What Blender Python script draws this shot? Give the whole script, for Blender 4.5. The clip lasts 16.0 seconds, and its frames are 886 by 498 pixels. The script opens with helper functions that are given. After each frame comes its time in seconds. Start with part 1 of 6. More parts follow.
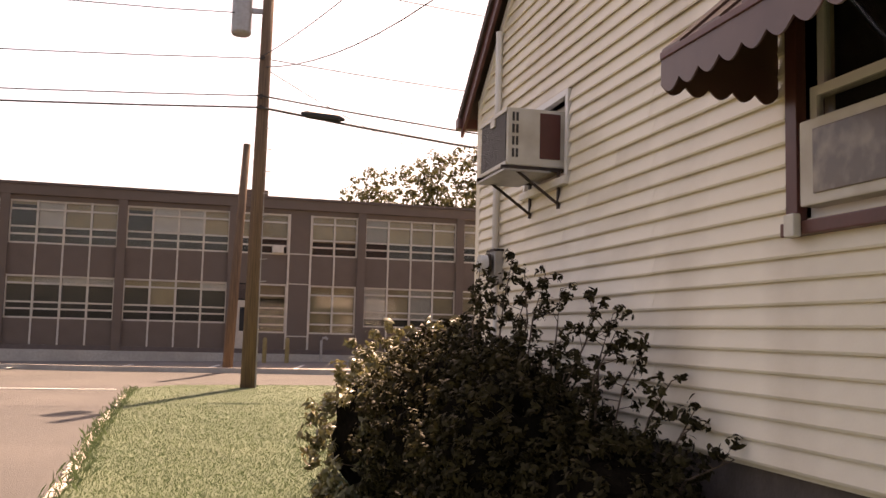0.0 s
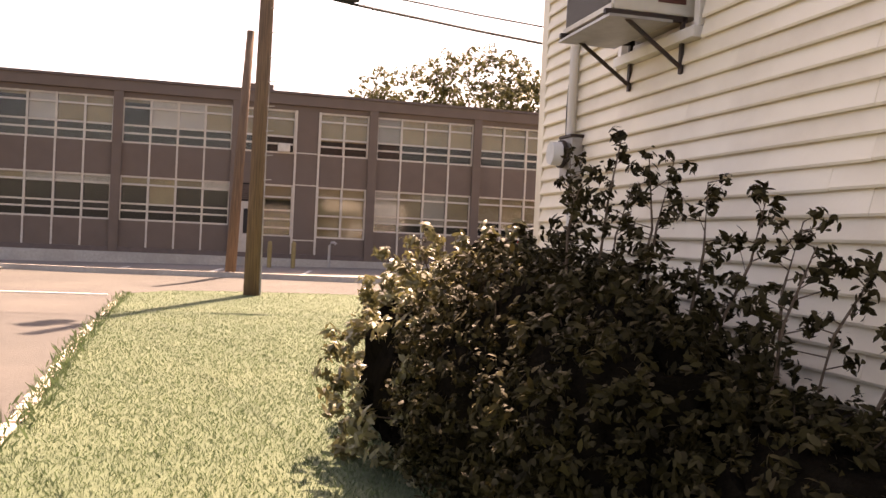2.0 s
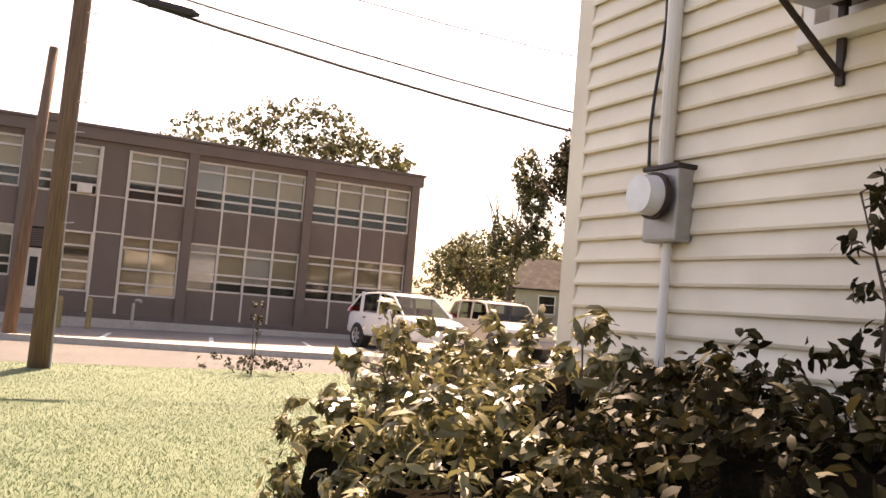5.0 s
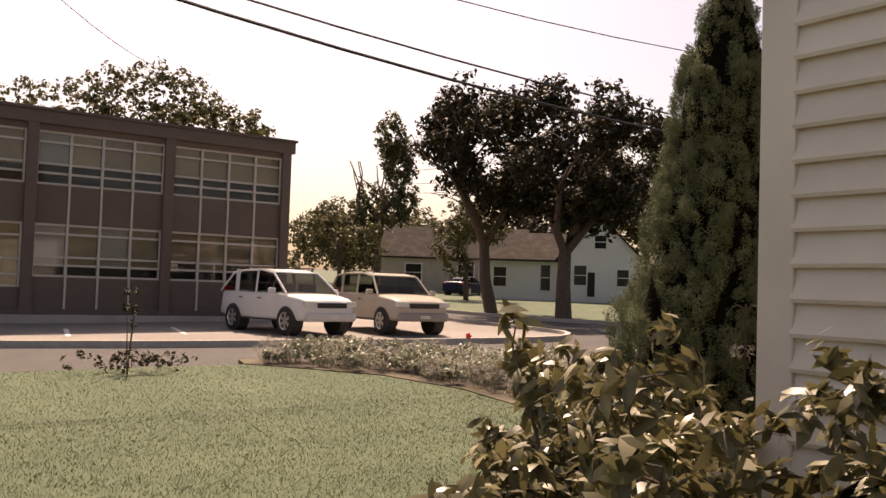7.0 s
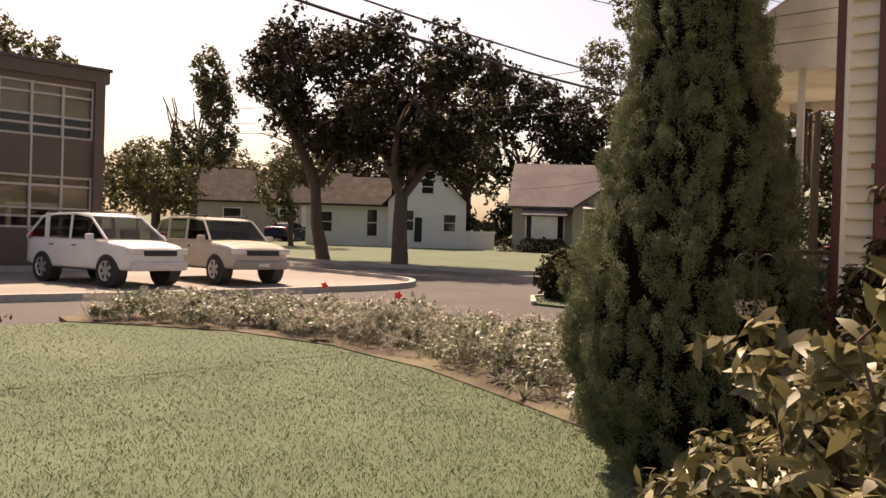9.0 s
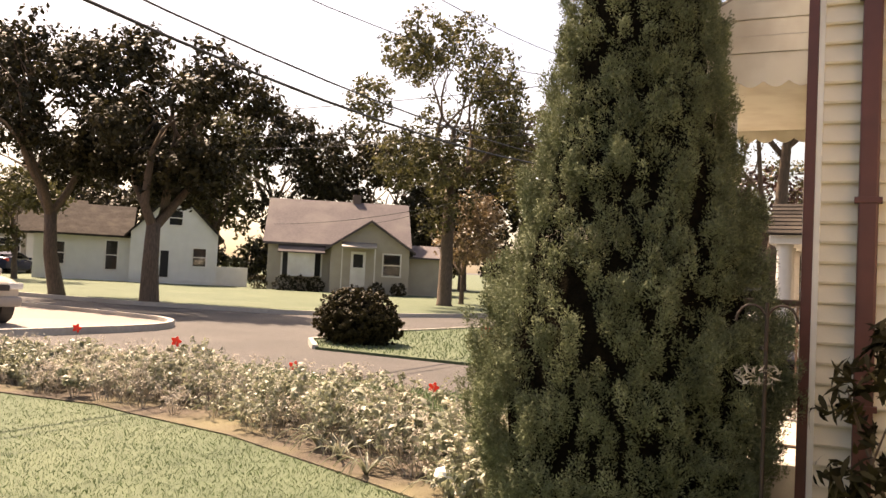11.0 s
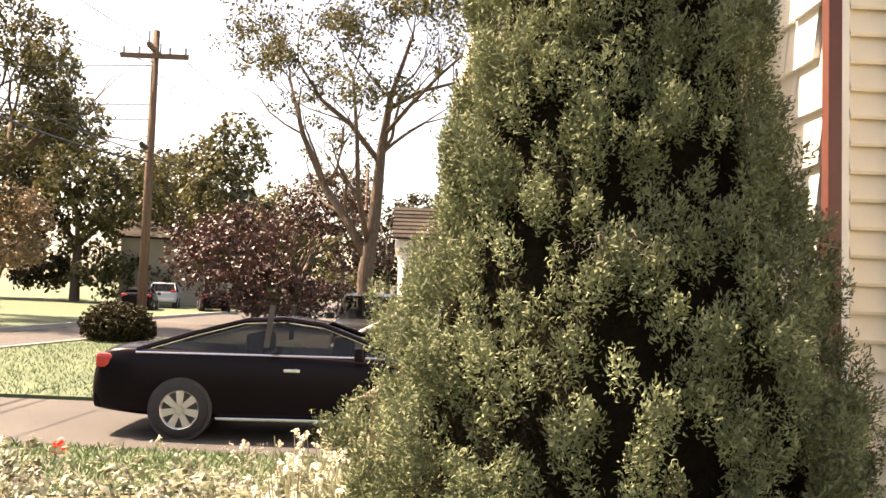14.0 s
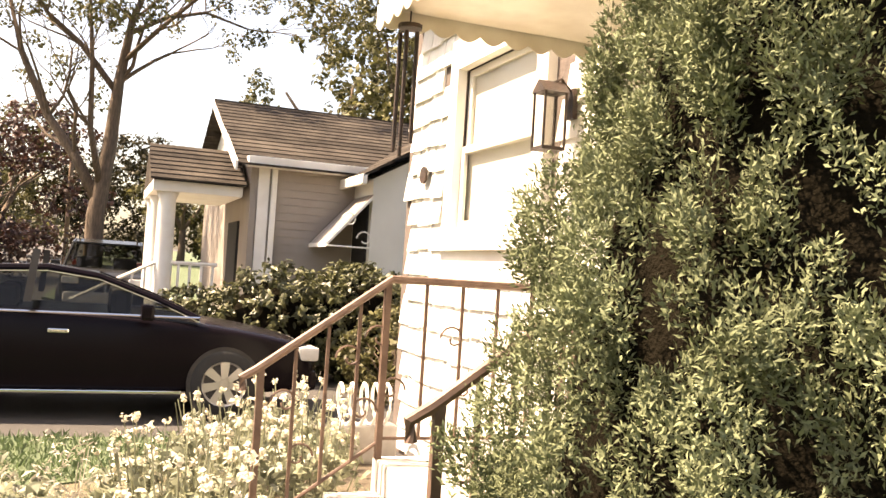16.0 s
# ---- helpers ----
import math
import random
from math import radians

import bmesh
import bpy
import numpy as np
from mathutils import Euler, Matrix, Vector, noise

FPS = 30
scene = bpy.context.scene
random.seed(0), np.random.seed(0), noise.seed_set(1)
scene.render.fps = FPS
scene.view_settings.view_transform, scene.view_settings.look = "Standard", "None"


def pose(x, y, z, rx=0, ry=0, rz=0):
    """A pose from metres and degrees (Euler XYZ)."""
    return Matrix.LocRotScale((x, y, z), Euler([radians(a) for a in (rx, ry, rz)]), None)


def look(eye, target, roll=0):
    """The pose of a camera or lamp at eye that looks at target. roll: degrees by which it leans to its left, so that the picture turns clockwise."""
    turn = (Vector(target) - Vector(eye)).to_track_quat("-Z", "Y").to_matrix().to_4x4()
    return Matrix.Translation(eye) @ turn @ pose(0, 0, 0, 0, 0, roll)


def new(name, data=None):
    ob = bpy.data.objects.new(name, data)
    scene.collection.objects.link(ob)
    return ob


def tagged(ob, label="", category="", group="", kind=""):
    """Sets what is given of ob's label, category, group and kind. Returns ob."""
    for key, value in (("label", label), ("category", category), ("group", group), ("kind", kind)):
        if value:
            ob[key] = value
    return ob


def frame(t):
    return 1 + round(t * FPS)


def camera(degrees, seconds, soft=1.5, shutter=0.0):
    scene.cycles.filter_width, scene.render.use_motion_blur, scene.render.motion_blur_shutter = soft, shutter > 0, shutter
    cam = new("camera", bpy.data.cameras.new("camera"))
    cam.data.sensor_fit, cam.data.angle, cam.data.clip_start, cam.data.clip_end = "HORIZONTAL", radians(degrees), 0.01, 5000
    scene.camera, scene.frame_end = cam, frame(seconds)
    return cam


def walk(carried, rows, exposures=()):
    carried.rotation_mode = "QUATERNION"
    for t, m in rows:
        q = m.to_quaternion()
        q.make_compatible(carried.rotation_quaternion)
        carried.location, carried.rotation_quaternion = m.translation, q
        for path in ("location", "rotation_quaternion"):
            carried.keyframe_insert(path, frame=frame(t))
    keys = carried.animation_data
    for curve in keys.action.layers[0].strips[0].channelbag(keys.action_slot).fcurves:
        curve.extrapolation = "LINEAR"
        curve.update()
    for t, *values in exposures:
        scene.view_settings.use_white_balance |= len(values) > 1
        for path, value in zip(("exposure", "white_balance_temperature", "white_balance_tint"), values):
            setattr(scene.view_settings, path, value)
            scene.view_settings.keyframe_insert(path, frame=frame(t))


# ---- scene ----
# ---- camera ----
cam = camera(52.2, 16.0, soft=1.5)
# seconds, eye x y z, yaw, pitch, roll
ROWS = [
    (0.0, -1.409, 5.237, 1.366, -14.32, 5.30, -1.49),
    (0.5, -1.339, 5.659, 1.381, -14.48, 3.78, -1.32),
    (1.0, -1.313, 6.128, 1.383, -14.55, 2.08, -1.55),
    (1.5, -1.305, 6.606, 1.377, -14.56, 0.39, -1.74),
    (2.0, -1.313, 7.094, 1.367, -14.07, -0.61, -2.72),
    (2.5, -1.333, 7.578, 1.366, -14.59, -0.90, -3.23),
    (3.0, -1.359, 8.042, 1.392, -16.23, -0.40, -4.06),
    (3.5, -1.403, 8.500, 1.414, -18.65, 0.76, -4.15),
    (4.0, -1.430, 8.969, 1.407, -21.55, 2.42, -4.56),
    (6.5, -1.348, 11.524, 1.533, -33.34, 3.54, -2.69),
    (7.0, -1.354, 11.955, 1.535, -35.89, 2.50, -1.87),
    (7.5, -1.336, 12.361, 1.536, -38.40, 1.27, -1.35),
    (8.0, -1.275, 12.691, 1.541, -40.85, 0.19, -1.14),
    (10.5, -0.674, 14.652, 1.472, -60.06, 1.35, -2.78),
    (11.0, -0.387, 14.998, 1.500, -63.93, 2.41, -2.73),
    (11.5, -0.115, 15.339, 1.519, -68.45, 3.36, -2.54),
    (12.0, 0.148, 15.649, 1.548, -73.12, 3.97, -2.08),
    (12.5, 0.423, 15.967, 1.569, -77.94, 4.43, -1.82),
    (13.0, 0.727, 16.261, 1.586, -82.79, 4.28, -1.41),
    (13.5, 1.039, 16.589, 1.594, -87.61, 4.09, -1.50),
    (14.0, 1.332, 16.875, 1.588, -92.72, 3.66, -1.77),
    (14.5, 1.621, 17.141, 1.576, -97.56, 3.29, -2.32),
    (15.0, 1.916, 17.384, 1.565, -102.24, 2.65, -3.12),
    (15.5, 2.209, 17.623, 1.553, -106.36, 1.95, -2.39),
    (16.0, 2.650, 17.807, 1.528, -111.21, 1.77, -3.66),
]
EXPOSURES = [(0.0, 1.45, 9400, 34), (1.5, 1.7, 9300, 34), (2.0, 2.0, 9200, 33), (2.5, 2.25, 9000, 32), (3.5, 2.6, 8800, 30), (4.0, 2.65, 8700, 29), (6.5, 0.75, 8500, 28), (8.0, 0.65, 8500, 27), (10.5, 1.4, 8700, 24), (12.5, 1.85, 8800, 23), (13.5, 2.1, 8700, 22), (14.5, 2.3, 8700, 20), (16.0, 2.15, 8700, 19)]
walk(cam, [(t, pose(x, y, z, 90 + pitch, roll, yaw)) for t, x, y, z, yaw, pitch, roll in ROWS], EXPOSURES)

# ---- sky and sun ----
SUN_AZ, SUN_EL = 23.0, 54.0  # azimuth from +y towards +x
world = bpy.data.worlds.new("sky")
scene.world = world
world.use_nodes = True
wn = world.node_tree.nodes
wn.clear()
sky = wn.new("ShaderNodeTexSky")
sky.sky_type, sky.sun_disc = "NISHITA", False
sky.sun_elevation, sky.sun_rotation = radians(SUN_EL), radians(SUN_AZ)
sky.air_density, sky.dust_density, sky.ozone_density = 1.0, 3.0, 1.0
sky_back = wn.new("ShaderNodeBackground")
sky_back.inputs[1].default_value = 0.1
world.node_tree.links.new(sky.outputs[0], sky_back.inputs[0])
world.node_tree.links.new(sky_back.outputs[0], wn.new("ShaderNodeOutputWorld").inputs[0])
sun = new("sun", bpy.data.lights.new("sun", "SUN"))
sun.data.energy, sun.data.angle, sun.data.color = 5.0, radians(0.6), (1.0, 0.93, 0.82)
sa, se = radians(SUN_AZ), radians(SUN_EL)
sun.matrix_world = look((math.sin(sa) * math.cos(se) * 50, math.cos(sa) * math.cos(se) * 50, math.sin(se) * 50), (0, 0, 0))


# ---- materials ----
def mat(name, a, b=None, scale=6.0, rough=0.7, metal=0.0, bump=0.0, bump_scale=None, per_object=0.0, per_island=0.0,
        stretch=(1, 1, 1), stain=None, stain_scale=0.7, translucent=0.0, spec=0.5):
    """A Principled surface: colour a to b by fine noise, a slow stain on top, relief, and chance variation per piece."""
    m = bpy.data.materials.new(name)
    m.use_nodes = True
    nt = m.node_tree
    n, l = nt.nodes, nt.links
    p = n["Principled BSDF"]
    p.inputs["Roughness"].default_value, p.inputs["Metallic"].default_value = rough, metal
    p.inputs["Specular IOR Level"].default_value = spec
    b = b or tuple(c * 0.75 for c in a)
    co = n.new("ShaderNodeTexCoord")
    mp = n.new("ShaderNodeMapping")
    mp.inputs["Scale"].default_value = stretch
    geo = n.new("ShaderNodeNewGeometry")
    l.new(geo.outputs["Position"] if per_island or per_object else co.outputs["Object"], mp.inputs["Vector"])
    no = n.new("ShaderNodeTexNoise")
    no.inputs["Scale"].default_value, no.inputs["Detail"].default_value = scale, 5
    l.new(mp.outputs[0], no.inputs["Vector"])
    ramp = n.new("ShaderNodeValToRGB")
    ramp.color_ramp.elements[0].position, ramp.color_ramp.elements[1].position = 0.3, 0.7
    ramp.color_ramp.elements[0].color, ramp.color_ramp.elements[1].color = (*a, 1), (*b, 1)
    l.new(no.outputs["Fac"], ramp.inputs["Fac"])
    out = ramp.outputs["Color"]
    if stain:
        n2 = n.new("ShaderNodeTexNoise")
        n2.inputs["Scale"].default_value, n2.inputs["Detail"].default_value = stain_scale, 7
        l.new(co.outputs["Object"], n2.inputs["Vector"])
        r2 = n.new("ShaderNodeValToRGB")
        r2.color_ramp.elements[0].position, r2.color_ramp.elements[1].position = 0.45, 0.72
        l.new(n2.outputs["Fac"], r2.inputs["Fac"])
        mx = n.new("ShaderNodeMix")
        mx.data_type = "RGBA"
        mx.inputs[7].default_value = (*stain, 1)
        l.new(r2.outputs["Color"], mx.inputs[0])
        l.new(out, mx.inputs[6])
        out = mx.outputs[2]
    if per_object or per_island:
        hv = n.new("ShaderNodeHueSaturation")
        mr = n.new("ShaderNodeMapRange")
        k = per_object or per_island
        mr.inputs["To Min"].default_value, mr.inputs["To Max"].default_value = 1 - k, 1 + k
        src = n.new("ShaderNodeObjectInfo").outputs["Random"] if per_object else geo.outputs["Random Per Island"]
        l.new(src, mr.inputs["Value"])
        l.new(mr.outputs[0], hv.inputs["Value"])
        l.new(out, hv.inputs["Color"])
        out = hv.outputs["Color"]
    l.new(out, p.inputs["Base Color"])
    if bump:
        n3 = n.new("ShaderNodeTexNoise")
        n3.inputs["Scale"].default_value, n3.inputs["Detail"].default_value = bump_scale or scale * 4, 6
        l.new(mp.outputs[0], n3.inputs["Vector"])
        bp = n.new("ShaderNodeBump")
        bp.inputs["Strength"].default_value, bp.inputs["Distance"].default_value = bump, 0.02
        l.new(n3.outputs["Fac"], bp.inputs["Height"])
        l.new(bp.outputs[0], p.inputs["Normal"])
    if translucent:
        tr = n.new("ShaderNodeBsdfTranslucent")
        l.new(out, tr.inputs["Color"])
        ms = n.new("ShaderNodeMixShader")
        ms.inputs[0].default_value = translucent
        l.new(p.outputs[0], ms.inputs[1])
        l.new(tr.outputs[0], ms.inputs[2])
        l.new(ms.outputs[0], n["Material Output"].inputs["Surface"])
    return m


def glass_mat(name, tint=(0.9, 0.9, 0.88), rough=0.02):
    m = bpy.data.materials.new(name)
    m.use_nodes = True
    n, l = m.node_tree.nodes, m.node_tree.links
    n.clear()
    tp = n.new("ShaderNodeBsdfTransparent")
    tp.inputs[0].default_value = (*tint, 1)
    gl = n.new("ShaderNodeBsdfGlossy")
    gl.inputs["Roughness"].default_value = rough
    mx = n.new("ShaderNodeMixShader")
    mx.inputs[0].default_value = 0.03
    l.new(tp.outputs[0], mx.inputs[1])
    l.new(gl.outputs[0], mx.inputs[2])
    l.new(mx.outputs[0], n.new("ShaderNodeOutputMaterial").inputs[0])
    return m


SIDING = mat("vinyl_siding", (0.8, 0.72, 0.57), (0.76, 0.68, 0.53), 2.0, 0.5, bump=0.05, bump_scale=60, stain=(0.55, 0.47, 0.35), stain_scale=0.9)
WHITE = mat("white_paint", (0.8, 0.78, 0.73), (0.74, 0.71, 0.65), 5, 0.5, bump=0.05, stain=(0.6, 0.55, 0.47))
BROWN = mat("brown_paint", (0.12, 0.035, 0.025), (0.09, 0.028, 0.02), 8, 0.45, bump=0.05)
# near-black: shade of unlit rooms put into colour; dark shutters use it too
DARK = mat("shade_and_shutter_black", (0.012, 0.011, 0.01), (0.02, 0.018, 0.016), 3, 0.8)
ASPHALT = mat("asphalt", (0.056, 0.05, 0.044), (0.034, 0.03, 0.027), 40, 0.85, bump=0.6, bump_scale=120, stain=(0.072, 0.063, 0.055), stain_scale=0.35)
CONCRETE = mat("concrete", (0.46, 0.42, 0.36), (0.36, 0.33, 0.29), 12, 0.85, bump=0.25, stain=(0.3, 0.27, 0.23))
LAWN = mat("lawn_soil", (0.074, 0.102, 0.048), (0.053, 0.078, 0.034), 14, 0.9, bump=0.6, bump_scale=60, stain=(0.09, 0.115, 0.057), stain_scale=0.6)
GRASS = mat("grass_blades", (0.094, 0.134, 0.062), (0.066, 0.1, 0.042), 0.9, 0.5, per_island=0.3, translucent=0.35)
SOIL = mat("bed_soil", (0.1, 0.075, 0.05), (0.06, 0.045, 0.03), 20, 0.95, bump=0.8, stain=(0.16, 0.14, 0.07))
TAUPE = mat("school_panel", (0.14, 0.1, 0.076), (0.12, 0.086, 0.065), 2.0, 0.75, bump=0.1, bump_scale=50, stain=(0.125, 0.095, 0.078), stain_scale=0.3)
BARK = mat("bark", (0.16, 0.11, 0.075), (0.07, 0.05, 0.035), 9, 0.95, bump=1.0, bump_scale=16, stretch=(3, 3, 0.6))
POLE = mat("weathered_pole", (0.2, 0.125, 0.075), (0.1, 0.062, 0.04), 7, 0.9, bump=0.6, bump_scale=20, stretch=(6, 6, 0.25))
CABLE = mat("cable", (0.015, 0.014, 0.014), (0.02, 0.02, 0.02), 5, 0.6)
METAL = mat("grey_metal", (0.4, 0.38, 0.36), (0.32, 0.3, 0.28), 10, 0.45, metal=0.6)
CHROME = mat("chrome", (0.8, 0.8, 0.8), (0.75, 0.75, 0.75), 3, 0.12, metal=1.0)
GLASS = glass_mat("window_glass")
LEAF_HEDGE = mat("hedge_leaves", (0.05, 0.041, 0.016), (0.022, 0.018, 0.008), 5, 0.55, per_island=0.5, translucent=0.12, spec=0.07)
LEAF_EVERGREEN = mat("evergreen_leaves", (0.1, 0.1, 0.045), (0.055, 0.058, 0.024), 5, 0.45, per_island=0.5, translucent=0.15, spec=0.3)
# near-black, no gloss: shade between leaves put into the colour of solid cores
INNER = mat("inner_shade", (0.012, 0.01, 0.007), (0.007, 0.006, 0.004), 20, 1.0, bump=0.8, spec=0.0)
LEAF_CEDAR = mat("arborvitae_leaves", (0.205, 0.228, 0.13), (0.095, 0.108, 0.056), 6, 0.7, per_island=0.25, translucent=0.12, spec=0.1)
LEAF_TREE = mat("tree_leaves", (0.115, 0.105, 0.042), (0.062, 0.06, 0.022), 1.0, 0.5, per_island=0.55, translucent=0.3, spec=0.25)
# darker copy of tree_leaves: shade of backlit crowns put into the colour
LEAF_DARK = mat("shaded_tree_leaves", (0.04, 0.034, 0.014), (0.02, 0.018, 0.008), 1.0, 0.5, per_island=0.6, translucent=0.2, spec=0.15)
LEAF_RED = mat("red_maple_leaves", (0.065, 0.026, 0.018), (0.04, 0.017, 0.012), 1.0, 0.5, per_island=0.5, translucent=0.2)
LEAF_PINK = mat("bronze_leaves", (0.24, 0.16, 0.09), (0.16, 0.12, 0.06), 1.0, 0.5, per_island=0.45, translucent=0.3)
ROOF = mat("asphalt_shingle", (0.05, 0.041, 0.034), (0.028, 0.023, 0.019), 9, 0.95, bump=0.7, per_object=0.3, stain=(0.07, 0.058, 0.047), stain_scale=1.6, spec=0.1)


# ---- building blocks ----
def gz(x, y):
    """Height of the ground: level round the house, rising gently away from it."""
    return 0.02 * max(0.0, 0.7 * x + 0.7 * y - 20.0)


def mesh_of(name, bm):
    me = bpy.data.meshes.new(name)
    bm.to_mesh(me)
    bm.free()
    return me


def part(name, bm, material, parent=None, label="", smooth=False):
    """Links a bmesh (or a mesh) as one mesh object under a thing or part."""
    me = mesh_of(name, bm) if isinstance(bm, bmesh.types.BMesh) else bm
    if not me.materials:
        me.materials.append(material)
    if smooth:
        for f in me.polygons:
            f.use_smooth = True
    ob = new(name, me)
    if parent:
        ob.parent = parent
    if label:
        ob["label"] = label
    return ob


def thing(name, label, category, x=0.0, y=0.0, z=0.0, rz=0.0, group="", kind=""):
    ob = new(name)
    ob.empty_display_size = 0.2
    ob.matrix_basis = pose(x, y, z, 0, 0, rz)
    return tagged(ob, label, category, group, kind)


def box(bm, x0, x1, y0, y1, z0, z1, bevel=0.0):
    r = bmesh.ops.create_cube(bm, size=1.0)
    m = Matrix.Translation(((x0 + x1) / 2, (y0 + y1) / 2, (z0 + z1) / 2)) @ Matrix.Diagonal((abs(x1 - x0), abs(y1 - y0), abs(z1 - z0), 1))
    bmesh.ops.transform(bm, matrix=m, verts=r["verts"])
    if bevel:
        edges = list({e for v in r["verts"] for e in v.link_edges})
        bmesh.ops.bevel(bm, geom=edges, offset=bevel, segments=2, profile=0.6, affect="EDGES")
    return bm


def B(*a, **k):
    return box(bmesh.new(), *a, **k)


def tube(points, radii, sides=8, bm=None, cap=True):
    """A swept tube through the points."""
    bm = bm or bmesh.new()
    pts = [Vector(p) for p in points]
    if not hasattr(radii, "__len__"):
        radii = [radii] * len(pts)
    rings = []
    for i, p in enumerate(pts):
        d = (pts[min(i + 1, len(pts) - 1)] - pts[max(i - 1, 0)]).normalized()
        u = d.cross(Vector((0, 0, 1)) if abs(d.z) < 0.95 else Vector((1, 0, 0))).normalized()
        v = d.cross(u)
        rings.append([bm.verts.new(p + (u * math.cos(k * math.tau / sides) + v * math.sin(k * math.tau / sides)) * radii[i]) for k in range(sides)])
    for a, b in zip(rings, rings[1:]):
        for k in range(sides):
            bm.faces.new((a[k], a[(k + 1) % sides], b[(k + 1) % sides], b[k]))
    if cap:
        bm.faces.new(rings[0][::-1])
        bm.faces.new(rings[-1])
    return bm


def prism(outline, depth, axis="y", at=0.0):
    """A closed outline of (a, b) pairs, pushed out by depth along an axis; the pairs are (x, z), (y, z) or (x, y)."""
    bm = bmesh.new()

    def co(a, b, d):
        return (a, d, b) if axis == "y" else (d, a, b) if axis == "x" else (a, b, d)
    f = [bm.verts.new(co(a, b, at)) for a, b in outline]
    g = [bm.verts.new(co(a, b, at + depth)) for a, b in outline]
    bm.faces.new(f)
    bm.faces.new(g[::-1])
    for i in range(len(f)):
        j = (i + 1) % len(f)
        bm.faces.new((f[j], f[i], g[i], g[j]))
    bmesh.ops.recalc_face_normals(bm, faces=bm.faces)
    return bm


def ground_sheet(outline, lift, thick, bm=None):
    """A slab that follows the ground, outlined by (x, y) pairs."""
    bm = bm or bmesh.new()
    f = bm.faces.new([bm.verts.new((x, y, 0)) for x, y in outline])
    bmesh.ops.bisect_plane(bm, geom=bm.verts[:] + bm.edges[:] + bm.faces[:], plane_co=(20 / 1.4, 20 / 1.4, 0), plane_no=(0.7071, 0.7071, 0))
    bmesh.ops.recalc_face_normals(bm, faces=bm.faces)
    for f in bm.faces:
        if f.normal.z < 0:
            f.normal_flip()
    for v in bm.verts:
        v.co.z = gz(v.co.x, v.co.y) + lift
    r = bmesh.ops.extrude_face_region(bm, geom=bm.faces[:])
    low = [v for v in r["geom"] if isinstance(v, bmesh.types.BMVert)]
    for v in low:
        v.co.z -= thick
    bmesh.ops.recalc_face_normals(bm, faces=bm.faces)
    bmesh.ops.triangulate(bm, faces=bm.faces)
    return bm


def leaf_mesh(name, centres, normals, size, material, seed, shape="leaf", aspect=0.45, jitter=0.6, droop=0.0, along=None):
    """Many small bent leaves (two quads each), with random turn and size, as one mesh."""
    rng = np.random.default_rng(seed)
    c = np.asarray(centres, float)
    nn = len(c)
    nv = np.asarray(normals, float) + rng.normal(0, jitter, (nn, 3))
    nv /= np.linalg.norm(nv, axis=1)[:, None] + 1e-9
    d = rng.normal(0, 1, (nn, 3)) if along is None else np.array(along, float)
    d[:, 2] -= droop
    d -= (d * nv).sum(1)[:, None] * nv
    d /= np.linalg.norm(d, axis=1)[:, None] + 1e-9
    s = np.cross(nv, d)
    ln = (size * rng.uniform(0.6, 1.3, nn))[:, None]
    w = ln * aspect
    base = c - d * ln * 0.5
    mid = c + nv * ln * 0.08
    tip = c + d * ln * 0.5 - nv * ln * 0.1
    if shape == "oval":
        lo, hi = c - d * ln * 0.2 + nv * ln * 0.05, c + d * ln * 0.2 + nv * ln * 0.04
        v = np.stack([base, lo - s * w * 0.45, lo + s * w * 0.45, hi - s * w * 0.42, hi + s * w * 0.42, tip], 1).reshape(-1, 3)
        k = np.arange(nn)[:, None] * 6
        tri = np.concatenate([k + [0, 2, 1], k + [1, 2, 4], k + [1, 4, 3], k + [3, 4, 5]], 1).reshape(-1, 3)
    else:
        v = np.stack([base, mid - s * w * 0.5, mid + s * w * 0.5, tip], 1).reshape(-1, 3)
        k = np.arange(nn)[:, None] * 4
        tri = np.concatenate([k + [0, 2, 1], k + [1, 2, 3]], 1).reshape(-1, 3)
    me = bpy.data.meshes.new(name)
    me.vertices.add(len(v))
    me.vertices.foreach_set("co", v.ravel())
    me.loops.add(tri.size)
    me.loops.foreach_set("vertex_index", tri.ravel().astype(np.int32))
    me.polygons.add(len(tri))
    me.polygons.foreach_set("loop_start", np.arange(0, tri.size, 3, dtype=np.int32))
    me.update(calc_edges=True)
    me.materials.append(material)
    return me


def grass_mesh(name, xy, height, material, seed, width=0.006, lift=0.03):
    """Single blades of grass: a bent triangle pair each."""
    rng = np.random.default_rng(seed)
    nn = len(xy)
    a = rng.uniform(0, math.tau, nn)
    h = (height * rng.uniform(0.5, 1.4, nn))
    lean = rng.normal(0, 0.45, (nn, 2)) * h[:, None]
    z = np.array([gz(x, y) for x, y in xy]) + lift
    base = np.column_stack([xy, z])
    side = np.column_stack([np.cos(a), np.sin(a), np.zeros(nn)]) * width
    mid = base + np.column_stack([lean * 0.4, h * 0.6])
    tip = base + np.column_stack([lean, h])
    v = np.stack([base - side, base + side, mid + side * 0.8, tip], 1).reshape(-1, 3)
    k = np.arange(nn)[:, None] * 4
    tri = np.concatenate([k + [0, 1, 2], k + [0, 2, 3]], 1).reshape(-1, 3)
    me = bpy.data.meshes.new(name)
    me.from_pydata(v.tolist(), [], tri.tolist())
    me.materials.append(material)
    return me

# ---- ground, lawns, streets ----
bm = bmesh.new()
RING = [(math.cos(a * math.tau / 48) * 900 + 20, math.sin(a * math.tau / 48) * 900 + 20) for a in range(48)]
tagged(part("ground", ground_sheet(RING, -0.02, 0.3), ASPHALT), "worn grey asphalt of streets and parking lot", "ground", kind="structure")

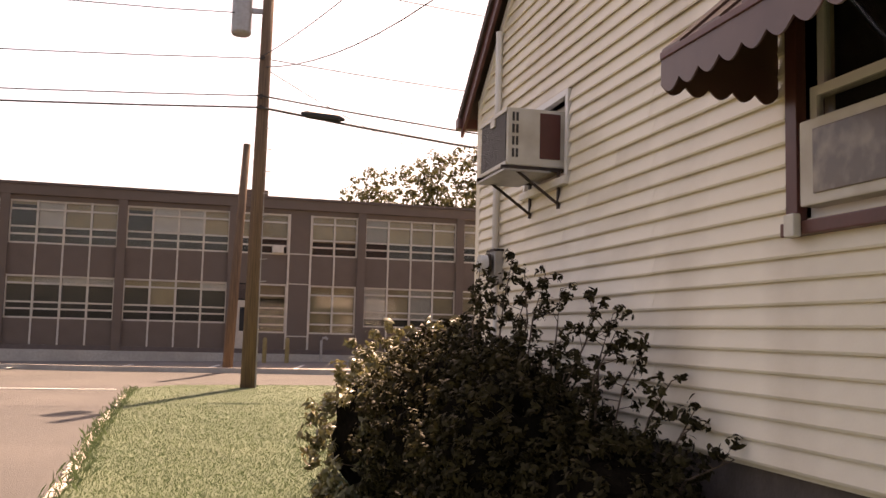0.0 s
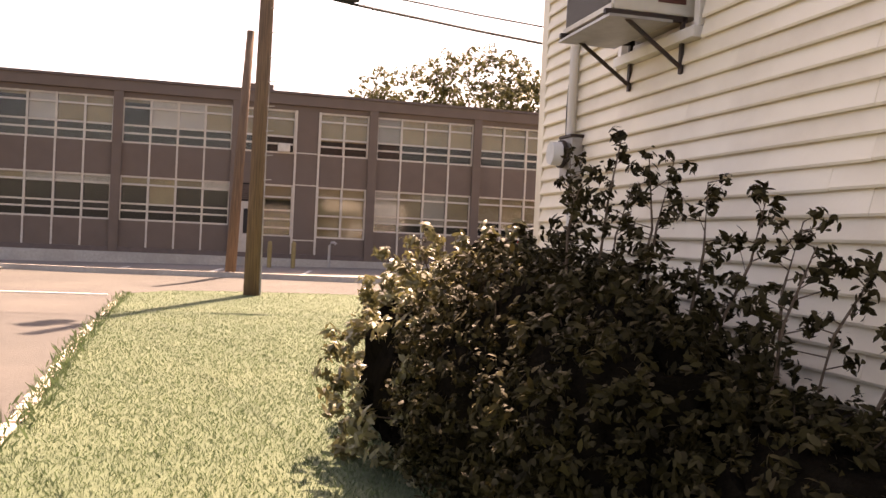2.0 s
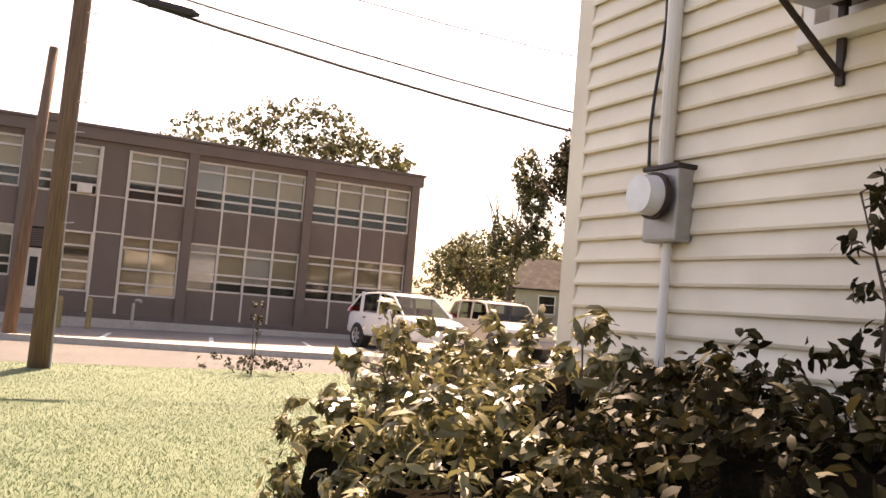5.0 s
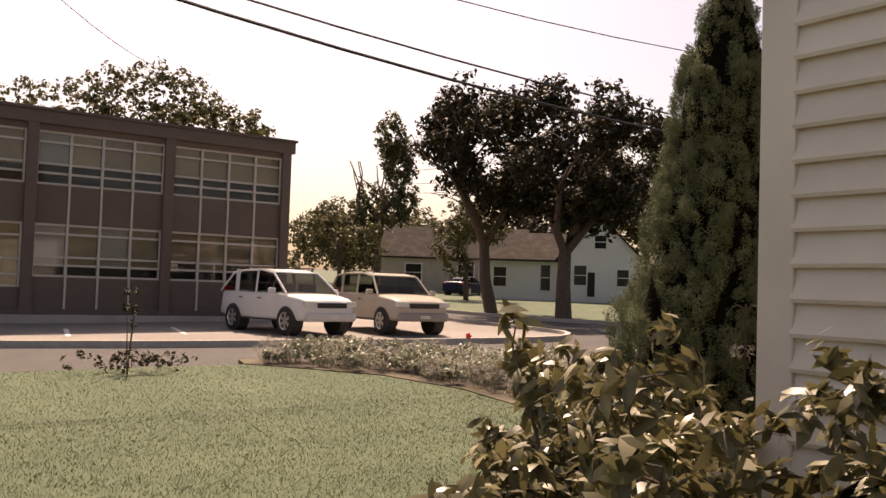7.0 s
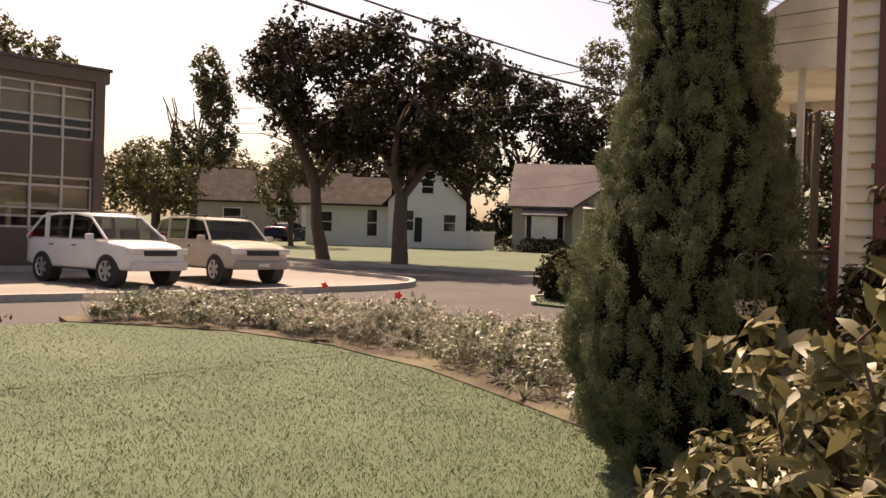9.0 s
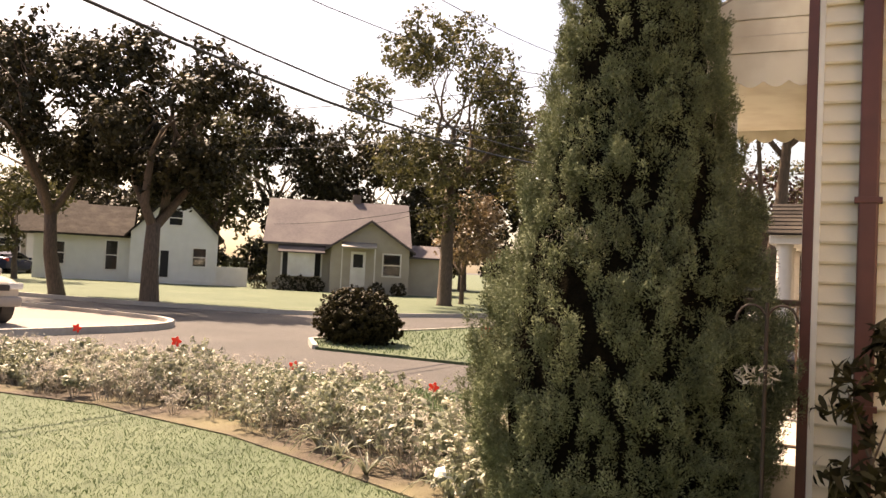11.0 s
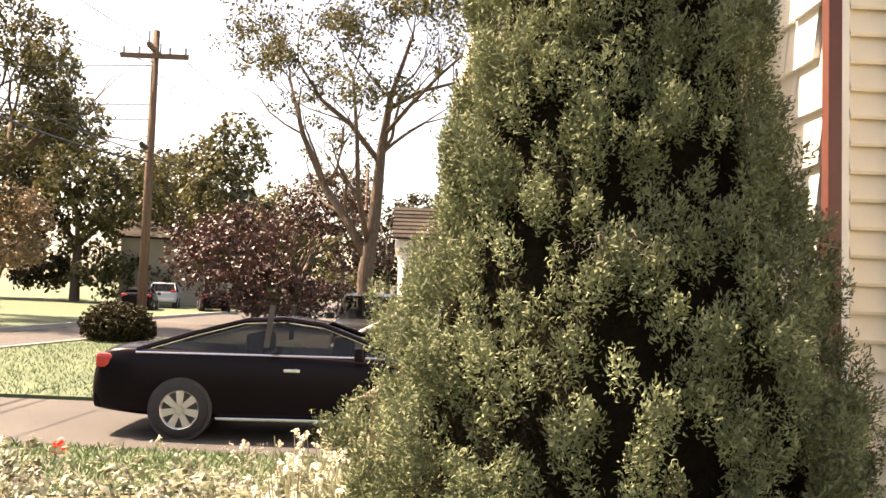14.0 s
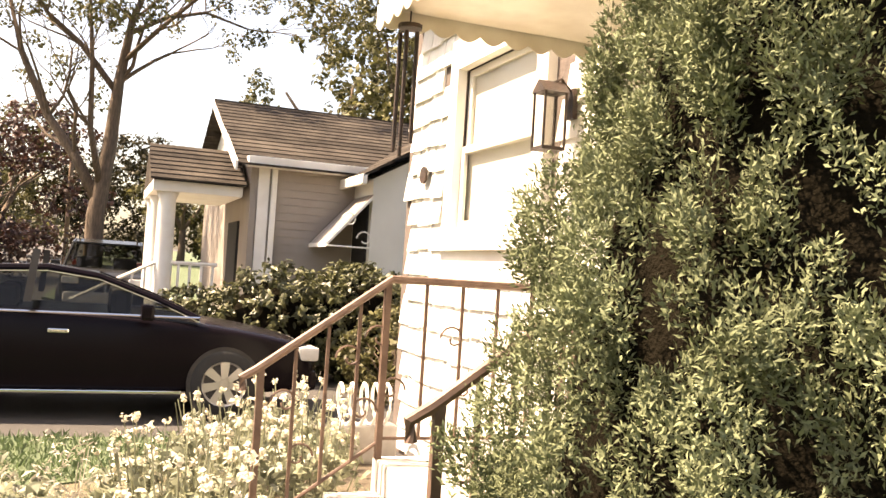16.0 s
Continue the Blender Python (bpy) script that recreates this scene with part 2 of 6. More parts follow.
BED_IN = [(5.2, 26.9), (5.5, 26.5), (5.8, 26.0), (6.6, 24.6), (6.8, 22.6), (6.3, 20.4), (5.6, 18.8), (4.9, 17.3), (4.3, 16.6)]
LAWN_EDGE = [(-2.45, 2.0), (-2.5, 13.5), (-2.75, 18.2), (-2.95, 25.4)]
lawn_out = LAWN_EDGE + [(-2.2, 26.6), (-0.5, 27.0), (3.6, 27.1)] + BED_IN + [(4.3, 15.35), (1.05, 13.6), (1.05, 2.0)]
tagged(part("lawn", ground_sheet(lawn_out, 0.04, 0.3), LAWN), "sunlit green front lawn beside the house", "lawn", kind="structure")
bed_out = BED_IN + [(4.6, 15.36), (9.6, 15.36), (10.0, 17.2), (9.6, 19.5), (10.2, 21.5), (10.6, 24.0), (8.6, 27.2), (6.4, 27.8), (5.4, 27.6)]
tagged(part("planting_bed", ground_sheet(bed_out, 0.055, 0.3), SOIL), "mulched planting bed along the lawn", "planting bed", kind="structure")
patch = [(14.45, 20.6), (28.0, 19.6), (28.6, 23.6), (26.5, 25.4), (20.0, 26.2), (15.8, 26.0), (14.5, 25.0)]
tagged(part("verge", ground_sheet(patch, 0.06, 0.3), LAWN), "green grass verge between driveway and street", "lawn", kind="structure")
strip = [(8.7, 18.3), (9.6, 16.4), (10.35, 15.8), (10.55, 20.0), (10.9, 24.4), (9.7, 25.4), (9.2, 22.3), (8.3, 20.2)]
tagged(part("lawn_strip", ground_sheet(strip, 0.068, 0.3), LAWN), "narrow strip of grass beside the driveway", "lawn", kind="structure")
far_lawn = [(26.0, 30.5), (30, 29.0), (42, 28.5), (70, 26.5), (140, 26), (400, 60), (400, 500), (100, 420), (28, 200), (21.8, 75), (21.5, 46), (22.0, 38), (23.6, 33)]
tagged(part("far_lawn", ground_sheet(far_lawn, 0.08, 0.3), LAWN), "front lawns across the street", "lawn", kind="structure")
right_lawn = [(14.2, -60), (160, -120), (420, -120), (420, 12), (160, 17.5), (60, 18.2), (29.0, 19.0), (18.0, 14.5), (14.2, 14.0)]
tagged(part("neighbour_lawn", ground_sheet(right_lawn, 0.05, 0.3), LAWN), "neighbour's front lawn", "lawn", kind="structure")
back_lawn = [(1.05, 2.0), (-2.45, 2.0), (-2.45, -60), (14.2, -60), (14.2, 4.0), (9.6, 4.0)]
tagged(part("rear_lawn", ground_sheet(back_lawn, 0.03, 0.3), LAWN), "green lawn behind the house", "lawn", kind="structure")
west = [(-30, -80), (-400, -80), (-400, 60), (-40, 60), (-30, 30)]
tagged(part("west_lawn", ground_sheet(west, 0.03, 0.3), LAWN), "open grass beyond the parking lot", "lawn", kind="structure")
north = [(-60, 62), (18.5, 62), (18.5, 400), (-300, 400)]
tagged(part("north_lawn", ground_sheet(north, 0.05, 0.3), LAWN), "grass beyond the school", "lawn", kind="structure")


def kerb(name, pts, width, height, label, material=CONCRETE, lift=0.0):
    """A kerb of rectangular section along a line on the ground."""
    bm = bmesh.new()
    pv = [Vector((x, y)) for x, y in pts]
    rings = []
    for i, p in enumerate(pv):
        d = (pv[min(i + 1, len(pv) - 1)] - pv[max(i - 1, 0)]).normalized()
        s = Vector((-d.y, d.x)) * width / 2
        z = gz(p.x, p.y) + lift
        rings.append([bm.verts.new((*(p - s), z - 0.1)), bm.verts.new((*(p - s * 0.8), z + height)), bm.verts.new((*(p + s * 0.8), z + height)), bm.verts.new((*(p + s), z - 0.1))])
    for a, b in zip(rings, rings[1:]):
        for k in range(3):
            bm.faces.new((a[k], a[k + 1], b[k + 1], b[k]))
    bm.faces.new(rings[0])
    bm.faces.new(rings[-1][::-1])
    bmesh.ops.recalc_face_normals(bm, faces=bm.faces)
    return tagged(part(name, bm, material), label, "kerb", kind="structure")


def arc(cx, cy, r, a0, a1, n=8):
    return [(cx + r * math.cos(radians(a0 + (a1 - a0) * i / n)), cy + r * math.sin(radians(a0 + (a1 - a0) * i / n))) for i in range(n + 1)]


kerb("lot_kerb", [(-40, 38.5), (-7.5, 34.4), (-4.2, 33.6), (-1.1, 32.9), (2.5, 31.8), (5.0, 31.05), (7.8, 30.5), (11.0, 30.0), (14.0, 29.8)] + arc(14.6, 32.6, 2.8, -90, 0) + [(18.0, 45), (18.5, 62)], 0.18, 0.13, "low grey concrete kerb round the parking lot")
kerb("verge_kerb", [(26.5, 25.4), (20.0, 26.2), (15.8, 26.0), (14.5, 25.0)], 0.14, 0.1, "weathered concrete kerb of the verge")
kerb("far_kerb", [(140, 26), (70, 26.5), (42, 28.5), (30, 29.0), (26.0, 30.5), (23.6, 33), (22.0, 38), (21.5, 46), (21.8, 75), (28, 200)], 0.18, 0.12, "concrete kerb along the far lawns")
kerb("verge_side_kerb", [(26.5, 25.4), (28.6, 23.6), (60, 21.6), (150, 19.5)], 0.16, 0.1, "concrete kerb of the street")

# pale concrete parking lot in front of the school
lot = [(-40, 38.6), (-7.5, 34.5), (-4.2, 33.7), (-1.1, 33.0), (2.5, 31.9), (5.0, 31.15), (7.8, 30.6), (11.0, 30.1), (14.0, 29.9)] + arc(14.6, 32.6, 2.7, -90, 0) + [(17.9, 45), (18.3, 60), (-40, 60)]
LOT = mat("lot_paving", (0.23, 0.2, 0.172), (0.17, 0.146, 0.126), 30, 0.85, bump=0.4, bump_scale=90, stain=(0.27, 0.24, 0.21), stain_scale=0.25)
tagged(part("parking_lot", ground_sheet(lot, 0.03, 0.2), LOT), "pale worn paving of the school parking lot", "parking lot", kind="structure")
drive = [(10.4, 4.0), (14.4, 4.0), (14.42, 20.6), (14.45, 25.0), (15.5, 26.2), (9.9, 26.4), (10.9, 24.4), (10.55, 20.0)]
tagged(part("driveway", ground_sheet(drive, 0.012, 0.2), ASPHALT), "cracked grey asphalt driveway", "driveway", kind="structure")
PAINT = mat("road_paint", (0.72, 0.7, 0.65), (0.5, 0.48, 0.44), 18, 0.7)
for i in range(9):
    x = -15.4 + 2.75 * i
    bm = bmesh.new()
    a = [(x, 33.8), (x + 0.12, 33.8), (x + 0.62, 36.2), (x + 0.5, 36.2)]
    tagged(part("stall_line", ground_sheet(a, 0.037, 0.01), PAINT), "faded white painted parking stall line", "road marking", group="stall lines", kind="structure")
tagged(part("road_line", ground_sheet([(-30, 26.3), (-3.3, 25.6), (-3.3, 25.72), (-30, 26.42)], 0.0, 0.016), PAINT), "thin white painted line on the asphalt", "road marking", kind="structure")

# ---- the house with the siding ----
WX, C1, C2X, C2Y = 1.05, 13.6, 4.46, 15.35
FOUND = mat("foundation", (0.13, 0.1, 0.085), (0.09, 0.07, 0.06), 9, 0.9, bump=0.4)
AC_WIN = (11.3, 12.2, 2.52, 3.12)
SIDE_WIN = (7.55, 8.62, 1.9, 3.02)
RIDGE_Y, SLOPE = 9.0, 0.85
EAVE = 3.62


def rake(y):
    return EAVE + SLOPE * (C1 - y if y > RIDGE_Y else C1 - RIDGE_Y - (RIDGE_Y - y))


house = thing("house", "cream vinyl-sided house with brown trim", "house")
wall_w = thing("wall_west", "cream clapboard gable wall of the house", "wall", kind="structure")
# core of the gable wall, built round its two openings
core = bmesh.new()
YB = 2 * RIDGE_Y - C1
for y0, y1, z0, z1 in ((YB, C1, 0.78, 1.9), (8.62, C1, 1.9, 2.52), (YB, 7.55, 1.9, EAVE), (7.55, 8.62, 3.02, EAVE), (8.62, 11.3, 2.52, EAVE), (12.2, C1, 2.52, EAVE), (11.3, 12.2, 3.12, EAVE)):
    box(core, WX + 0.02, WX + 0.2, y0, y1, z0, z1)
part("wall_core", core, SIDING, wall_w)
part("gable_core", prism([(YB, EAVE), (C1, EAVE), (RIDGE_Y, rake(RIDGE_Y))], 0.18, "x", WX + 0.02), SIDING, wall_w)
tagged(part("foundation", B(WX + 0.06, WX + 0.3, YB, C1 - 0.04, -0.2, 0.78), FOUND), "dark painted masonry foundation", "foundation", kind="structure")


def clap(length, h, name="siding_board"):
    """One lap of siding, along +y from 0: thin above, proud at its butt."""
    bm = prism([(0.016, 0.0), (0.012, 0.014), (-0.021, -0.006), (-0.025, 0.006), (-0.001, h + 0.004), (0.016, h + 0.004)], length, "y", 0.0)
    return mesh_of(name, bm)


def spans(z, h, y0, y1, holes):
    out = [(y0, y1)]
    for a, b, c, d in holes:
        if z + h * 0.5 > c and z + h * 0.5 < d:
            out = [s for p, q in out for s in ((p, min(q, a)), (max(p, b), q)) if s[1] - s[0] > 0.03]
    return out


LAP = 0.1025
rnd = random.Random(4)
for i in range(68):
    z = 0.815 + LAP * i
    y0, y1 = YB, C1 - 0.09
    if z + LAP > EAVE:
        k = (z + LAP - EAVE) / SLOPE
        y0, y1 = YB + k, C1 - max(k, 0.09)
    if y1 - y0 < 0.15:
        break
    holes = [(SIDE_WIN[0] - 0.09, SIDE_WIN[1] + 0.09, SIDE_WIN[2] - 0.1, SIDE_WIN[3] + 0.06), (AC_WIN[0] - 0.05, AC_WIN[1] + 0.05, AC_WIN[2] - 0.03, AC_WIN[3] + 0.05)]
    for a, b in spans(z, LAP, y0, y1, holes):
        cut = 9.95 + 0.012 * (i % 2) if i % 2 else 12.0 - (i * 37 % 23) * 0.09
        pieces = [(a, cut), (cut + 0.002, b)] if a + 0.4 < cut < b - 0.4 else [(a, b)]
        for p, q in pieces:
            o = part("siding_board", clap(q - p, LAP), SIDING, wall_w)
            o.matrix_basis = pose(WX, p, z, rnd.uniform(-0.04, 0.04), rnd.uniform(-0.5, 0.5), 0)
part("corner_board", B(WX - 0.022, WX + 0.1, C1 - 0.1, C1 + 0.022, 0.76, EAVE + 0.02, bevel=0.006), SIDING, wall_w, "cream vinyl corner post")
# front wall of the block and the wing
wall_n = thing("wall_north", "cream clapboard front wall", "wall", kind="structure")
part("wall_core", B(WX + 0.02, C2X + 0.2, C1 - 0.2, C1 - 0.01, 0.3, EAVE), SIDING, wall_n)
wing = thing("wall_wing", "cream clapboard wall beside the porch", "wall", kind="structure")
part("wall_core", B(C2X + 0.016, C2X + 0.2, C1, C2Y - 0.02, 0.1, 3.75), SIDING, wing)
for i in range(37):
    z = 0.12 + LAP * 0.97 * i
    o = part("siding_board", clap(C2Y - 0.05 - C1, LAP), SIDING, wing)
    o.matrix_basis = pose(C2X, C1, z, 0, rnd.uniform(-0.5, 0.5), 0)
part("corner_board", B(C2X - 0.02, C2X + 0.05, C2Y - 0.05, C2Y - 0.02, 0.1, 3.75, bevel=0.004), WHITE, wing, "cream corner post")
part("corner_trim", B(C2X - 0.025, C2X + 0.03, C2Y - 0.02, C2Y + 0.03, 0.05, 3.75, bevel=0.004), BROWN, wing, "dark brown corner trim")
spout = thing("downspout", "dark brown metal downspout on the clapboard wall", "downspout", C2X, C2Y - 0.265, 0.1)
part("pipe", B(-0.075, -0.03, -0.045, 0.045, 0.12, 3.62, bevel=0.012), BROWN, spout)
part("elbow", prism([(-0.075, 0.12), (-0.03, 0.12), (-0.09, -0.06), (-0.16, -0.06)], 0.09, "y", -0.045), BROWN, spout)
for z in (0.9, 1.9, 2.9):
    part("strap", B(-0.08, -0.024, -0.062, 0.062, z, z + 0.03, bevel=0.003), BROWN, spout)
part("house_body", B(C2X + 0.2, 10.0, 5.0, C2Y - 0.2, 0.0, 3.7), SIDING, house)
part("house_rear", B(WX + 0.2, 10.0, YB, C1 - 0.2, 0.0, EAVE), SIDING, house)
part("gable_fill", prism([(YB, EAVE), (C1, EAVE), (RIDGE_Y, rake(RIDGE_Y))], 8.7, "x", WX + 0.25), SIDING, house)

ROOFD = mat("brown_roof", (0.07, 0.04, 0.033), (0.04, 0.025, 0.02), 12, 0.85, bump=0.4)
t = 0.1
for sgn, nm in ((1, "roof_front"), (-1, "roof_back")):
    e = C1 + 0.28 if sgn > 0 else YB - 0.28
    ez = EAVE - 0.28 * SLOPE + 0.05
    rz_ = rake(RIDGE_Y) + 0.05
    part(nm, prism([(e, ez), (e, ez + t), (RIDGE_Y, rz_ + t), (RIDGE_Y, rz_)], 9.5, "x", WX - 0.16), ROOFD, house)
part("rake_board", prism([(C1 + 0.25, EAVE - 0.3), (C1 + 0.25, EAVE - 0.12), (RIDGE_Y, rake(RIDGE_Y) + 0.06), (RIDGE_Y, rake(RIDGE_Y) - 0.12)], 0.03, "x", WX - 0.13), BROWN, house, "dark brown rake board")
part("rake_moulding", prism([(C1 - 0.05, EAVE - 0.12), (C1 - 0.05, EAVE - 0.02), (RIDGE_Y, rake(RIDGE_Y) - 0.02), (RIDGE_Y, rake(RIDGE_Y) - 0.12)], 0.03, "x", WX - 0.035), WHITE, house)
part("gutter", B(WX - 0.17, C2X, C1 + 0.2, C1 + 0.32, EAVE - 0.22, EAVE - 0.1, bevel=0.02), BROWN, house, "dark brown gutter")
part("wing_roof", prism([(C2Y + 0.3, 3.7), (C2Y + 0.3, 3.82), (RIDGE_Y, 6.9), (RIDGE_Y, 6.78)], 5.6, "x", C2X - 0.15), ROOFD, house)

# shingled front wall under the porch awning
SHINGLE = mat("white_shingle", (0.8, 0.78, 0.73), (0.7, 0.68, 0.62), 9, 0.7, bump=0.35, bump_scale=30, per_object=0.06, stretch=(8, 1, 1))
front = thing("wall_front", "white-painted shingled front wall of the house", "wall", kind="structure")
FW = (7.5, 8.85, 1.82, 3.1)
core = bmesh.new()
for x0, x1, z0, z1 in ((C2X + 0.03, 10.0, 0.05, FW[2]), (C2X + 0.03, FW[0], FW[2], FW[3]), (FW[1], 10.0, FW[2], FW[3]), (C2X + 0.03, 10.0, FW[3], 3.75)):
    box(core, x0, x1, C2Y - 0.2, C2Y - 0.02, z0, z1)
# dark core colour puts shade into the gaps between shingles
part("wall_core", core, FOUND, front, "dark wall core as painted shade in the shingle joints")
shapes = [mesh_of("shingle", prism([(0.0, 0.0), (-0.006, 0.036), (0.24, 0.006), (0.24, 0.0)], w, "x", 0.0)) for w in (0.16, 0.2, 0.25)]
for me in shapes:
    for v in me.vertices:
        v.co = (v.co.x, v.co.z, v.co.y)
    me.flip_normals()
for row in range(18):
    z, x = 0.1 + 0.205 * row, C2X + 0.04 + rnd.uniform(0, 0.1)
    while x < 9.74:
        k = rnd.randrange(3)
        w = (0.16, 0.2, 0.25)[k]
        if not (FW[0] - 0.13 < x + w and x < FW[1] + 0.13 and FW[2] - 0.2 < z + 0.1 < FW[3] + 0.02):
            o = part("shingle", shapes[k], SHINGLE, front)
            o.matrix_basis = pose(x, C2Y - 0.018, z + rnd.uniform(-0.012, 0.012), rnd.uniform(-0.8, 0.8), rnd.uniform(-0.8, 0.8), 0)
        x += w + rnd.uniform(0.006, 0.018)

# ---- the school ----
SY, PITCH, SX = 38.5, 3.8, 11.65
COPING = mat("coping", (0.12, 0.085, 0.07), (0.09, 0.065, 0.055), 6, 0.6)
ACWHITE = mat("ac_casing", (0.62, 0.58, 0.5), (0.55, 0.5, 0.42), 7, 0.5, stain=(0.42, 0.36, 0.28), stain_scale=3)
school = thing("school_building", "long two-storey taupe brick school with banks of windows", "building")
SG = 0.2
part("rear_block", B(-30, SX, SY + 0.45, SY + 14, 0, 5.95), TAUPE, school)
part("parapet", B(-30.1, SX + 0.1, SY - 0.06, SY + 14.1, 5.72, 6.08, bevel=0.02), TAUPE, school, "taupe parapet band")
part("coping", B(-30.15, SX + 0.15, SY - 0.11, SY + 14.15, 6.08, 6.16), COPING, school, "dark metal coping")
part("plinth", B(-30.05, SX + 0.05, SY - 0.08, SY + 0.3, 0, 0.46, bevel=0.01), CONCRETE, school, "weathered concrete plinth")
part("brick_ledge", B(-30.05, SX + 0.05, SY - 0.03, SY + 0.3, 0.46, 0.62, bevel=0.01), COPING, school, "red-brown brick ledge")
part("roof_box", B(-0.6, 0.5, SY + 2.5, SY + 3.6, 6.0, 6.75), TAUPE, school, "rooftop vent box")
part("roof_house", prism([(1.6, 6.0), (2.2, 6.55), (6.5, 6.55), (6.5, 6.0)], 5, "y", SY + 4), TAUPE, school, "low rooftop structure")
SHADE = mat("window_shade", (0.34, 0.265, 0.16), (0.28, 0.215, 0.13), 3, 0.8, per_object=0.25)
PALE = mat("pale_blind", (0.5, 0.46, 0.42), (0.42, 0.39, 0.35), 3, 0.8, per_object=0.3)
FRAME = mat("window_frame_paint", (0.56, 0.5, 0.42), (0.46, 0.41, 0.34), 8, 0.6)


def member(nm, x0, x1, y0, y1, z0, z1, m, parent, label=""):
    return part(nm, B(x0, x1, y0, y1, z0, z1), m, parent, label)


def school_window(x0, x1, z0, z1, bars, n, shade, seed, low=False):
    """A bank of n lights, with a wooden frame, cross bars, shades behind and a near-black sheet painted as room shade.
    """
    r = random.Random(seed)
    # near-black sheet behind the panes paints the shade of the classrooms
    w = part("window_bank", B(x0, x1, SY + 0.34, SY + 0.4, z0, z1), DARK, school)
    y0, y1 = SY + 0.1, SY + 0.17
    step = (x1 - x0) / n
    for i in range(n + 1):
        x = x0 + step * i
        member("mullion", x - 0.035, x + 0.035, y0 - 0.03, y1, z0, z1, FRAME, w)
    for b in (z0 + 0.03, *bars, z1 - 0.03):
        for i in range(n):
            member("bar", x0 + step * i + 0.035, x0 + step * (i + 1) - 0.035, y0, y1, b - 0.03, b + 0.03, FRAME, w)
    for i in range(n):
        a, b = x0 + step * i + 0.035, x0 + step * (i + 1) - 0.035
        g = part("pane", B(a, b, y0 + 0.03, y0 + 0.036, z0, z1), GLASS, w)
        g.visible_shadow = False
        drop = r.choice(shade)
        if drop > 0.05:
            member("shade", a, b, SY + 0.22, SY + 0.225, z1 - (z1 - z0) * drop, z1, PALE if r.random() < 0.25 else SHADE, w)
    return w


def pier(x, w=0.3):
    part("pier", B(x - w / 2, x + w / 2, SY - 0.05, SY + 0.45, 0.1, 5.75, bevel=0.01), TAUPE, school)


UPPER, LOWER = (4.05, 5.55, (4.38, 4.64, 5.24)), (1.5, 2.98, (1.83, 2.06, 2.7))
PIERS = [11.47, 7.67, 3.87] + [-0.8 - PITCH * k for k in range(8)]
for x in PIERS:
    pier(x)
for k in range(1, 11):
    x1, x0 = PIERS[k - 1] - 0.15, PIERS[k] + 0.15
    part("head", B(x0, x1, SY + 0.06, SY + 0.45, UPPER[1], 5.75), TAUPE, school)
    if k == 3:
        # entrance bay: a pair of windows, blank panels, single windows and a door under a louvre
        part("spandrel", B(2.0, x1, SY + 0.08, SY + 0.45, LOWER[1], UPPER[0]), TAUPE, school)
        part("sill_wall", B(2.0, x1, SY + 0.08, SY + 0.45, 0.1, 1.2), TAUPE, school)
        school_window(2.02, x1 - 0.02, *UPPER[:2], UPPER[2], 2, (0.65, 0.62), 3)
        school_window(2.02, x1 - 0.02, 1.2, LOWER[1], (1.55, 1.98, 2.62), 2, (1.0, 1.0), 5)
        part("blank_wall", B(1.2, 2.0, SY + 0.07, SY + 0.45, 0.1, UPPER[1]), TAUPE, school)
        for z in (3.0, 4.1, 1.1):
            member("strip", 1.2, 2.0, SY + 0.05, SY + 0.07, z - 0.02, z + 0.02, FRAME, school)
        for x in (1.2, 2.0, 0.16):
            member("strip", x - 0.035, x + 0.035, SY + 0.02, SY + 0.09, 0.6, UPPER[1], FRAME, school)
        member("strip", 2.84, 2.9, SY + 0.04, SY + 0.09, LOWER[1], UPPER[0], FRAME, school)
        school_window(0.2, 1.16, *UPPER[:2], UPPER[2], 1, (0.62,), 8)
        school_window(0.2, 1.16, 1.2, LOWER[1], (1.5, 1.8, 2.1, 2.55), 1, (0.3,), 9)
        part("spandrel", B(x0, 1.2, SY + 0.09, SY + 0.45, LOWER[1], UPPER[0]), TAUPE, school)
        part("sill_wall", B(0.16, 1.2, SY + 0.09, SY + 0.45, 0.1, 1.2), TAUPE, school)
        school_window(x0 + 0.02, 0.12, *UPPER[:2], UPPER[2], 1, (0.6,), 12)
        part("window_unit", B(0.6, 1.0, SY - 0.14, SY + 0.16, 4.1, 4.36, bevel=0.01), ACWHITE, school, "cream window air conditioner")
        sd = part("door", B(x0 + 0.05, 0.1, SY + 0.12, SY + 0.2, 0.2, 2.35), FRAME, school, "pale painted door")
        part("door_window", B(x0 + 0.2, x0 + 0.42, SY + 0.108, SY + 0.12, 1.25, 2.1), DARK, sd)
        for q in range(8):
            member("louvre_slat", x0 + 0.05, 0.1, SY + 0.08, SY + 0.16, 2.42 + 0.065 * q, 2.46 + 0.065 * q, COPING, school)
        # near-black back paints the shade behind the slats
        part("louvre_back", B(x0, 0.12, SY + 0.2, SY + 0.3, 2.35, LOWER[1]), DARK, school)
        continue
    part("spandrel", B(x0, x1, SY + 0.08, SY + 0.45, LOWER[1], UPPER[0]), TAUPE, school)
    part("sill_wall", B(x0, x1, SY + 0.08, SY + 0.45, 0.1, LOWER[0]), TAUPE, school)
    for i in range(1, 4):
        xx = x0 + (x1 - x0) * i / 4
        member("strip", xx - 0.03, xx + 0.03, SY + 0.05, SY + 0.1, LOWER[1], UPPER[0], FRAME, school)
        member("strip", xx - 0.03, xx + 0.03, SY + 0.05, SY + 0.1, 0.62, LOWER[0], FRAME, school)
    school_window(x0, x1, *UPPER[:2], UPPER[2], 4, (0.62, 0.62, 0.6, 0.1) if k > 3 else (0.62, 0.62, 0.6), 20 + k)
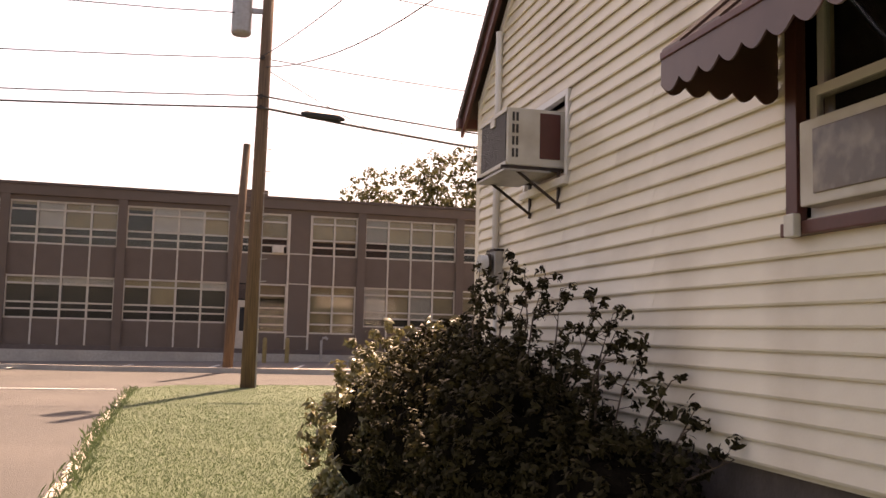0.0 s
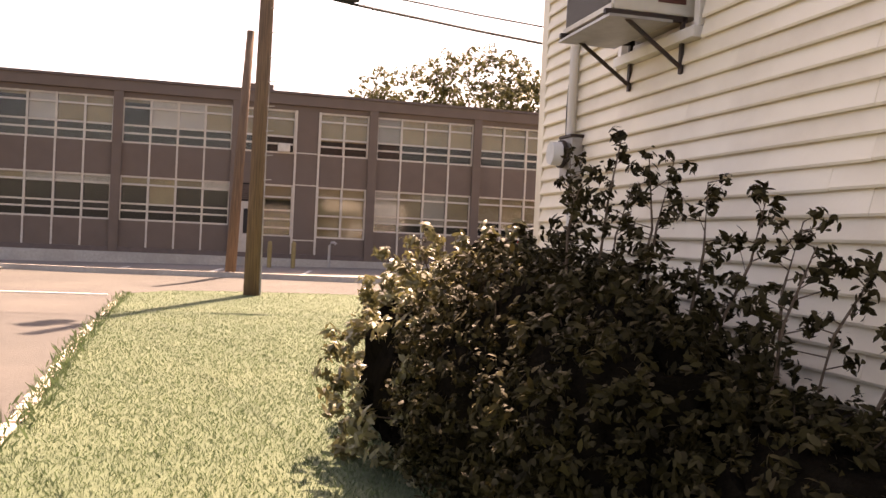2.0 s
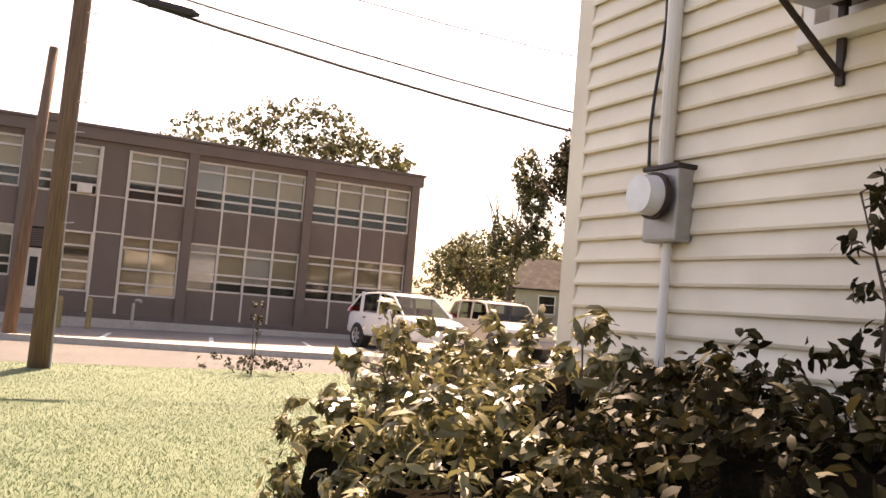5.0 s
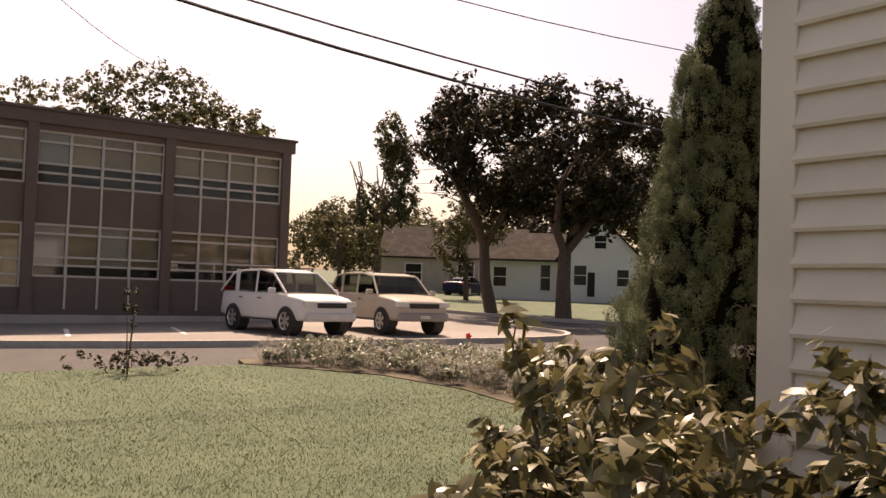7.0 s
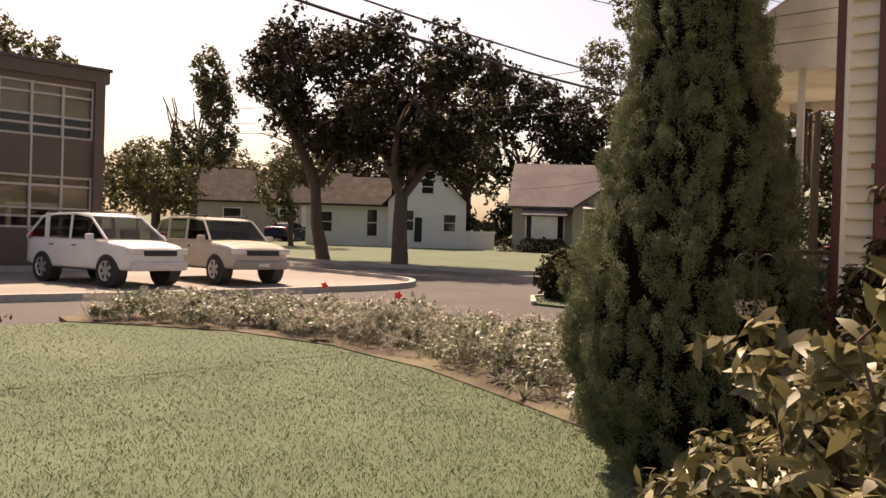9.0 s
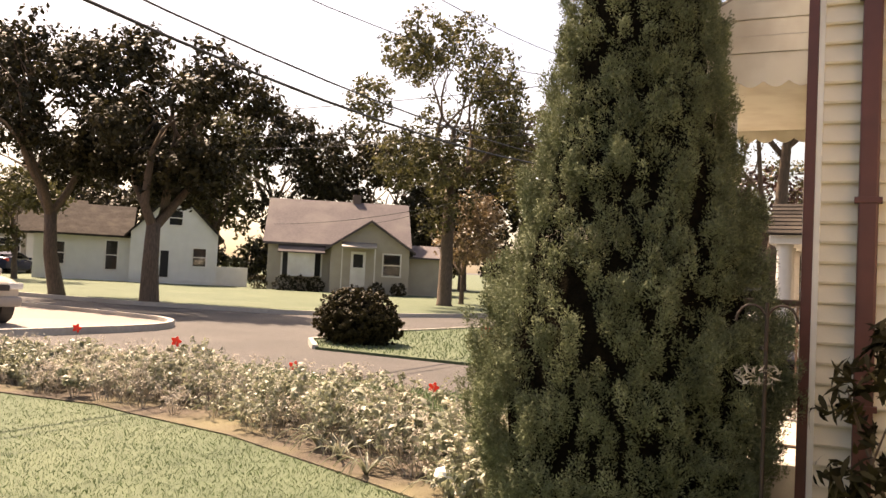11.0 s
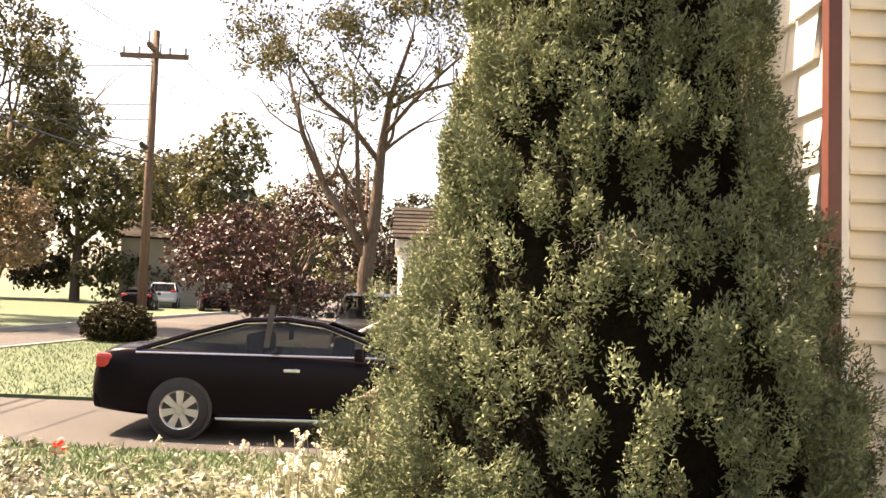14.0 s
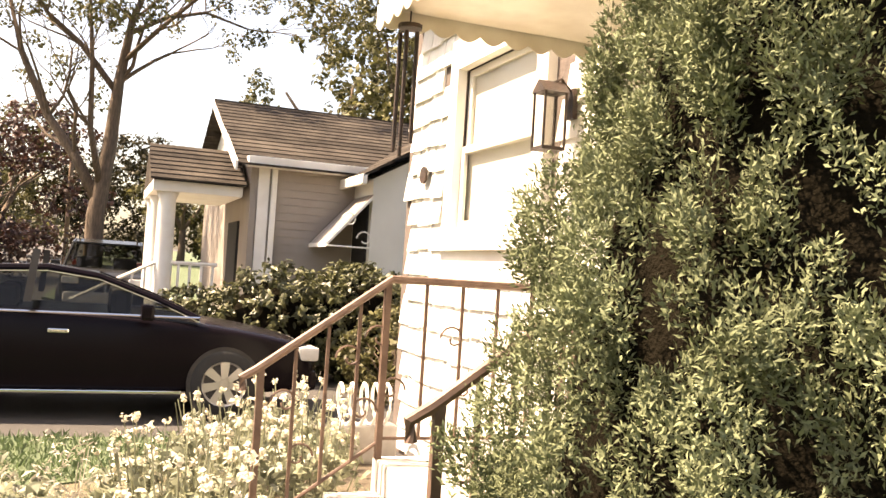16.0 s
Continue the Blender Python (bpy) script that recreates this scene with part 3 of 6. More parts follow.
    school_window(x0, x1, *LOWER[:2], LOWER[2], 4, (0.2, 0.22, 0.6) if k > 3 else (0.8, 0.62, 0.8), 40 + k)
YELLOW = mat("yellow_bollard_paint", (0.3, 0.22, 0.08), (0.22, 0.16, 0.06), 9, 0.6, stain=(0.3, 0.22, 0.12))
for x in (0.42, 1.2):
    b = thing("bollard", "short faded yellow steel bollard before the school wall", "bollard", x, 37.5, gz(x, 37.5), group="bollards")
    part("post", tube([(0, 0, -0.1), (0, 0, 0.85), (0, 0, 0.92)], [0.075, 0.075, 0.04], 12), YELLOW, b)
vp = thing("vent_pipe", "bent grey vent pipe at the school wall", "pipe", 2.45, 38.0, gz(2.45, 38.0))
part("pipe", tube([(0, 0, -0.1), (0, 0, 0.8), (0.05, 0, 0.9), (0.15, 0, 0.92), (0.22, 0, 0.85)], 0.05, 10), METAL, vp)

# ---- shrubs, hedge and trees ----
def rosettes(tips, outs, per, size, spread, seed):
    """Leaf places round each twig tip, with the way each leaf faces."""
    g = np.random.default_rng(seed)
    n = len(tips)
    off = g.normal(0, 1, (n, per, 3))
    off /= np.linalg.norm(off, axis=2)[..., None]
    off = off * 0.6 + np.asarray(outs)[:, None, :] * 0.5
    c = np.asarray(tips)[:, None, :] + off * spread * g.uniform(0.4, 1.2, (n, per, 1))
    return c.reshape(-1, 3), (off + [0, 0, 0.35]).reshape(-1, 3)


def blob_tips(blobs, n, seed, inner=0.8, floor=None):
    """Points on and just under the skin of a heap of ellipsoids, with outward directions."""
    g = np.random.default_rng(seed)
    cs, rs = np.array([b[0] for b in blobs], float), np.array([b[1] for b in blobs], float)
    wt = (rs[:, 0] * rs[:, 1] + rs[:, 1] * rs[:, 2] + rs[:, 0] * rs[:, 2])
    tips, outs = [], []
    while sum(len(t) for t in tips) < n:
        k = g.choice(len(blobs), n, p=wt / wt.sum())
        d = g.normal(0, 1, (n, 3))
        d /= np.linalg.norm(d, axis=1)[:, None]
        p = cs[k] + d * rs[k] * g.uniform(inner, 1.06, n)[:, None]
        deep = (((p[:, None, :] - cs) / rs) ** 2).sum(2)
        ok = deep.min(1) > inner ** 2 * 0.85
        if floor is not None:
            ok &= p[:, 2] > floor
        tips.append(p[ok])
        outs.append(d[ok])
    return np.concatenate(tips)[:n], np.concatenate(outs)[:n]


def shrub(name, label, blobs, tips, per, size, spread, material, seed, aspect=0.4, sprigs=(), category="shrub", inner=0.72, floor=0.05, stems=9, core=0.0):
    cx, cy = np.mean([b[0][0] for b in blobs]), np.mean([b[0][1] for b in blobs])
    z0 = gz(cx, cy)
    t = thing(name, label, category, cx, cy, z0)
    tp, ou = blob_tips(blobs, tips, seed, inner, floor)
    g = np.random.default_rng(seed + 1)
    bm = bmesh.new()
    for k in g.choice(len(tp), min(stems * 6, len(tp)), replace=False):
        a = Vector((cx + g.normal(0, 0.15), cy + g.normal(0, 0.2), z0))
        b = Vector(tp[k])
        near = min(blobs, key=lambda q: (Vector(q[0]) - b).length)
        a = Vector((near[0][0] + g.normal(0, 0.1), near[0][1] + g.normal(0, 0.1), z0))
        m = a.lerp(b, 0.55) + Vector((g.normal(0, 0.05), g.normal(0, 0.05), 0.12))
        tube([a, m, b], [0.012, 0.008, 0.003], 5, bm)
    extra, eo = [], []
    for (x, y, z), (bx, by, bz) in sprigs:
        p0, p1 = Vector((bx, by, bz)), Vector((x, y, z))
        ctrl = p0.lerp(p1, 0.5) + Vector((g.normal(0, 0.04), g.normal(0, 0.04), 0.03))
        tube([p0, ctrl, p1], [0.008, 0.006, 0.003], 5, bm)
        for s in range(11):
            f = 0.3 + 0.7 * s / 10
            q = p0.lerp(ctrl, f * 2) if f < 0.5 else ctrl.lerp(p1, f * 2 - 1)
            o = Vector((g.normal(0, 1), g.normal(0, 1), 0.4)).normalized()
            w = q + o * g.uniform(0.02, 0.12)
            tube([q, w], [0.003, 0.002], 4, bm)
            extra.append(w)
            eo.append(o)
    inv = Matrix.Translation((-cx, -cy, -z0))
    bmesh.ops.transform(bm, matrix=inv, verts=bm.verts)
    part("stem", bm, BARK, t, "thin brown branching stems")
    # added solid core: blocks light and paints the shade inside the bush
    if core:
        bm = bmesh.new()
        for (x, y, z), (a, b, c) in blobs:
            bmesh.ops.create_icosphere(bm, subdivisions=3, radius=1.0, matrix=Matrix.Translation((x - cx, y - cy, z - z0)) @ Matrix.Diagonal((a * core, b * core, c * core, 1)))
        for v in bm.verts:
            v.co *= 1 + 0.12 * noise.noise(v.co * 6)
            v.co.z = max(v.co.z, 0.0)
        part("shade_core", bm, INNER, t, "near-black core as painted shade inside the bush")["kind"] = "stuff"
    c, nrm = rosettes(tp, ou, per, size, spread, seed + 2)
    if extra:
        c2, n2 = rosettes(np.array(extra), np.array(eo), 15, size, spread * 1.0, seed + 3)
        c, nrm = np.concatenate([c, c2]), np.concatenate([nrm, n2])
    part("foliage", leaf_mesh("foliage", c - [cx, cy, z0], nrm, size, material, seed + 4, "oval", aspect), material, t)
    return t


hedge_sprigs = [((0.62, 11.25, 1.92), (0.5, 11.2, 1.2)), ((0.45, 11.5, 1.82), (0.4, 11.4, 1.2)), ((0.75, 10.95, 1.78), (0.6, 10.9, 1.1)), ((0.82, 10.3, 1.6), (0.6, 10.3, 1.0)),
                ((0.7, 10.55, 1.66), (0.6, 10.5, 1.0)), ((0.9, 9.75, 1.34), (0.7, 9.8, 0.8)), ((0.8, 9.95, 1.4), (0.6, 9.9, 0.8)), ((0.92, 9.3, 1.02), (0.8, 9.6, 0.6)),
                ((0.95, 9.0, 0.82), (0.8, 9.4, 0.5)), ((0.3, 11.0, 1.62), (0.3, 11.1, 1.2)), ((0.85, 10.1, 1.5), (0.7, 10.0, 0.9)), 
                ((0.86, 11.6, 1.7), (0.7, 11.5, 1.1)), ((0.55, 10.8, 1.75), (0.5, 10.8, 1.1)), ((0.9, 9.5, 1.15), (0.8, 9.7, 0.7))]
shrub("hedge_bush", "large dark evergreen bush with sunlit side against the siding",
      [((0.62, 9.75, 0.4), (0.42, 0.7, 0.5)), ((0.4, 10.6, 0.55), (0.6, 0.8, 0.75)), ((0.3, 11.5, 0.6), (0.68, 0.9, 0.78)), ((0.6, 12.1, 0.6), (0.4, 0.7, 0.72))],
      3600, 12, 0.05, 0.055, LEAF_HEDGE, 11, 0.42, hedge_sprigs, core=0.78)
LEAF_RHODO = mat("rhododendron_leaves", (0.2, 0.175, 0.08), (0.11, 0.1, 0.042), 4, 0.4, per_island=0.4, translucent=0.22, spec=0.4)
shrub("rhododendron", "bronze-green rhododendron with long pointed leaves beside the house corner",
      [((-0.05, 12.35, 0.52), (0.58, 0.72, 0.66)), ((0.55, 12.85, 0.68), (0.5, 0.6, 0.78)), ((0.2, 13.6, 0.55), (0.52, 0.5, 0.66)), ((0.8, 13.95, 0.55), (0.6, 0.5, 0.68)), ((1.5, 14.4, 0.45), (0.6, 0.5, 0.55)), ((2.3, 14.6, 0.42), (0.6, 0.5, 0.5))],
      1350, 16, 0.085, 0.065, LEAF_RHODO, 31, 0.31,
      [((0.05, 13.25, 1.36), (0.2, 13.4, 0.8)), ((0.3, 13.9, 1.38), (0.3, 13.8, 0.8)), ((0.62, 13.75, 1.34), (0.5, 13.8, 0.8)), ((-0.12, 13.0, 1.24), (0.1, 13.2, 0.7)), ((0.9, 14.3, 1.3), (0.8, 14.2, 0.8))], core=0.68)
shrub("corner_shrub", "dark leggy shrub in the shaded house recess",
      [((3.3, 14.5, 0.6), (0.5, 0.4, 0.7)), ((3.7, 14.9, 0.9), (0.3, 0.3, 0.5))], 260, 10, 0.1, 0.08, LEAF_HEDGE, 41, 0.25,
      [((3.55, 14.75, 1.75), (3.5, 14.7, 1.0)), ((3.4, 14.55, 1.55), (3.4, 14.5, 0.9)), ((3.75, 14.95, 1.5), (3.6, 14.8, 0.9))])

# the tall arborvitae at the front corner
PROFILE = [(0.0, 0.5), (0.3, 0.66), (0.6, 0.76), (0.9, 0.8), (1.2, 0.78), (1.5, 0.71), (1.8, 0.62), (2.1, 0.54), (2.5, 0.46), (3.1, 0.38), (3.55, 0.24), (3.85, 0.1), (3.98, 0.02)]


def cone_r(z):
    for (a, p), (b, q) in zip(PROFILE, PROFILE[1:]):
        if a <= z <= b:
            return p + (q - p) * (z - a) / (b - a)
    return 0.02


def arborvitae(x, y):
    t = thing("arborvitae", "tall dense green arborvitae tree with a leaning bulge", "tree", x, y, 0.05)
    part("trunk", tube([(0, 0, -0.1), (0.02, 0, 1.5), (0, 0.02, 3.6)], [0.08, 0.06, 0.01], 8), BARK, t, "slender brown trunk")
    # added near-black core paints the shaded gaps between the tufts
    part("shade_core", tube([(0, 0, z) for z, r in PROFILE], [max(0.01, r * 0.78) for z, r in PROFILE], 20), INNER, t, "near-black core as painted shade inside the tree")
    g = np.random.default_rng(77)
    pos, way = [], []
    lobes = 0
    while lobes < 2300:
        z, a = g.uniform(0.04, 3.92), g.uniform(0, math.tau)
        r = cone_r(z)
        if g.uniform(0, 0.85) > r + 0.06:
            continue
        lobes += 1
        q = Vector((math.cos(a) * r, math.sin(a) * r, z))
        rr = r * (1.0 + 0.2 * noise.noise(q * 4.5) + 0.08 * noise.noise(q * 11)) - 0.03
        da = (a - math.atan2(0.1, -0.72) + math.pi) % math.tau - math.pi
        rr += 0.13 * math.exp(-((z - 1.36) / 0.2) ** 2 - (da / 0.24) ** 2) - 0.1 * math.exp(-((z - 1.74) / 0.1) ** 2 - (da / 0.35) ** 2)
        rr *= 1 - 0.16 * g.uniform(0, 1) ** 2
        o = np.array((math.cos(a), math.sin(a), 0.0))
        # a lobe: a feathery tuft, taller than wide, that leans outwards
        size = g.uniform(0.034, 0.06) * (1.0 if z < 3.2 else 0.75)
        axis = o * g.uniform(0.2, 0.7) + np.array((0, 0, 1.0)) + g.normal(0, 0.15, 3)
        axis /= np.linalg.norm(axis)
        n = int(100000 * size * size)
        d = g.normal(0, 1, (n, 3)) + o * 0.5 + (0, 0, 0.3)
        d /= np.linalg.norm(d, axis=1)[:, None]
        lump = np.array([noise.noise(Vector(v) * 2.6 + Vector((lobes, 0, 0))) for v in d])[:, None]
        p = o * rr + np.array((0, 0, z)) + (d + axis * (d @ axis)[:, None] * 0.8) * size * (0.98 + 0.45 * lump) * g.uniform(0.55, 1.05, (n, 1))
        pos.append(p)
        way.append(d + axis * 0.8 + g.normal(0, 0.45, (n, 3)))
    pos, way = np.concatenate(pos), np.concatenate(way)
    part("foliage", leaf_mesh("foliage", pos, g.normal(0, 1, pos.shape), 0.019, LEAF_CEDAR, 79, aspect=0.3, along=way), LEAF_CEDAR, t)
    WEB = mat("web", (0.34, 0.3, 0.23), (0.24, 0.21, 0.16), 20, 0.9, translucent=0.2)
    wc = np.array([(-0.6, 0.1, 1.7)]) + g.normal(0, 1, (220, 3)) * [0.04, 0.07, 0.025]
    part("web", leaf_mesh("web", wc, np.tile((-0.6, 0.0, 0.8), (220, 1)), 0.03, WEB, 80, aspect=0.06), WEB, t, "pale dusty web in the foliage")["kind"] = "stuff"
    return t


arborvitae(4.28, 16.19)


def limb(bm, p, d, length, r, depth, g, tips, bend=0.25, sides=6):
    """A branch that forks; the ends of the last forks are kept for leaves."""
    pts, rad = [p], [r]
    q, w = Vector(p), Vector(d)
    for i in range(3):
        w = (w + Vector((g.normal(0, bend), g.normal(0, bend), g.normal(0.06, bend * 0.6)))).normalized()
        q = q + w * length / 3
        pts.append(q.copy())
        rad.append(r * (1 - 0.14 * (i + 1)))
    tube(pts, rad, sides, bm, cap=False)
    if depth == 0:
        tips.extend([(q.copy(), w.copy()), (pts[2].copy(), w.copy())])
        return
    for k in range(int(g.integers(2, 4))):
        a = g.uniform(0, math.tau)
        side = Vector((math.cos(a), math.sin(a), g.uniform(-0.1, 0.5)))
        f = pts[-1] if k < 2 else pts[-2]
        limb(bm, f, (w * 0.9 + side * g.uniform(0.45, 0.85)).normalized(), length * g.uniform(0.62, 0.82), rad[-1] * g.uniform(0.6, 0.75), depth - 1, g, tips, bend, max(4, sides - 1))


def tree(label, x, y, trunk_r, fork, blobs, n, per, leaf, spread, material, seed, lean=(0, 0), skeleton=3, length=None, name="tree", inner=0.55, bark=BARK):
    """A tapered trunk with forking limbs, and a crown of leaf clumps on heaped ellipsoids (places relative to the foot) or on the twigs."""
    z0 = gz(x, y) + 0.03
    t = thing(name, label, "tree", x, y, z0)
    g = np.random.default_rng(seed)
    bm, tips = bmesh.new(), []
    top = Vector((lean[0], lean[1], fork))
    tube([(0, 0, -0.15), (0, 0, 0.15), tuple(top * 0.5 + Vector((g.normal(0, 0.05), g.normal(0, 0.05), 0))), tuple(top)], [trunk_r * 1.5, trunk_r * 1.1, trunk_r * 0.9, trunk_r * 0.78], 10, bm)
    ln = length or (max(b[0][2] + b[1][2] for b in blobs) - fork) * 0.42
    for k in range(4 if skeleton else 0):
        a = k * math.tau / 4 + g.uniform(-0.4, 0.4)
        limb(bm, top - Vector((0, 0, trunk_r * 0.5)), Vector((math.cos(a) * 0.55, math.sin(a) * 0.55, 0.9)).normalized(), ln, trunk_r * 0.6, skeleton - 1, g, tips)
    part("trunk", bm, bark, t, smooth=True)
    tp, ou = [], []
    if blobs:
        tp, ou = blob_tips(blobs, n, seed + 1, inner)
    if not blobs or n == 0:
        tp, ou = np.array([p for p, w in tips]), np.array([w for p, w in tips])
    c, nrm = rosettes(tp, ou, per, leaf, spread, seed + 2)
    part("crown", leaf_mesh("crown", c, nrm, leaf, material, seed + 3, aspect=0.55), material, t)
    return t


def crown(cx, cy, cz, rx, ry, rz, k, seed, size=0.45):
    """An uneven heap of k ellipsoids inside a large one."""
    g = np.random.default_rng(seed)
    out = []
    for i in range(k):
        d = g.normal(0, 1, 3)
        d *= g.uniform(0.35, 0.8) ** 0.6 / np.linalg.norm(d)
        s = size * g.uniform(0.6, 1.1)
        out.append(((cx + d[0] * rx, cy + d[1] * ry, cz + d[2] * rz), (rx * s, ry * s, rz * s * 0.8)))
    return out


def at(t_az, dist, ox=0.0, oy=15.0):
    return ox + dist * math.sin(radians(t_az)), oy + dist * math.cos(radians(t_az))


# behind the school
tree("broad leafy tree rising behind the school roof", 15.5, 66, 0.4, 4, crown(0, 0, 7.6, 7.6, 5, 4.4, 16, 1, 0.5), 2200, 10, 0.34, 0.5, LEAF_TREE, 101, skeleton=2)
tree("slim leafy tree beyond the parking lot", 29.5, 62, 0.25, 3.5, crown(0, 0, 7.2, 2.3, 2.3, 4.2, 9, 2), 700, 9, 0.28, 0.4, LEAF_TREE, 111, skeleton=2)
tree("low round leafy tree behind parked cars", 24.5, 58, 0.15, 2.0, crown(0, 0, 3.6, 2.4, 2.4, 2.2, 7, 3), 420, 9, 0.25, 0.35, LEAF_TREE, 121, skeleton=2)
tree("low round leafy tree behind parked cars", 31.5, 55, 0.15, 1.8, crown(0, 0, 3.8, 2.6, 2.4, 2.4, 7, 4), 420, 9, 0.25, 0.35, LEAF_TREE, 131, skeleton=2)
# street trees, in the darker leaf copy that carries their shade
tree("tall street tree with shade in its crown colour and bare lower trunk", 22.6, 41.6, 0.27, 3.0, crown(0.1, 0, 7.0, 3.6, 3.4, 4.0, 34, 5, 0.26), 1900, 10, 0.22, 0.34, LEAF_DARK, 141, lean=(-0.3, 0.2), inner=0.3)
tree("tall street tree with shade in its crown colour and bare lower trunk", 22.6, 37.2, 0.3, 2.7, crown(0.2, 0, 6.3, 3.8, 3.6, 3.2, 34, 6, 0.26), 1900, 10, 0.22, 0.34, LEAF_DARK, 151, lean=(0.1, 0.1), inner=0.3)
tree("tall loose-crowned tree on the far lawn", 36.6, 33.0, 0.32, 5.5, crown(-0.3, 0.3, 8.6, 4.6, 4.2, 5.6, 40, 7, 0.22), 1900, 10, 0.2, 0.38, LEAF_TREE, 161, lean=(0.3, 0.1))
tree("small bronze-leaved ornamental tree near the house", 39.5, 33.5, 0.12, 1.5, crown(0, 0, 3.6, 2.6, 2.6, 1.9, 9, 8), 620, 9, 0.2, 0.3, LEAF_PINK, 171)
# the big half-bare tree by the neighbour's drive, with its leaves on the twigs alone


def spreading_tree(x, y, seed):
    """Old tree: a leaning bole with two long limbs, forked boughs and thin leaf on the twigs."""
    t = thing("tree", "large spreading tree with thin sparse leaves", "tree", x, y, gz(x, y) + 0.03)
    g = np.random.default_rng(seed)
    bm, tips = bmesh.new(), []
    # boughs as (foot, bends, radius); the first coordinate runs along the drive, south
    boughs = [(((0, 0, -0.2), (0.0, 0, 0.2), (-0.05, 0, 2.2), (0.15, 0.1, 3.8), (0.25, 0.1, 5.4), (0.45, 0, 6.9), (1.0, -0.2, 8.6)), (0.34, 0.24, 0.21, 0.17, 0.13, 0.09, 0.05)),
              (((-0.05, 0, 2.6), (-0.6, 0.3, 3.6), (-1.25, 0.7, 4.5), (-1.95, 0.9, 6.0), (-2.4, 1.1, 7.6)), (0.13, 0.12, 0.1, 0.075, 0.04)),
              (((0.0, 0, 2.9), (-0.3, -0.5, 4.2), (-0.35, -0.9, 5.6), (-0.5, -1.2, 7.2)), (0.08, 0.07, 0.055, 0.035)),
              (((0.2, 0.1, 5.2), (-0.6, 0.2, 6.2), (-1.4, 0.0, 6.8), (-2.0, -0.3, 7.7)), (0.08, 0.07, 0.05, 0.03)),
              (((0.4, 0, 6.6), (1.2, 0.4, 7.2), (2.2, 0.8, 7.6), (3.3, 1.0, 7.4)), (0.065, 0.055, 0.04, 0.025)),
              (((0.3, 0.1, 5.9), (1.0, -0.7, 6.6), (1.7, -1.5, 7.2), (2.6, -2.2, 7.9)), (0.065, 0.055, 0.04, 0.025))]
    for pts, rad in boughs:
        line = [Vector((p[1], -p[0], p[2])) for p in pts]
        tube(line, rad, 9, bm)
        for k in range(len(line) - 3 if len(line) > 5 else 1, len(line)):
            d = (line[k] - line[k - 1]).normalized()
            for q in range(3 if k == len(line) - 1 else 2):
                a = g.uniform(0, math.tau)
                out = Vector((math.cos(a), math.sin(a), g.uniform(-0.1, 0.6)))
                limb(bm, line[k], (d * 0.8 + out * 0.75).normalized(), g.uniform(1.3, 1.9), max(0.022, rad[k] * 0.45), 3, g, tips, 0.22, 5)
    part("trunk", bm, BARK, t, smooth=True)
    tp, ou = np.array([p for p, w in tips]), np.array([w for p, w in tips])
    c, nrm = rosettes(tp, ou, 17, 0.12, 0.42, seed + 2)
    part("crown", leaf_mesh("crown", c, nrm, 0.12, LEAF_TREE, seed + 3, aspect=0.55), LEAF_TREE, t)


spreading_tree(25.4, 17.77, 181)
tree("dark red maple with a dense low crown", 42.0, 21.5, 0.25, 1.2, crown(0, 0, 3.6, 4.2, 5.0, 3.1, 14, 9), 1400, 9, 0.22, 0.34, LEAF_RED, 191, skeleton=2)
tree("tall leafy tree behind the neighbour's house", 37.0, 7.0, 0.4, 4, crown(0, 0, 9.2, 4.4, 4.6, 4.6, 14, 10), 1500, 9, 0.28, 0.4, LEAF_TREE, 201, skeleton=2)
tree("pointed conifer behind the neighbour's house", 56.0, 9.5, 0.3, 2, [((0, 0, 3.5), (3.0, 3.0, 2.6)), ((0, 0, 6.0), (2.3, 2.3, 2.6)), ((0, 0, 8.6), (1.5, 1.5, 2.2)), ((0, 0, 10.6), (0.8, 0.8, 1.6))], 900, 9, 0.26, 0.36, LEAF_TREE, 211, skeleton=0)
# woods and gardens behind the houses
# LEAF_DARK rows have shade put into the leaf colour
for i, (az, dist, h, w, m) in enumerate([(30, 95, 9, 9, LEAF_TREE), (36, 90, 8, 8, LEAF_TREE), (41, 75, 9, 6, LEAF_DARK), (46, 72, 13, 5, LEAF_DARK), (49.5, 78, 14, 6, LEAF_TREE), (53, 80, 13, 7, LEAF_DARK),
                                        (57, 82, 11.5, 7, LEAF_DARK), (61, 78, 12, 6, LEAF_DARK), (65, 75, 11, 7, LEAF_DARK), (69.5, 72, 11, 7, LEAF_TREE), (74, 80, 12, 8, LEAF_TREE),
                                        (78.5, 68, 13, 6, LEAF_TREE), (83, 85, 12, 8, LEAF_TREE), (88, 92, 12, 9, LEAF_DARK), (93, 88, 11, 8, LEAF_TREE), (98, 80, 10, 8, LEAF_DARK), (103, 95, 12, 9, LEAF_TREE)]):
    h *= 1.25 if 50 < az < 72 else 1.0
    x, y = at(az, dist)
    tree("leafy tree in the woods behind the houses", x, y, 0.35, h * 0.3, crown(0, 0, h * 0.6, w * 0.75, w * 0.75, h * 0.42, 11, 30 + i, 0.5) + crown(0, -3, 1.6, w * 0.9, 2, 1.6, 4, 60 + i, 0.7), 1200, 9, 0.42, 0.6, m, 300 + 7 * i, skeleton=2)


def round_bush(x, y, r, h, seed, label):
    z = gz(x, y) + 0.05
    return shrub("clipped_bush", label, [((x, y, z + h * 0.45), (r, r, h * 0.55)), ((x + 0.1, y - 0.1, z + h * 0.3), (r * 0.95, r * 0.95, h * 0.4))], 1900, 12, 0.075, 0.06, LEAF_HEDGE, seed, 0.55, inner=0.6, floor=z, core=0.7)


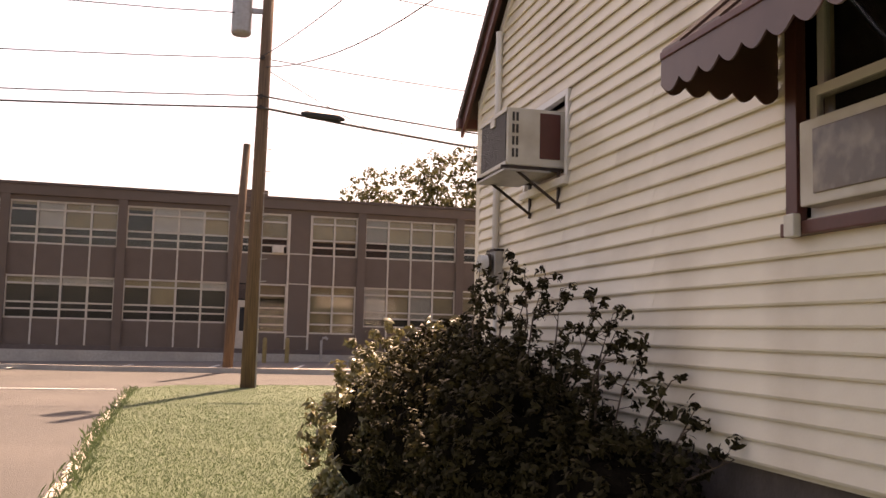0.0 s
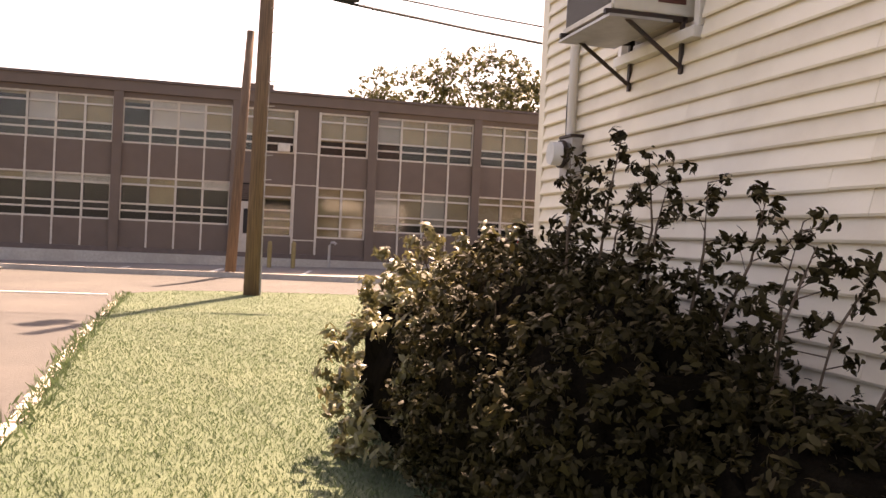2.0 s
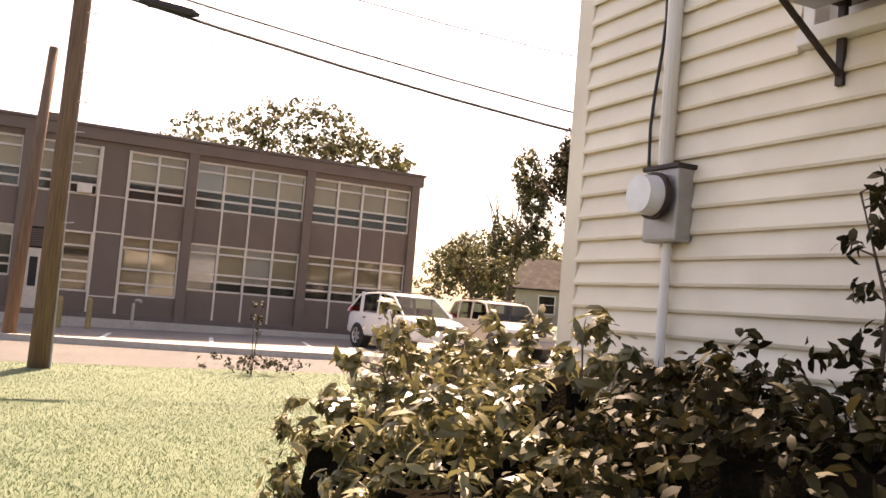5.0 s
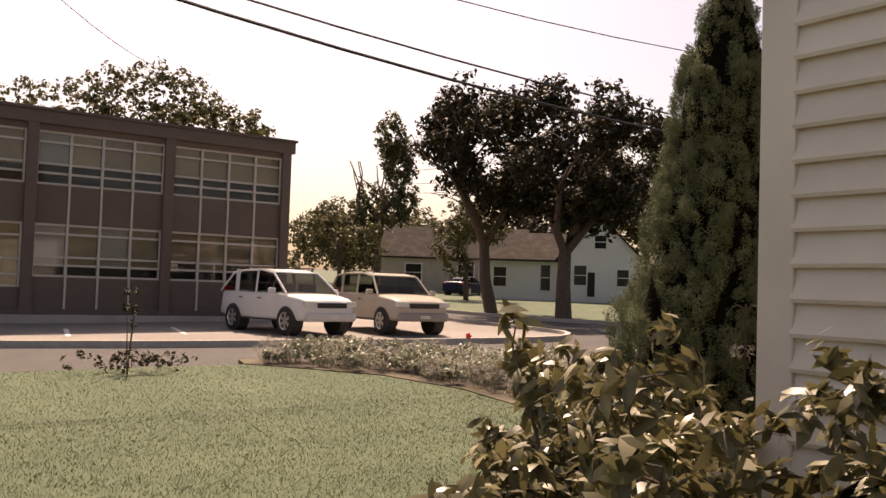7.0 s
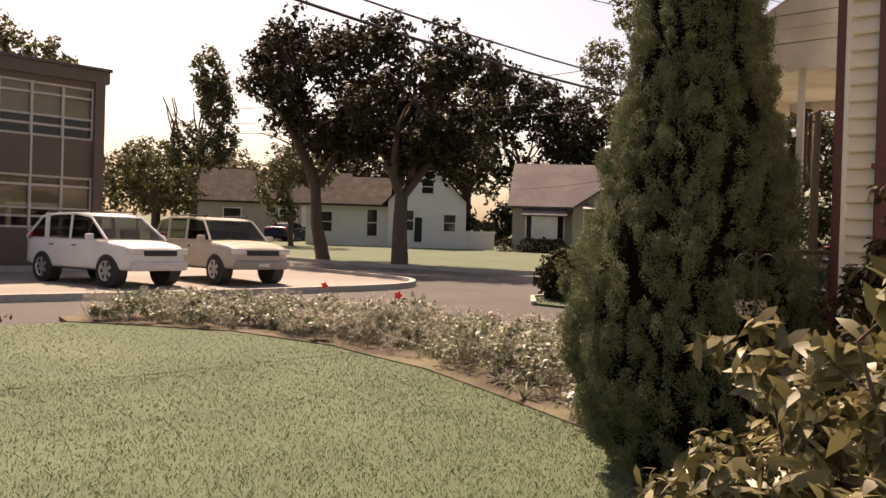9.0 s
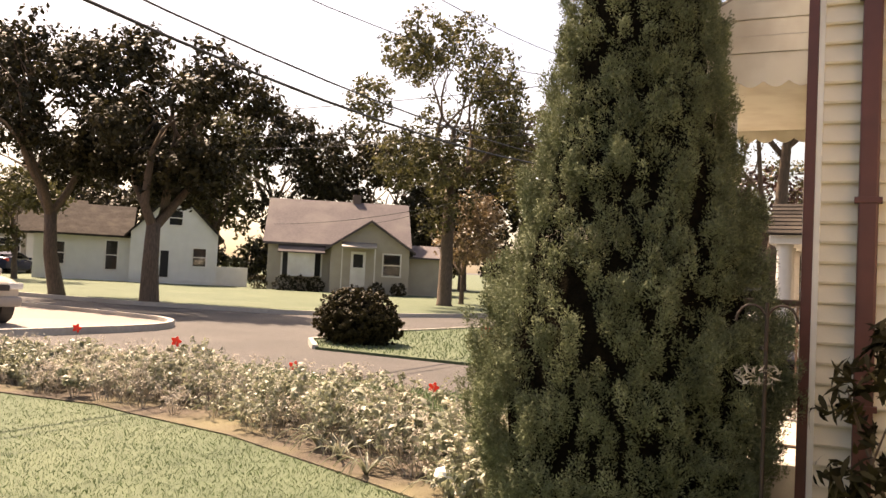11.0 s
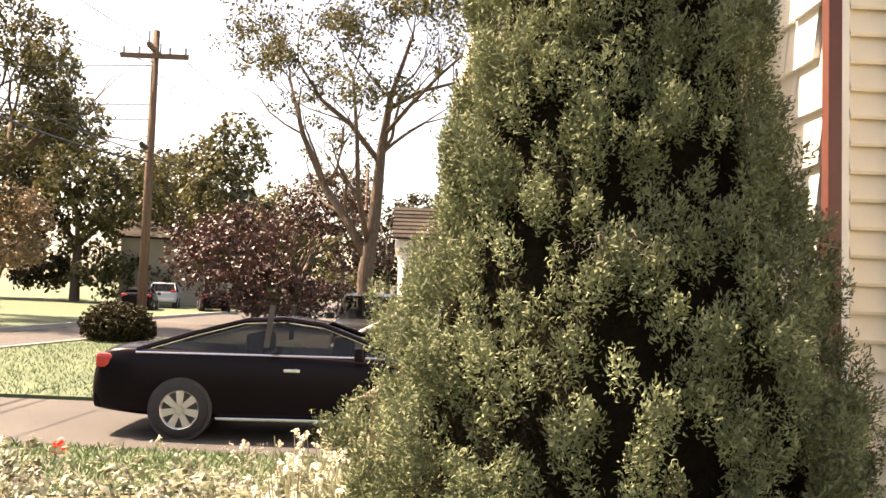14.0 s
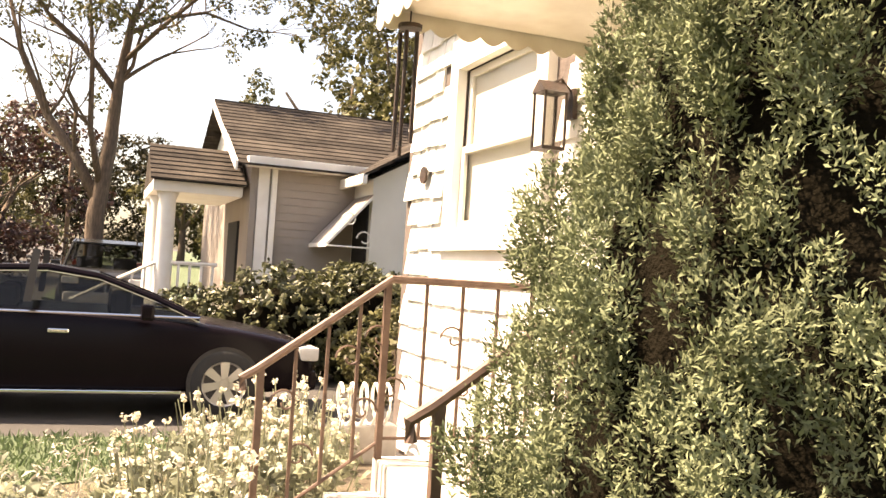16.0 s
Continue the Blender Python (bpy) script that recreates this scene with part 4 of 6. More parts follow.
round_bush(16.0, 25.0, 0.85, 1.15, 61, "round clipped dark green bush at the street corner")
round_bush(26.6, 24.6, 0.95, 1.05, 62, "round clipped dark green bush on the verge")
shrub("evergreen_hedge", "broad glossy evergreen hedge beside the neighbour's house",
      [((14.9, 14.3, 0.75), (0.9, 1.0, 0.85)), ((14.9, 12.9, 0.85), (0.9, 1.0, 0.85)), ((14.9, 15.5, 0.7), (0.8, 0.9, 0.8)), ((15.3, 16.4, 0.5), (0.7, 0.7, 0.65))], 2200, 11, 0.1, 0.09, LEAF_EVERGREEN, 63, 0.4, core=0.7)
shrub("pale_shrub", "pale green leafy shrub behind the car bonnet", [((12.9, 14.3, 0.5), (0.8, 0.7, 0.65)), ((13.4, 13.6, 0.5), (0.7, 0.7, 0.7))], 500, 10, 0.09, 0.09, LEAF_TREE, 64, 0.45)

# ---- grass and bed plants ----
def inside(poly, pts):
    x, y = pts[:, 0], pts[:, 1]
    ok = np.zeros(len(pts), bool)
    for (x0, y0), (x1, y1) in zip(poly, poly[1:] + poly[:1]):
        hit = ((y0 > y) != (y1 > y)) & (x < (x1 - x0) * (y - y0) / ((y1 - y0) or 1e-9) + x0)
        ok ^= hit
    return ok


def scatter(poly, n, seed, weight=None):
    g = np.random.default_rng(seed)
    lo, hi = np.min(poly, 0), np.max(poly, 0)
    out = []
    while sum(len(o) for o in out) < n:
        p = g.uniform(lo, hi, (n * 2, 2))
        p = p[inside(poly, p)]
        if weight is not None:
            p = p[g.uniform(0, 1, len(p)) < weight(p)]
        out.append(p)
    return np.concatenate(out)[:n]


near = scatter(lawn_out, 250000, 1, lambda p: np.clip(1.3 - (p[:, 1] - 7) / 16, 0.25, 1) * (p[:, 1] > 6.5))
tagged(part("grass", grass_mesh("grass", near, 0.027, GRASS, 2, 0.003, 0.032), GRASS), "short green grass blades of the lawn", "grass", kind="stuff")
mid = np.concatenate([scatter(patch, 9000, 3), scatter(strip, 12000, 4)])
tagged(part("grass", grass_mesh("grass", mid, 0.07, GRASS, 5, 0.008, 0.05), GRASS), "short grass beside the driveway", "grass", kind="stuff")
edge_pts = np.array([np.array(LAWN_EDGE[i]) * (1 - f) + np.array(LAWN_EDGE[i + 1]) * f for i in range(3) for f in np.linspace(0, 1, 700)]) + np.random.default_rng(6).normal(0, 0.06, (2100, 2))
tagged(part("edge_grass", grass_mesh("edge_grass", edge_pts, 0.09, GRASS, 7, 0.006, 0.02), GRASS), "longer grass along the lawn edging", "grass", kind="stuff")
# pale edging bricks along the lawn
EDGING = mat("edging_brick", (0.5, 0.44, 0.37), (0.38, 0.33, 0.28), 12, 0.85, bump=0.3, per_object=0.2)
edging = thing("lawn_edging", "row of pale weathered edging bricks along the lawn", "edging", kind="structure")
brick_me = mesh_of("brick", B(-0.05, 0.05, -0.1, 0.1, -0.08, 0.05, bevel=0.008))
for i in range(78):
    y = 8.6 + 0.215 * i
    for (xa, ya), (xb, yb) in zip(LAWN_EDGE, LAWN_EDGE[1:]):
        if ya <= y < yb:
            x = xa + (xb - xa) * (y - ya) / (yb - ya)
            o = part("brick", brick_me, EDGING, edging)
            o.matrix_basis = pose(x - 0.04 + rnd.uniform(-0.012, 0.012), y, rnd.uniform(-0.012, 0.01), rnd.uniform(-2, 2), rnd.uniform(-3, 3), rnd.uniform(-4, 4))

# perennials in the bed
LEAF_BED = mat("bed_leaves", (0.29, 0.295, 0.2), (0.18, 0.19, 0.12), 3, 0.5, per_island=0.5, translucent=0.3)
LEAF_STRAW = mat("dry_stalks", (0.5, 0.45, 0.37), (0.34, 0.3, 0.24), 4, 0.7, per_island=0.35, translucent=0.25)
bed_zone = [(5.5, 26.9), (5.9, 26.3), (6.8, 24.4), (7.0, 22.4), (6.5, 20.2), (5.8, 18.4), (5.2, 17.3), (7.6, 17.9), (7.9, 20.0), (8.8, 22.2), (9.3, 24.0), (7.8, 26.8), (6.4, 27.6), (5.5, 27.3)]
gb = np.random.default_rng(21)
clumps = scatter(bed_zone, 290, 22)
for i, (x, y) in enumerate(clumps):
    h = gb.uniform(0.18, 0.5) * (1.15 if y < 23 else 0.95)
    r = gb.uniform(0.16, 0.36)
    dry = gb.random() < 0.45
    n = 26
    ang, rad = gb.uniform(0, math.tau, n), r * np.sqrt(gb.uniform(0, 1, n))
    tips = np.column_stack([rad * np.cos(ang), rad * np.sin(ang), h * gb.uniform(0.25, 1.0, n)])
    t = thing("garden_plant", "dry straw-coloured perennial in the bed" if dry else "low leafy green perennial in the bed", "plant", x, y, gz(x, y) + 0.05, group="bed perennials")
    bm = bmesh.new()
    for q in tips[::3]:
        tube([(q[0] * 0.2, q[1] * 0.2, -0.04), tuple(q)], [0.004, 0.002], 4, bm, cap=False)
    part("stem", bm, LEAF_STRAW, t)
    c, nrm = rosettes(tips, np.tile((0, 0, 1.0), (n, 1)), 9, 0.05, 0.07, 500 + i)
    part("foliage", leaf_mesh("leaves", c, nrm, 0.045 if dry else gb.choice([0.055, 0.09]), LEAF_STRAW if dry else LEAF_BED, 800 + i, aspect=0.22 if dry else 0.42), LEAF_BED, t)

# taller pale flowers by the porch steps, and strap-leaved lilies
LEAF_CREAM = mat("cream_blooms", (0.74, 0.69, 0.57), (0.58, 0.53, 0.4), 6, 0.7, per_island=0.3, translucent=0.3)
for i, (x, y, h) in enumerate([(5.3, 17.38, 0.7), (5.85, 17.35, 0.78), (6.35, 17.4, 0.8), (6.9, 17.35, 0.75), (7.4, 17.05, 0.8), (7.5, 16.6, 0.75), (7.9, 16.9, 0.72), (8.3, 17.1, 0.66), (8.6, 16.7, 0.7), (9.0, 16.95, 0.62), (8.2, 16.4, 0.75), (9.2, 16.4, 0.7), (7.35, 17.45, 0.66), (8.0, 17.4, 0.58), (5.0, 17.2, 0.6)]):
    n = 30
    ang, rad = gb.uniform(0, math.tau, n), 0.32 * np.sqrt(gb.uniform(0, 1, n))
    tips = np.column_stack([rad * np.cos(ang), rad * np.sin(ang), h * gb.uniform(0.4, 1.0, n)])
    t = thing("flowering_plant", "tall plant with faded cream flower heads", "plant", x, y, gz(x, y) + 0.05, group="flowering plants")
    bm = bmesh.new()
    for q in tips:
        tube([(q[0] * 0.3, q[1] * 0.3, -0.04), tuple(q)], [0.005, 0.003], 4, bm, cap=False)
    part("stem", bm, LEAF_BED, t)
    c, nrm = rosettes(tips[:16], np.tile((0, 0, 1.0), (16, 1)), 16, 0.03, 0.036, 600 + i)
    part("bloom", leaf_mesh("blooms", c, nrm, 0.03, LEAF_CREAM, 620 + i, aspect=0.7), LEAF_CREAM, t, "faded cream flower heads")
    c, nrm = rosettes(tips * [1, 1, 0.6], np.tile((0, 0, 0.6), (n, 1)), 14, 0.07, 0.09, 640 + i)
    part("foliage", leaf_mesh("leaves", c, nrm, 0.075, LEAF_BED, 660 + i, "oval", 0.35), LEAF_BED, t)


def strap_plant(x, y, seed):
    g = np.random.default_rng(seed)
    t = thing("daylily", "clump of arching strap-shaped green leaves", "plant", x, y, gz(x, y) + 0.05, group="daylilies")
    for k in range(14):
        a, l = g.uniform(0, math.tau), g.uniform(0.3, 0.55)
        bm = bmesh.new()
        prev = None
        for s in range(6):
            f = s / 5
            r, z = l * f * 0.8, l * (1.25 * f - 1.15 * f * f)
            w = 0.016 * (1 - f * 0.85)
            p = [bm.verts.new((r * math.cos(a) + o * w * math.sin(a), r * math.sin(a) - o * w * math.cos(a), z + (0 if o else -0.006))) for o in (-1, 0, 1)]
            if prev:
                bm.faces.new((prev[0], prev[1], p[1], p[0]))
                bm.faces.new((prev[1], prev[2], p[2], p[1]))
            prev = p
        part("strap_leaf", bm, LEAF_BED, t)
    return t


for i, (x, y) in enumerate([(5.6, 18.5), (5.9, 18.0), (5.2, 17.6), (6.3, 19.4), (6.6, 18.7), (7.5, 18.4), (6.0, 19.0)]):
    strap_plant(x, y, 700 + i)


def leggy(x, y, h, seed):
    """A leggy pale-flowered plant at the lawn's far edge."""
    g = np.random.default_rng(seed)
    t = thing("rose_bush", "leggy rose with a few pale blooms and low leaves", "plant", x, y, gz(x, y) + 0.04)
    bm = bmesh.new()
    tips = []
    for k in range(4):
        a = g.uniform(0, math.tau)
        p = (0.12 * math.cos(a), 0.12 * math.sin(a), h * g.uniform(0.6, 1.0))
        tube([(0, 0, -0.05), (p[0] * 0.3, p[1] * 0.6, p[2] * 0.5), p], [0.012, 0.008, 0.004], 5, bm)
        tips += [p, (p[0] * 0.8, p[1] * 0.8, p[2] * 0.8)]
    part("stem", bm, BARK, t)
    c, nrm = rosettes(np.array(tips), np.tile((0, 0, 0.5), (len(tips), 1)), 16, 0.05, 0.1, seed + 1)
    lo = np.column_stack([g.normal(0, 0.5, 90), g.normal(0, 0.25, 90), g.uniform(0.05, 0.3, 90)])
    c2, n2 = rosettes(lo, np.tile((0, 0, 1.0), (90, 1)), 8, 0.06, 0.08, seed + 2)
    part("foliage", leaf_mesh("leaves", np.concatenate([c, c2]), np.concatenate([nrm, n2]), 0.07, LEAF_HEDGE, seed + 3, aspect=0.5), LEAF_HEDGE, t)
    c, nrm = rosettes(np.array(tips[:3]), np.tile((0, 0, 0.5), (3, 1)), 30, 0.03, 0.04, seed + 4)
    part("bloom", leaf_mesh("blooms", c, nrm, 0.035, WHITE, seed + 5, aspect=0.8), WHITE, t, "pale blooms")


leggy(3.0, 26.3, 1.3, 91)

# ---- windows, air conditioner, meter and awnings of the house ----
BLACKIRON = mat("black_iron", (0.03, 0.025, 0.022), (0.06, 0.035, 0.025), 20, 0.6, metal=0.3, bump=0.2)
ACDARK = mat("ac_coil", (0.07, 0.06, 0.05), (0.04, 0.035, 0.03), 60, 0.6, stretch=(1, 1, 12), bump=0.5)


def air_conditioner():
    y0, y1, z0, z1, x0 = 11.43, 12.1, 2.6, 3.03, 0.62
    t = thing("air_conditioner", "cream window air conditioner propped on iron brackets", "air conditioner", WX, (y0 + y1) / 2, z0)
    oy, oz = (y0 + y1) / 2, z0

    def L(a, b, c, d, e, f, **k):
        return B(a - WX, b - WX, c - oy, d - oy, e - oz, f - oz, **k)
    part("casing", L(x0, WX + 0.1, y0, y1, z0, z1, bevel=0.012), ACWHITE, t)
    part("coil", L(x0 - 0.006, x0 + 0.02, y0 + 0.03, y1 - 0.03, z0 + 0.03, z1 - 0.03), ACDARK, t, "dark condenser coil")
    part("rim", L(x0 - 0.012, x0 - 0.002, y0, y1, z1 - 0.03, z1, bevel=0.003), ACWHITE, t)
    part("rim", L(x0 - 0.012, x0 - 0.002, y0, y1, z0, z0 + 0.03, bevel=0.003), ACWHITE, t)
    part("badge", L(x0 - 0.016, x0 - 0.006, y0 + 0.28, y0 + 0.38, z1 - 0.09, z1 - 0.03), ACWHITE, t)
    for k in range(4):
        for j in range(2):
            part("vent_slot", L(x0 + 0.035 + 0.03 * j, x0 + 0.053 + 0.03 * j, y0 - 0.003, y0 + 0.01, z0 + 0.06 + 0.09 * k, z0 + 0.125 + 0.09 * k), ACDARK, t)
    part("side_panel", L(x0 + 0.25, WX - 0.02, y0 - 0.006, y0 + 0.01, z0 + 0.06, z1 - 0.03), BROWN, t, "brown side filler panel")
    for y in (y0 + 0.02, y1 - 0.03):
        part("bracket_arm", L(x0 - 0.04, WX, y - 0.015, y + 0.015, z0 - 0.03, z0, bevel=0.003), BLACKIRON, t, "rusty iron arm")
        bm = tube([(x0 + 0.06 - WX, y - oy, -0.02), (WX - 0.03 - WX, y - oy, 2.34 - oz)], 0.012, 6)
        part("bracket_strut", bm, BLACKIRON, t)
        part("bracket_plate", L(WX - 0.03, WX - 0.012, y - 0.015, y + 0.015, 2.3, z0, bevel=0.003), BLACKIRON, t)
    part("tray", L(x0 - 0.03, WX - 0.1, y0 - 0.02, y1 + 0.02, z0 - 0.045, z0 - 0.03), METAL, t)


air_conditioner()


def window_unit(name, y0, y1, z0, z1, label, frame_m, trim=0.08):
    t = thing(name, label, "window", WX, (y0 + y1) / 2, z0, kind="structure")
    oy = (y0 + y1) / 2

    def L(a, b, c, d, e, f, **k):
        return B(a - WX, b - WX, c - oy, d - oy, e - z0, f - z0, **k)
    part("jamb", L(WX - 0.03, WX + 0.12, y0 - trim, y0, z0 - 0.02, z1 + trim, bevel=0.004), frame_m, t)
    part("jamb", L(WX - 0.03, WX + 0.12, y1, y1 + trim, z0 - 0.02, z1 + trim, bevel=0.004), frame_m, t)
    part("head", L(WX - 0.03, WX + 0.12, y0, y1, z1, z1 + trim, bevel=0.004), frame_m, t)
    part("window_sill", L(WX - 0.06, WX + 0.12, y0 - trim, y1 + trim, z0 - 0.08, z0 - 0.02, bevel=0.006), frame_m, t)
    zm = (z0 + z1) / 2
    for nm, a, b, x in (("lower_sash", z0, zm + 0.02, WX + 0.04), ("upper_sash", zm - 0.02, z1, WX + 0.08)):
        bm = bmesh.new()
        for q in ((y0, y0 + 0.045, a, b), (y1 - 0.045, y1, a, b), (y0 + 0.045, y1 - 0.045, a, a + 0.05), (y0 + 0.045, y1 - 0.045, b - 0.045, b)):
            box(bm, x - WX, x + 0.035 - WX, q[0] - oy, q[1] - oy, q[2] - z0, q[3] - z0)
        s = part(nm, bm, WHITE, t, "cream painted sash")
        g = part("pane", L(x + 0.012, x + 0.018, y0 + 0.045, y1 - 0.045, a + 0.05, b - 0.045), GLASS, s)
        g.visible_shadow = False
    # flat near-black sheet in place of a room, its shade painted
    part("room_shade_sheet", L(WX + 0.17, WX + 0.19, y0, y1, z0, z1), DARK, t)
    return t


window_unit("window_1", *SIDE_WIN, "shaded double-hung window with brown trim under an awning", BROWN)
window_unit("window_2", AC_WIN[0] + 0.02, AC_WIN[1] - 0.02, AC_WIN[2] + 0.02, AC_WIN[3], "small window holding the air conditioner", WHITE, 0.05)
# second unit in the near window, a panel with a mottled dark face
ac2 = thing("window_panel_unit", "cream window unit with a mottled dark front panel", "air conditioner", WX, 8.28, 1.94)
part("casing", B(-0.045, 0.1, -0.3, 0.3, 0.0, 0.37, bevel=0.01), ACWHITE, ac2)
part("front_panel", B(-0.055, -0.045, -0.235, 0.2, 0.045, 0.32, bevel=0.004), mat("mottled_panel", (0.14, 0.1, 0.075), (0.09, 0.065, 0.05), 3, 0.25, stain=(0.3, 0.24, 0.18), stain_scale=9), ac2, "mottled brown plastic panel")
part("sill_bracket", B(-0.1, -0.06, 0.27, 0.34, -0.13, -0.03, bevel=0.008), ACWHITE, ac2)


def side_awning():
    """The dark brown metal awning over the near window: ribbed slope, cheeks and a scalloped valance."""
    ya, yb, zt, zo, xo = 6.9, 8.76, 3.12, 2.6, 0.45
    t = thing("awning", "dark brown ribbed metal awning with scalloped edges", "awning", WX, ya, zo)
    AW = mat("brown_awning", (0.11, 0.05, 0.035), (0.08, 0.036, 0.026), 5, 0.4, stain=(0.16, 0.09, 0.06))
    n = 12
    for i in range(n):
        y0, y1 = (yb - ya) * i / n, (yb - ya) * (i + 1) / n
        lift = 0.016 if i % 2 else 0.0
        bm = prism([(xo - WX, lift), (xo - WX, lift + 0.012), (-0.02, zt - zo + lift + 0.012), (-0.02, zt - zo + lift)], y1 - y0 + 0.004, "y", y0)
        part("slat", bm, AW, t)
        pts = [(y0 + (y1 - y0) * k / 8, -0.13 - 0.045 * math.sin(math.pi * k / 8)) for k in range(9)]
        part("scallop", prism([(y0, 0.0)] + pts + [(y1, 0.0)], 0.008, "x", xo - WX - 0.004), AW, t)
    for y in (0.0, yb - ya):
        m = 5
        out = [(-0.02, zt - zo), (xo - WX, 0.0)]
        w = (WX - 0.02 - xo)
        for k in range(m):
            for s in range(1, 9):
                f = (k + s / 8) / m
                out.append((xo - WX + w * f, -0.13 - 0.04 * math.sin(math.pi * s / 8)))
        out.insert(2, (xo - WX, -0.13))
        part("cheek", prism(out, 0.01, "y", y), AW, t)
    part("edge_bar", B(xo - WX - 0.012, xo - WX + 0.02, 0, yb - ya, -0.02, 0.012, bevel=0.004), BROWN, t)


side_awning()

meter = thing("electric_meter", "round glass electric meter on a weathered metal box", "electric meter", WX, 12.84, 1.8)
part("box", B(-0.1, -0.012, -0.1, 0.1, 0.0, 0.3, bevel=0.012), METAL, meter)
bm = bmesh.new()
bmesh.ops.create_cone(bm, cap_ends=True, segments=24, radius1=0.085, radius2=0.075, depth=0.09, matrix=pose(-0.165, 0.0, 0.18, 0, -90, 0))
part("glass_dome", bm, mat("meter_glass", (0.75, 0.75, 0.72), (0.6, 0.6, 0.58), 9, 0.08), meter, "bright round glass cover", smooth=False)
bm = bmesh.new()
bmesh.ops.create_cone(bm, cap_ends=True, segments=24, radius1=0.095, radius2=0.095, depth=0.025, matrix=pose(-0.13, 0.0, 0.18, 0, 90, 0))
part("ring", bm, BLACKIRON, meter, "rusty ring")
part("lip", B(-0.11, -0.01, -0.11, 0.11, 0.29, 0.31, bevel=0.004), BLACKIRON, meter)
tagged(part("conduit", tube([(WX - 0.05, 12.88, 2.1), (WX - 0.05, 12.88, 3.2), (WX - 0.05, 12.88, 4.1)], 0.032, 12), WHITE), "cream painted electrical conduit on the siding", "conduit")
tagged(part("lower_conduit", tube([(WX - 0.05, 12.84, 0.5), (WX - 0.05, 12.84, 1.82)], 0.02, 10), WHITE), "thin conduit below the electric meter", "conduit")
tagged(part("loose_wire", tube([(WX - 0.035, 12.98 + 0.03 * math.sin(k * 0.9), 2.0 + 0.15 * k) for k in range(14)], 0.007, 6), CABLE), "thin black wire down the siding", "wire")

# ---- porch: slab, steps, rails, awning, front window ----
PX0, PX1, PY1 = 5.06, 7.06, 16.42
tagged(part("porch_slab", B(PX0, PX1, C2Y + 0.01, PY1, 0.0, 0.6, bevel=0.015), CONCRETE), "grey concrete porch slab", "porch", kind="structure")
for i in range(3):
    tagged(part("porch_step", B(PX0 + 0.1, PX1 - 0.1, PY1 + 0.002 + 0.27 * i, PY1 + 0.27 * (i + 1), 0.0, 0.45 - 0.15 * i, bevel=0.012), CONCRETE), "concrete porch step", "step", group="porch steps", kind="structure")
IRON = mat("rail_paint", (0.17, 0.11, 0.08), (0.1, 0.06, 0.045), 12, 0.55, metal=0.2, bump=0.1)


def stair_rail(x, run=0.86):
    t = thing("handrail", "rusty brown wrought-iron porch handrail with scrolls", "handrail", x, C2Y, 0.6, group="porch rails")
    yl, ys = PY1 - C2Y - 0.03, PY1 + run - C2Y

    def top(y):
        return 0.9 if y < yl else 0.9 - (y - yl) * 0.72
    part("top_rail", tube([(0, 0.03, 0.9), (0, yl, 0.9), (0, ys, top(ys)), (0, ys + 0.07, top(ys) - 0.04), (0, ys + 0.06, top(ys) - 0.1)], 0.021, 8), IRON, t)
    part("bottom_rail", tube([(0, 0.03, 0.1), (0, yl, 0.1), (0, ys, top(ys) - 0.78)], 0.01, 6), IRON, t)
    for k, y in enumerate([0.05, 0.25, 0.45, 0.65, 0.85, 1.05, yl + 0.02, yl + run * 0.25, yl + run * 0.5, yl + run * 0.75, ys - 0.02]):
        post = k in (0, 6, 10)
        low = (0.0 if y < yl + 0.1 else -0.6) if post else top(y) - 0.8
        part("post" if post else "baluster", B(-0.016 if post else -0.008, 0.016 if post else 0.008, y - (0.016 if post else 0.008), y + (0.016 if post else 0.008), low, top(y) - 0.01), IRON, t)
        if not post and k % 2 == 1:
            for s in (-1, 1):
                pts = []
                for j in range(16):
                    a, r = j * 0.42, 0.075 - 0.004 * j
                    pts.append((0, y + s * (0.06 + r * math.cos(a) - 0.02), top(y) - 0.42 + s * 0.13 + r * math.sin(a)))
                part("scroll", tube(pts, 0.006, 5), IRON, t)
    return t


stair_rail(PX1 - 0.06, 0.62)
stair_rail(PX0 + 0.02, 0.45)


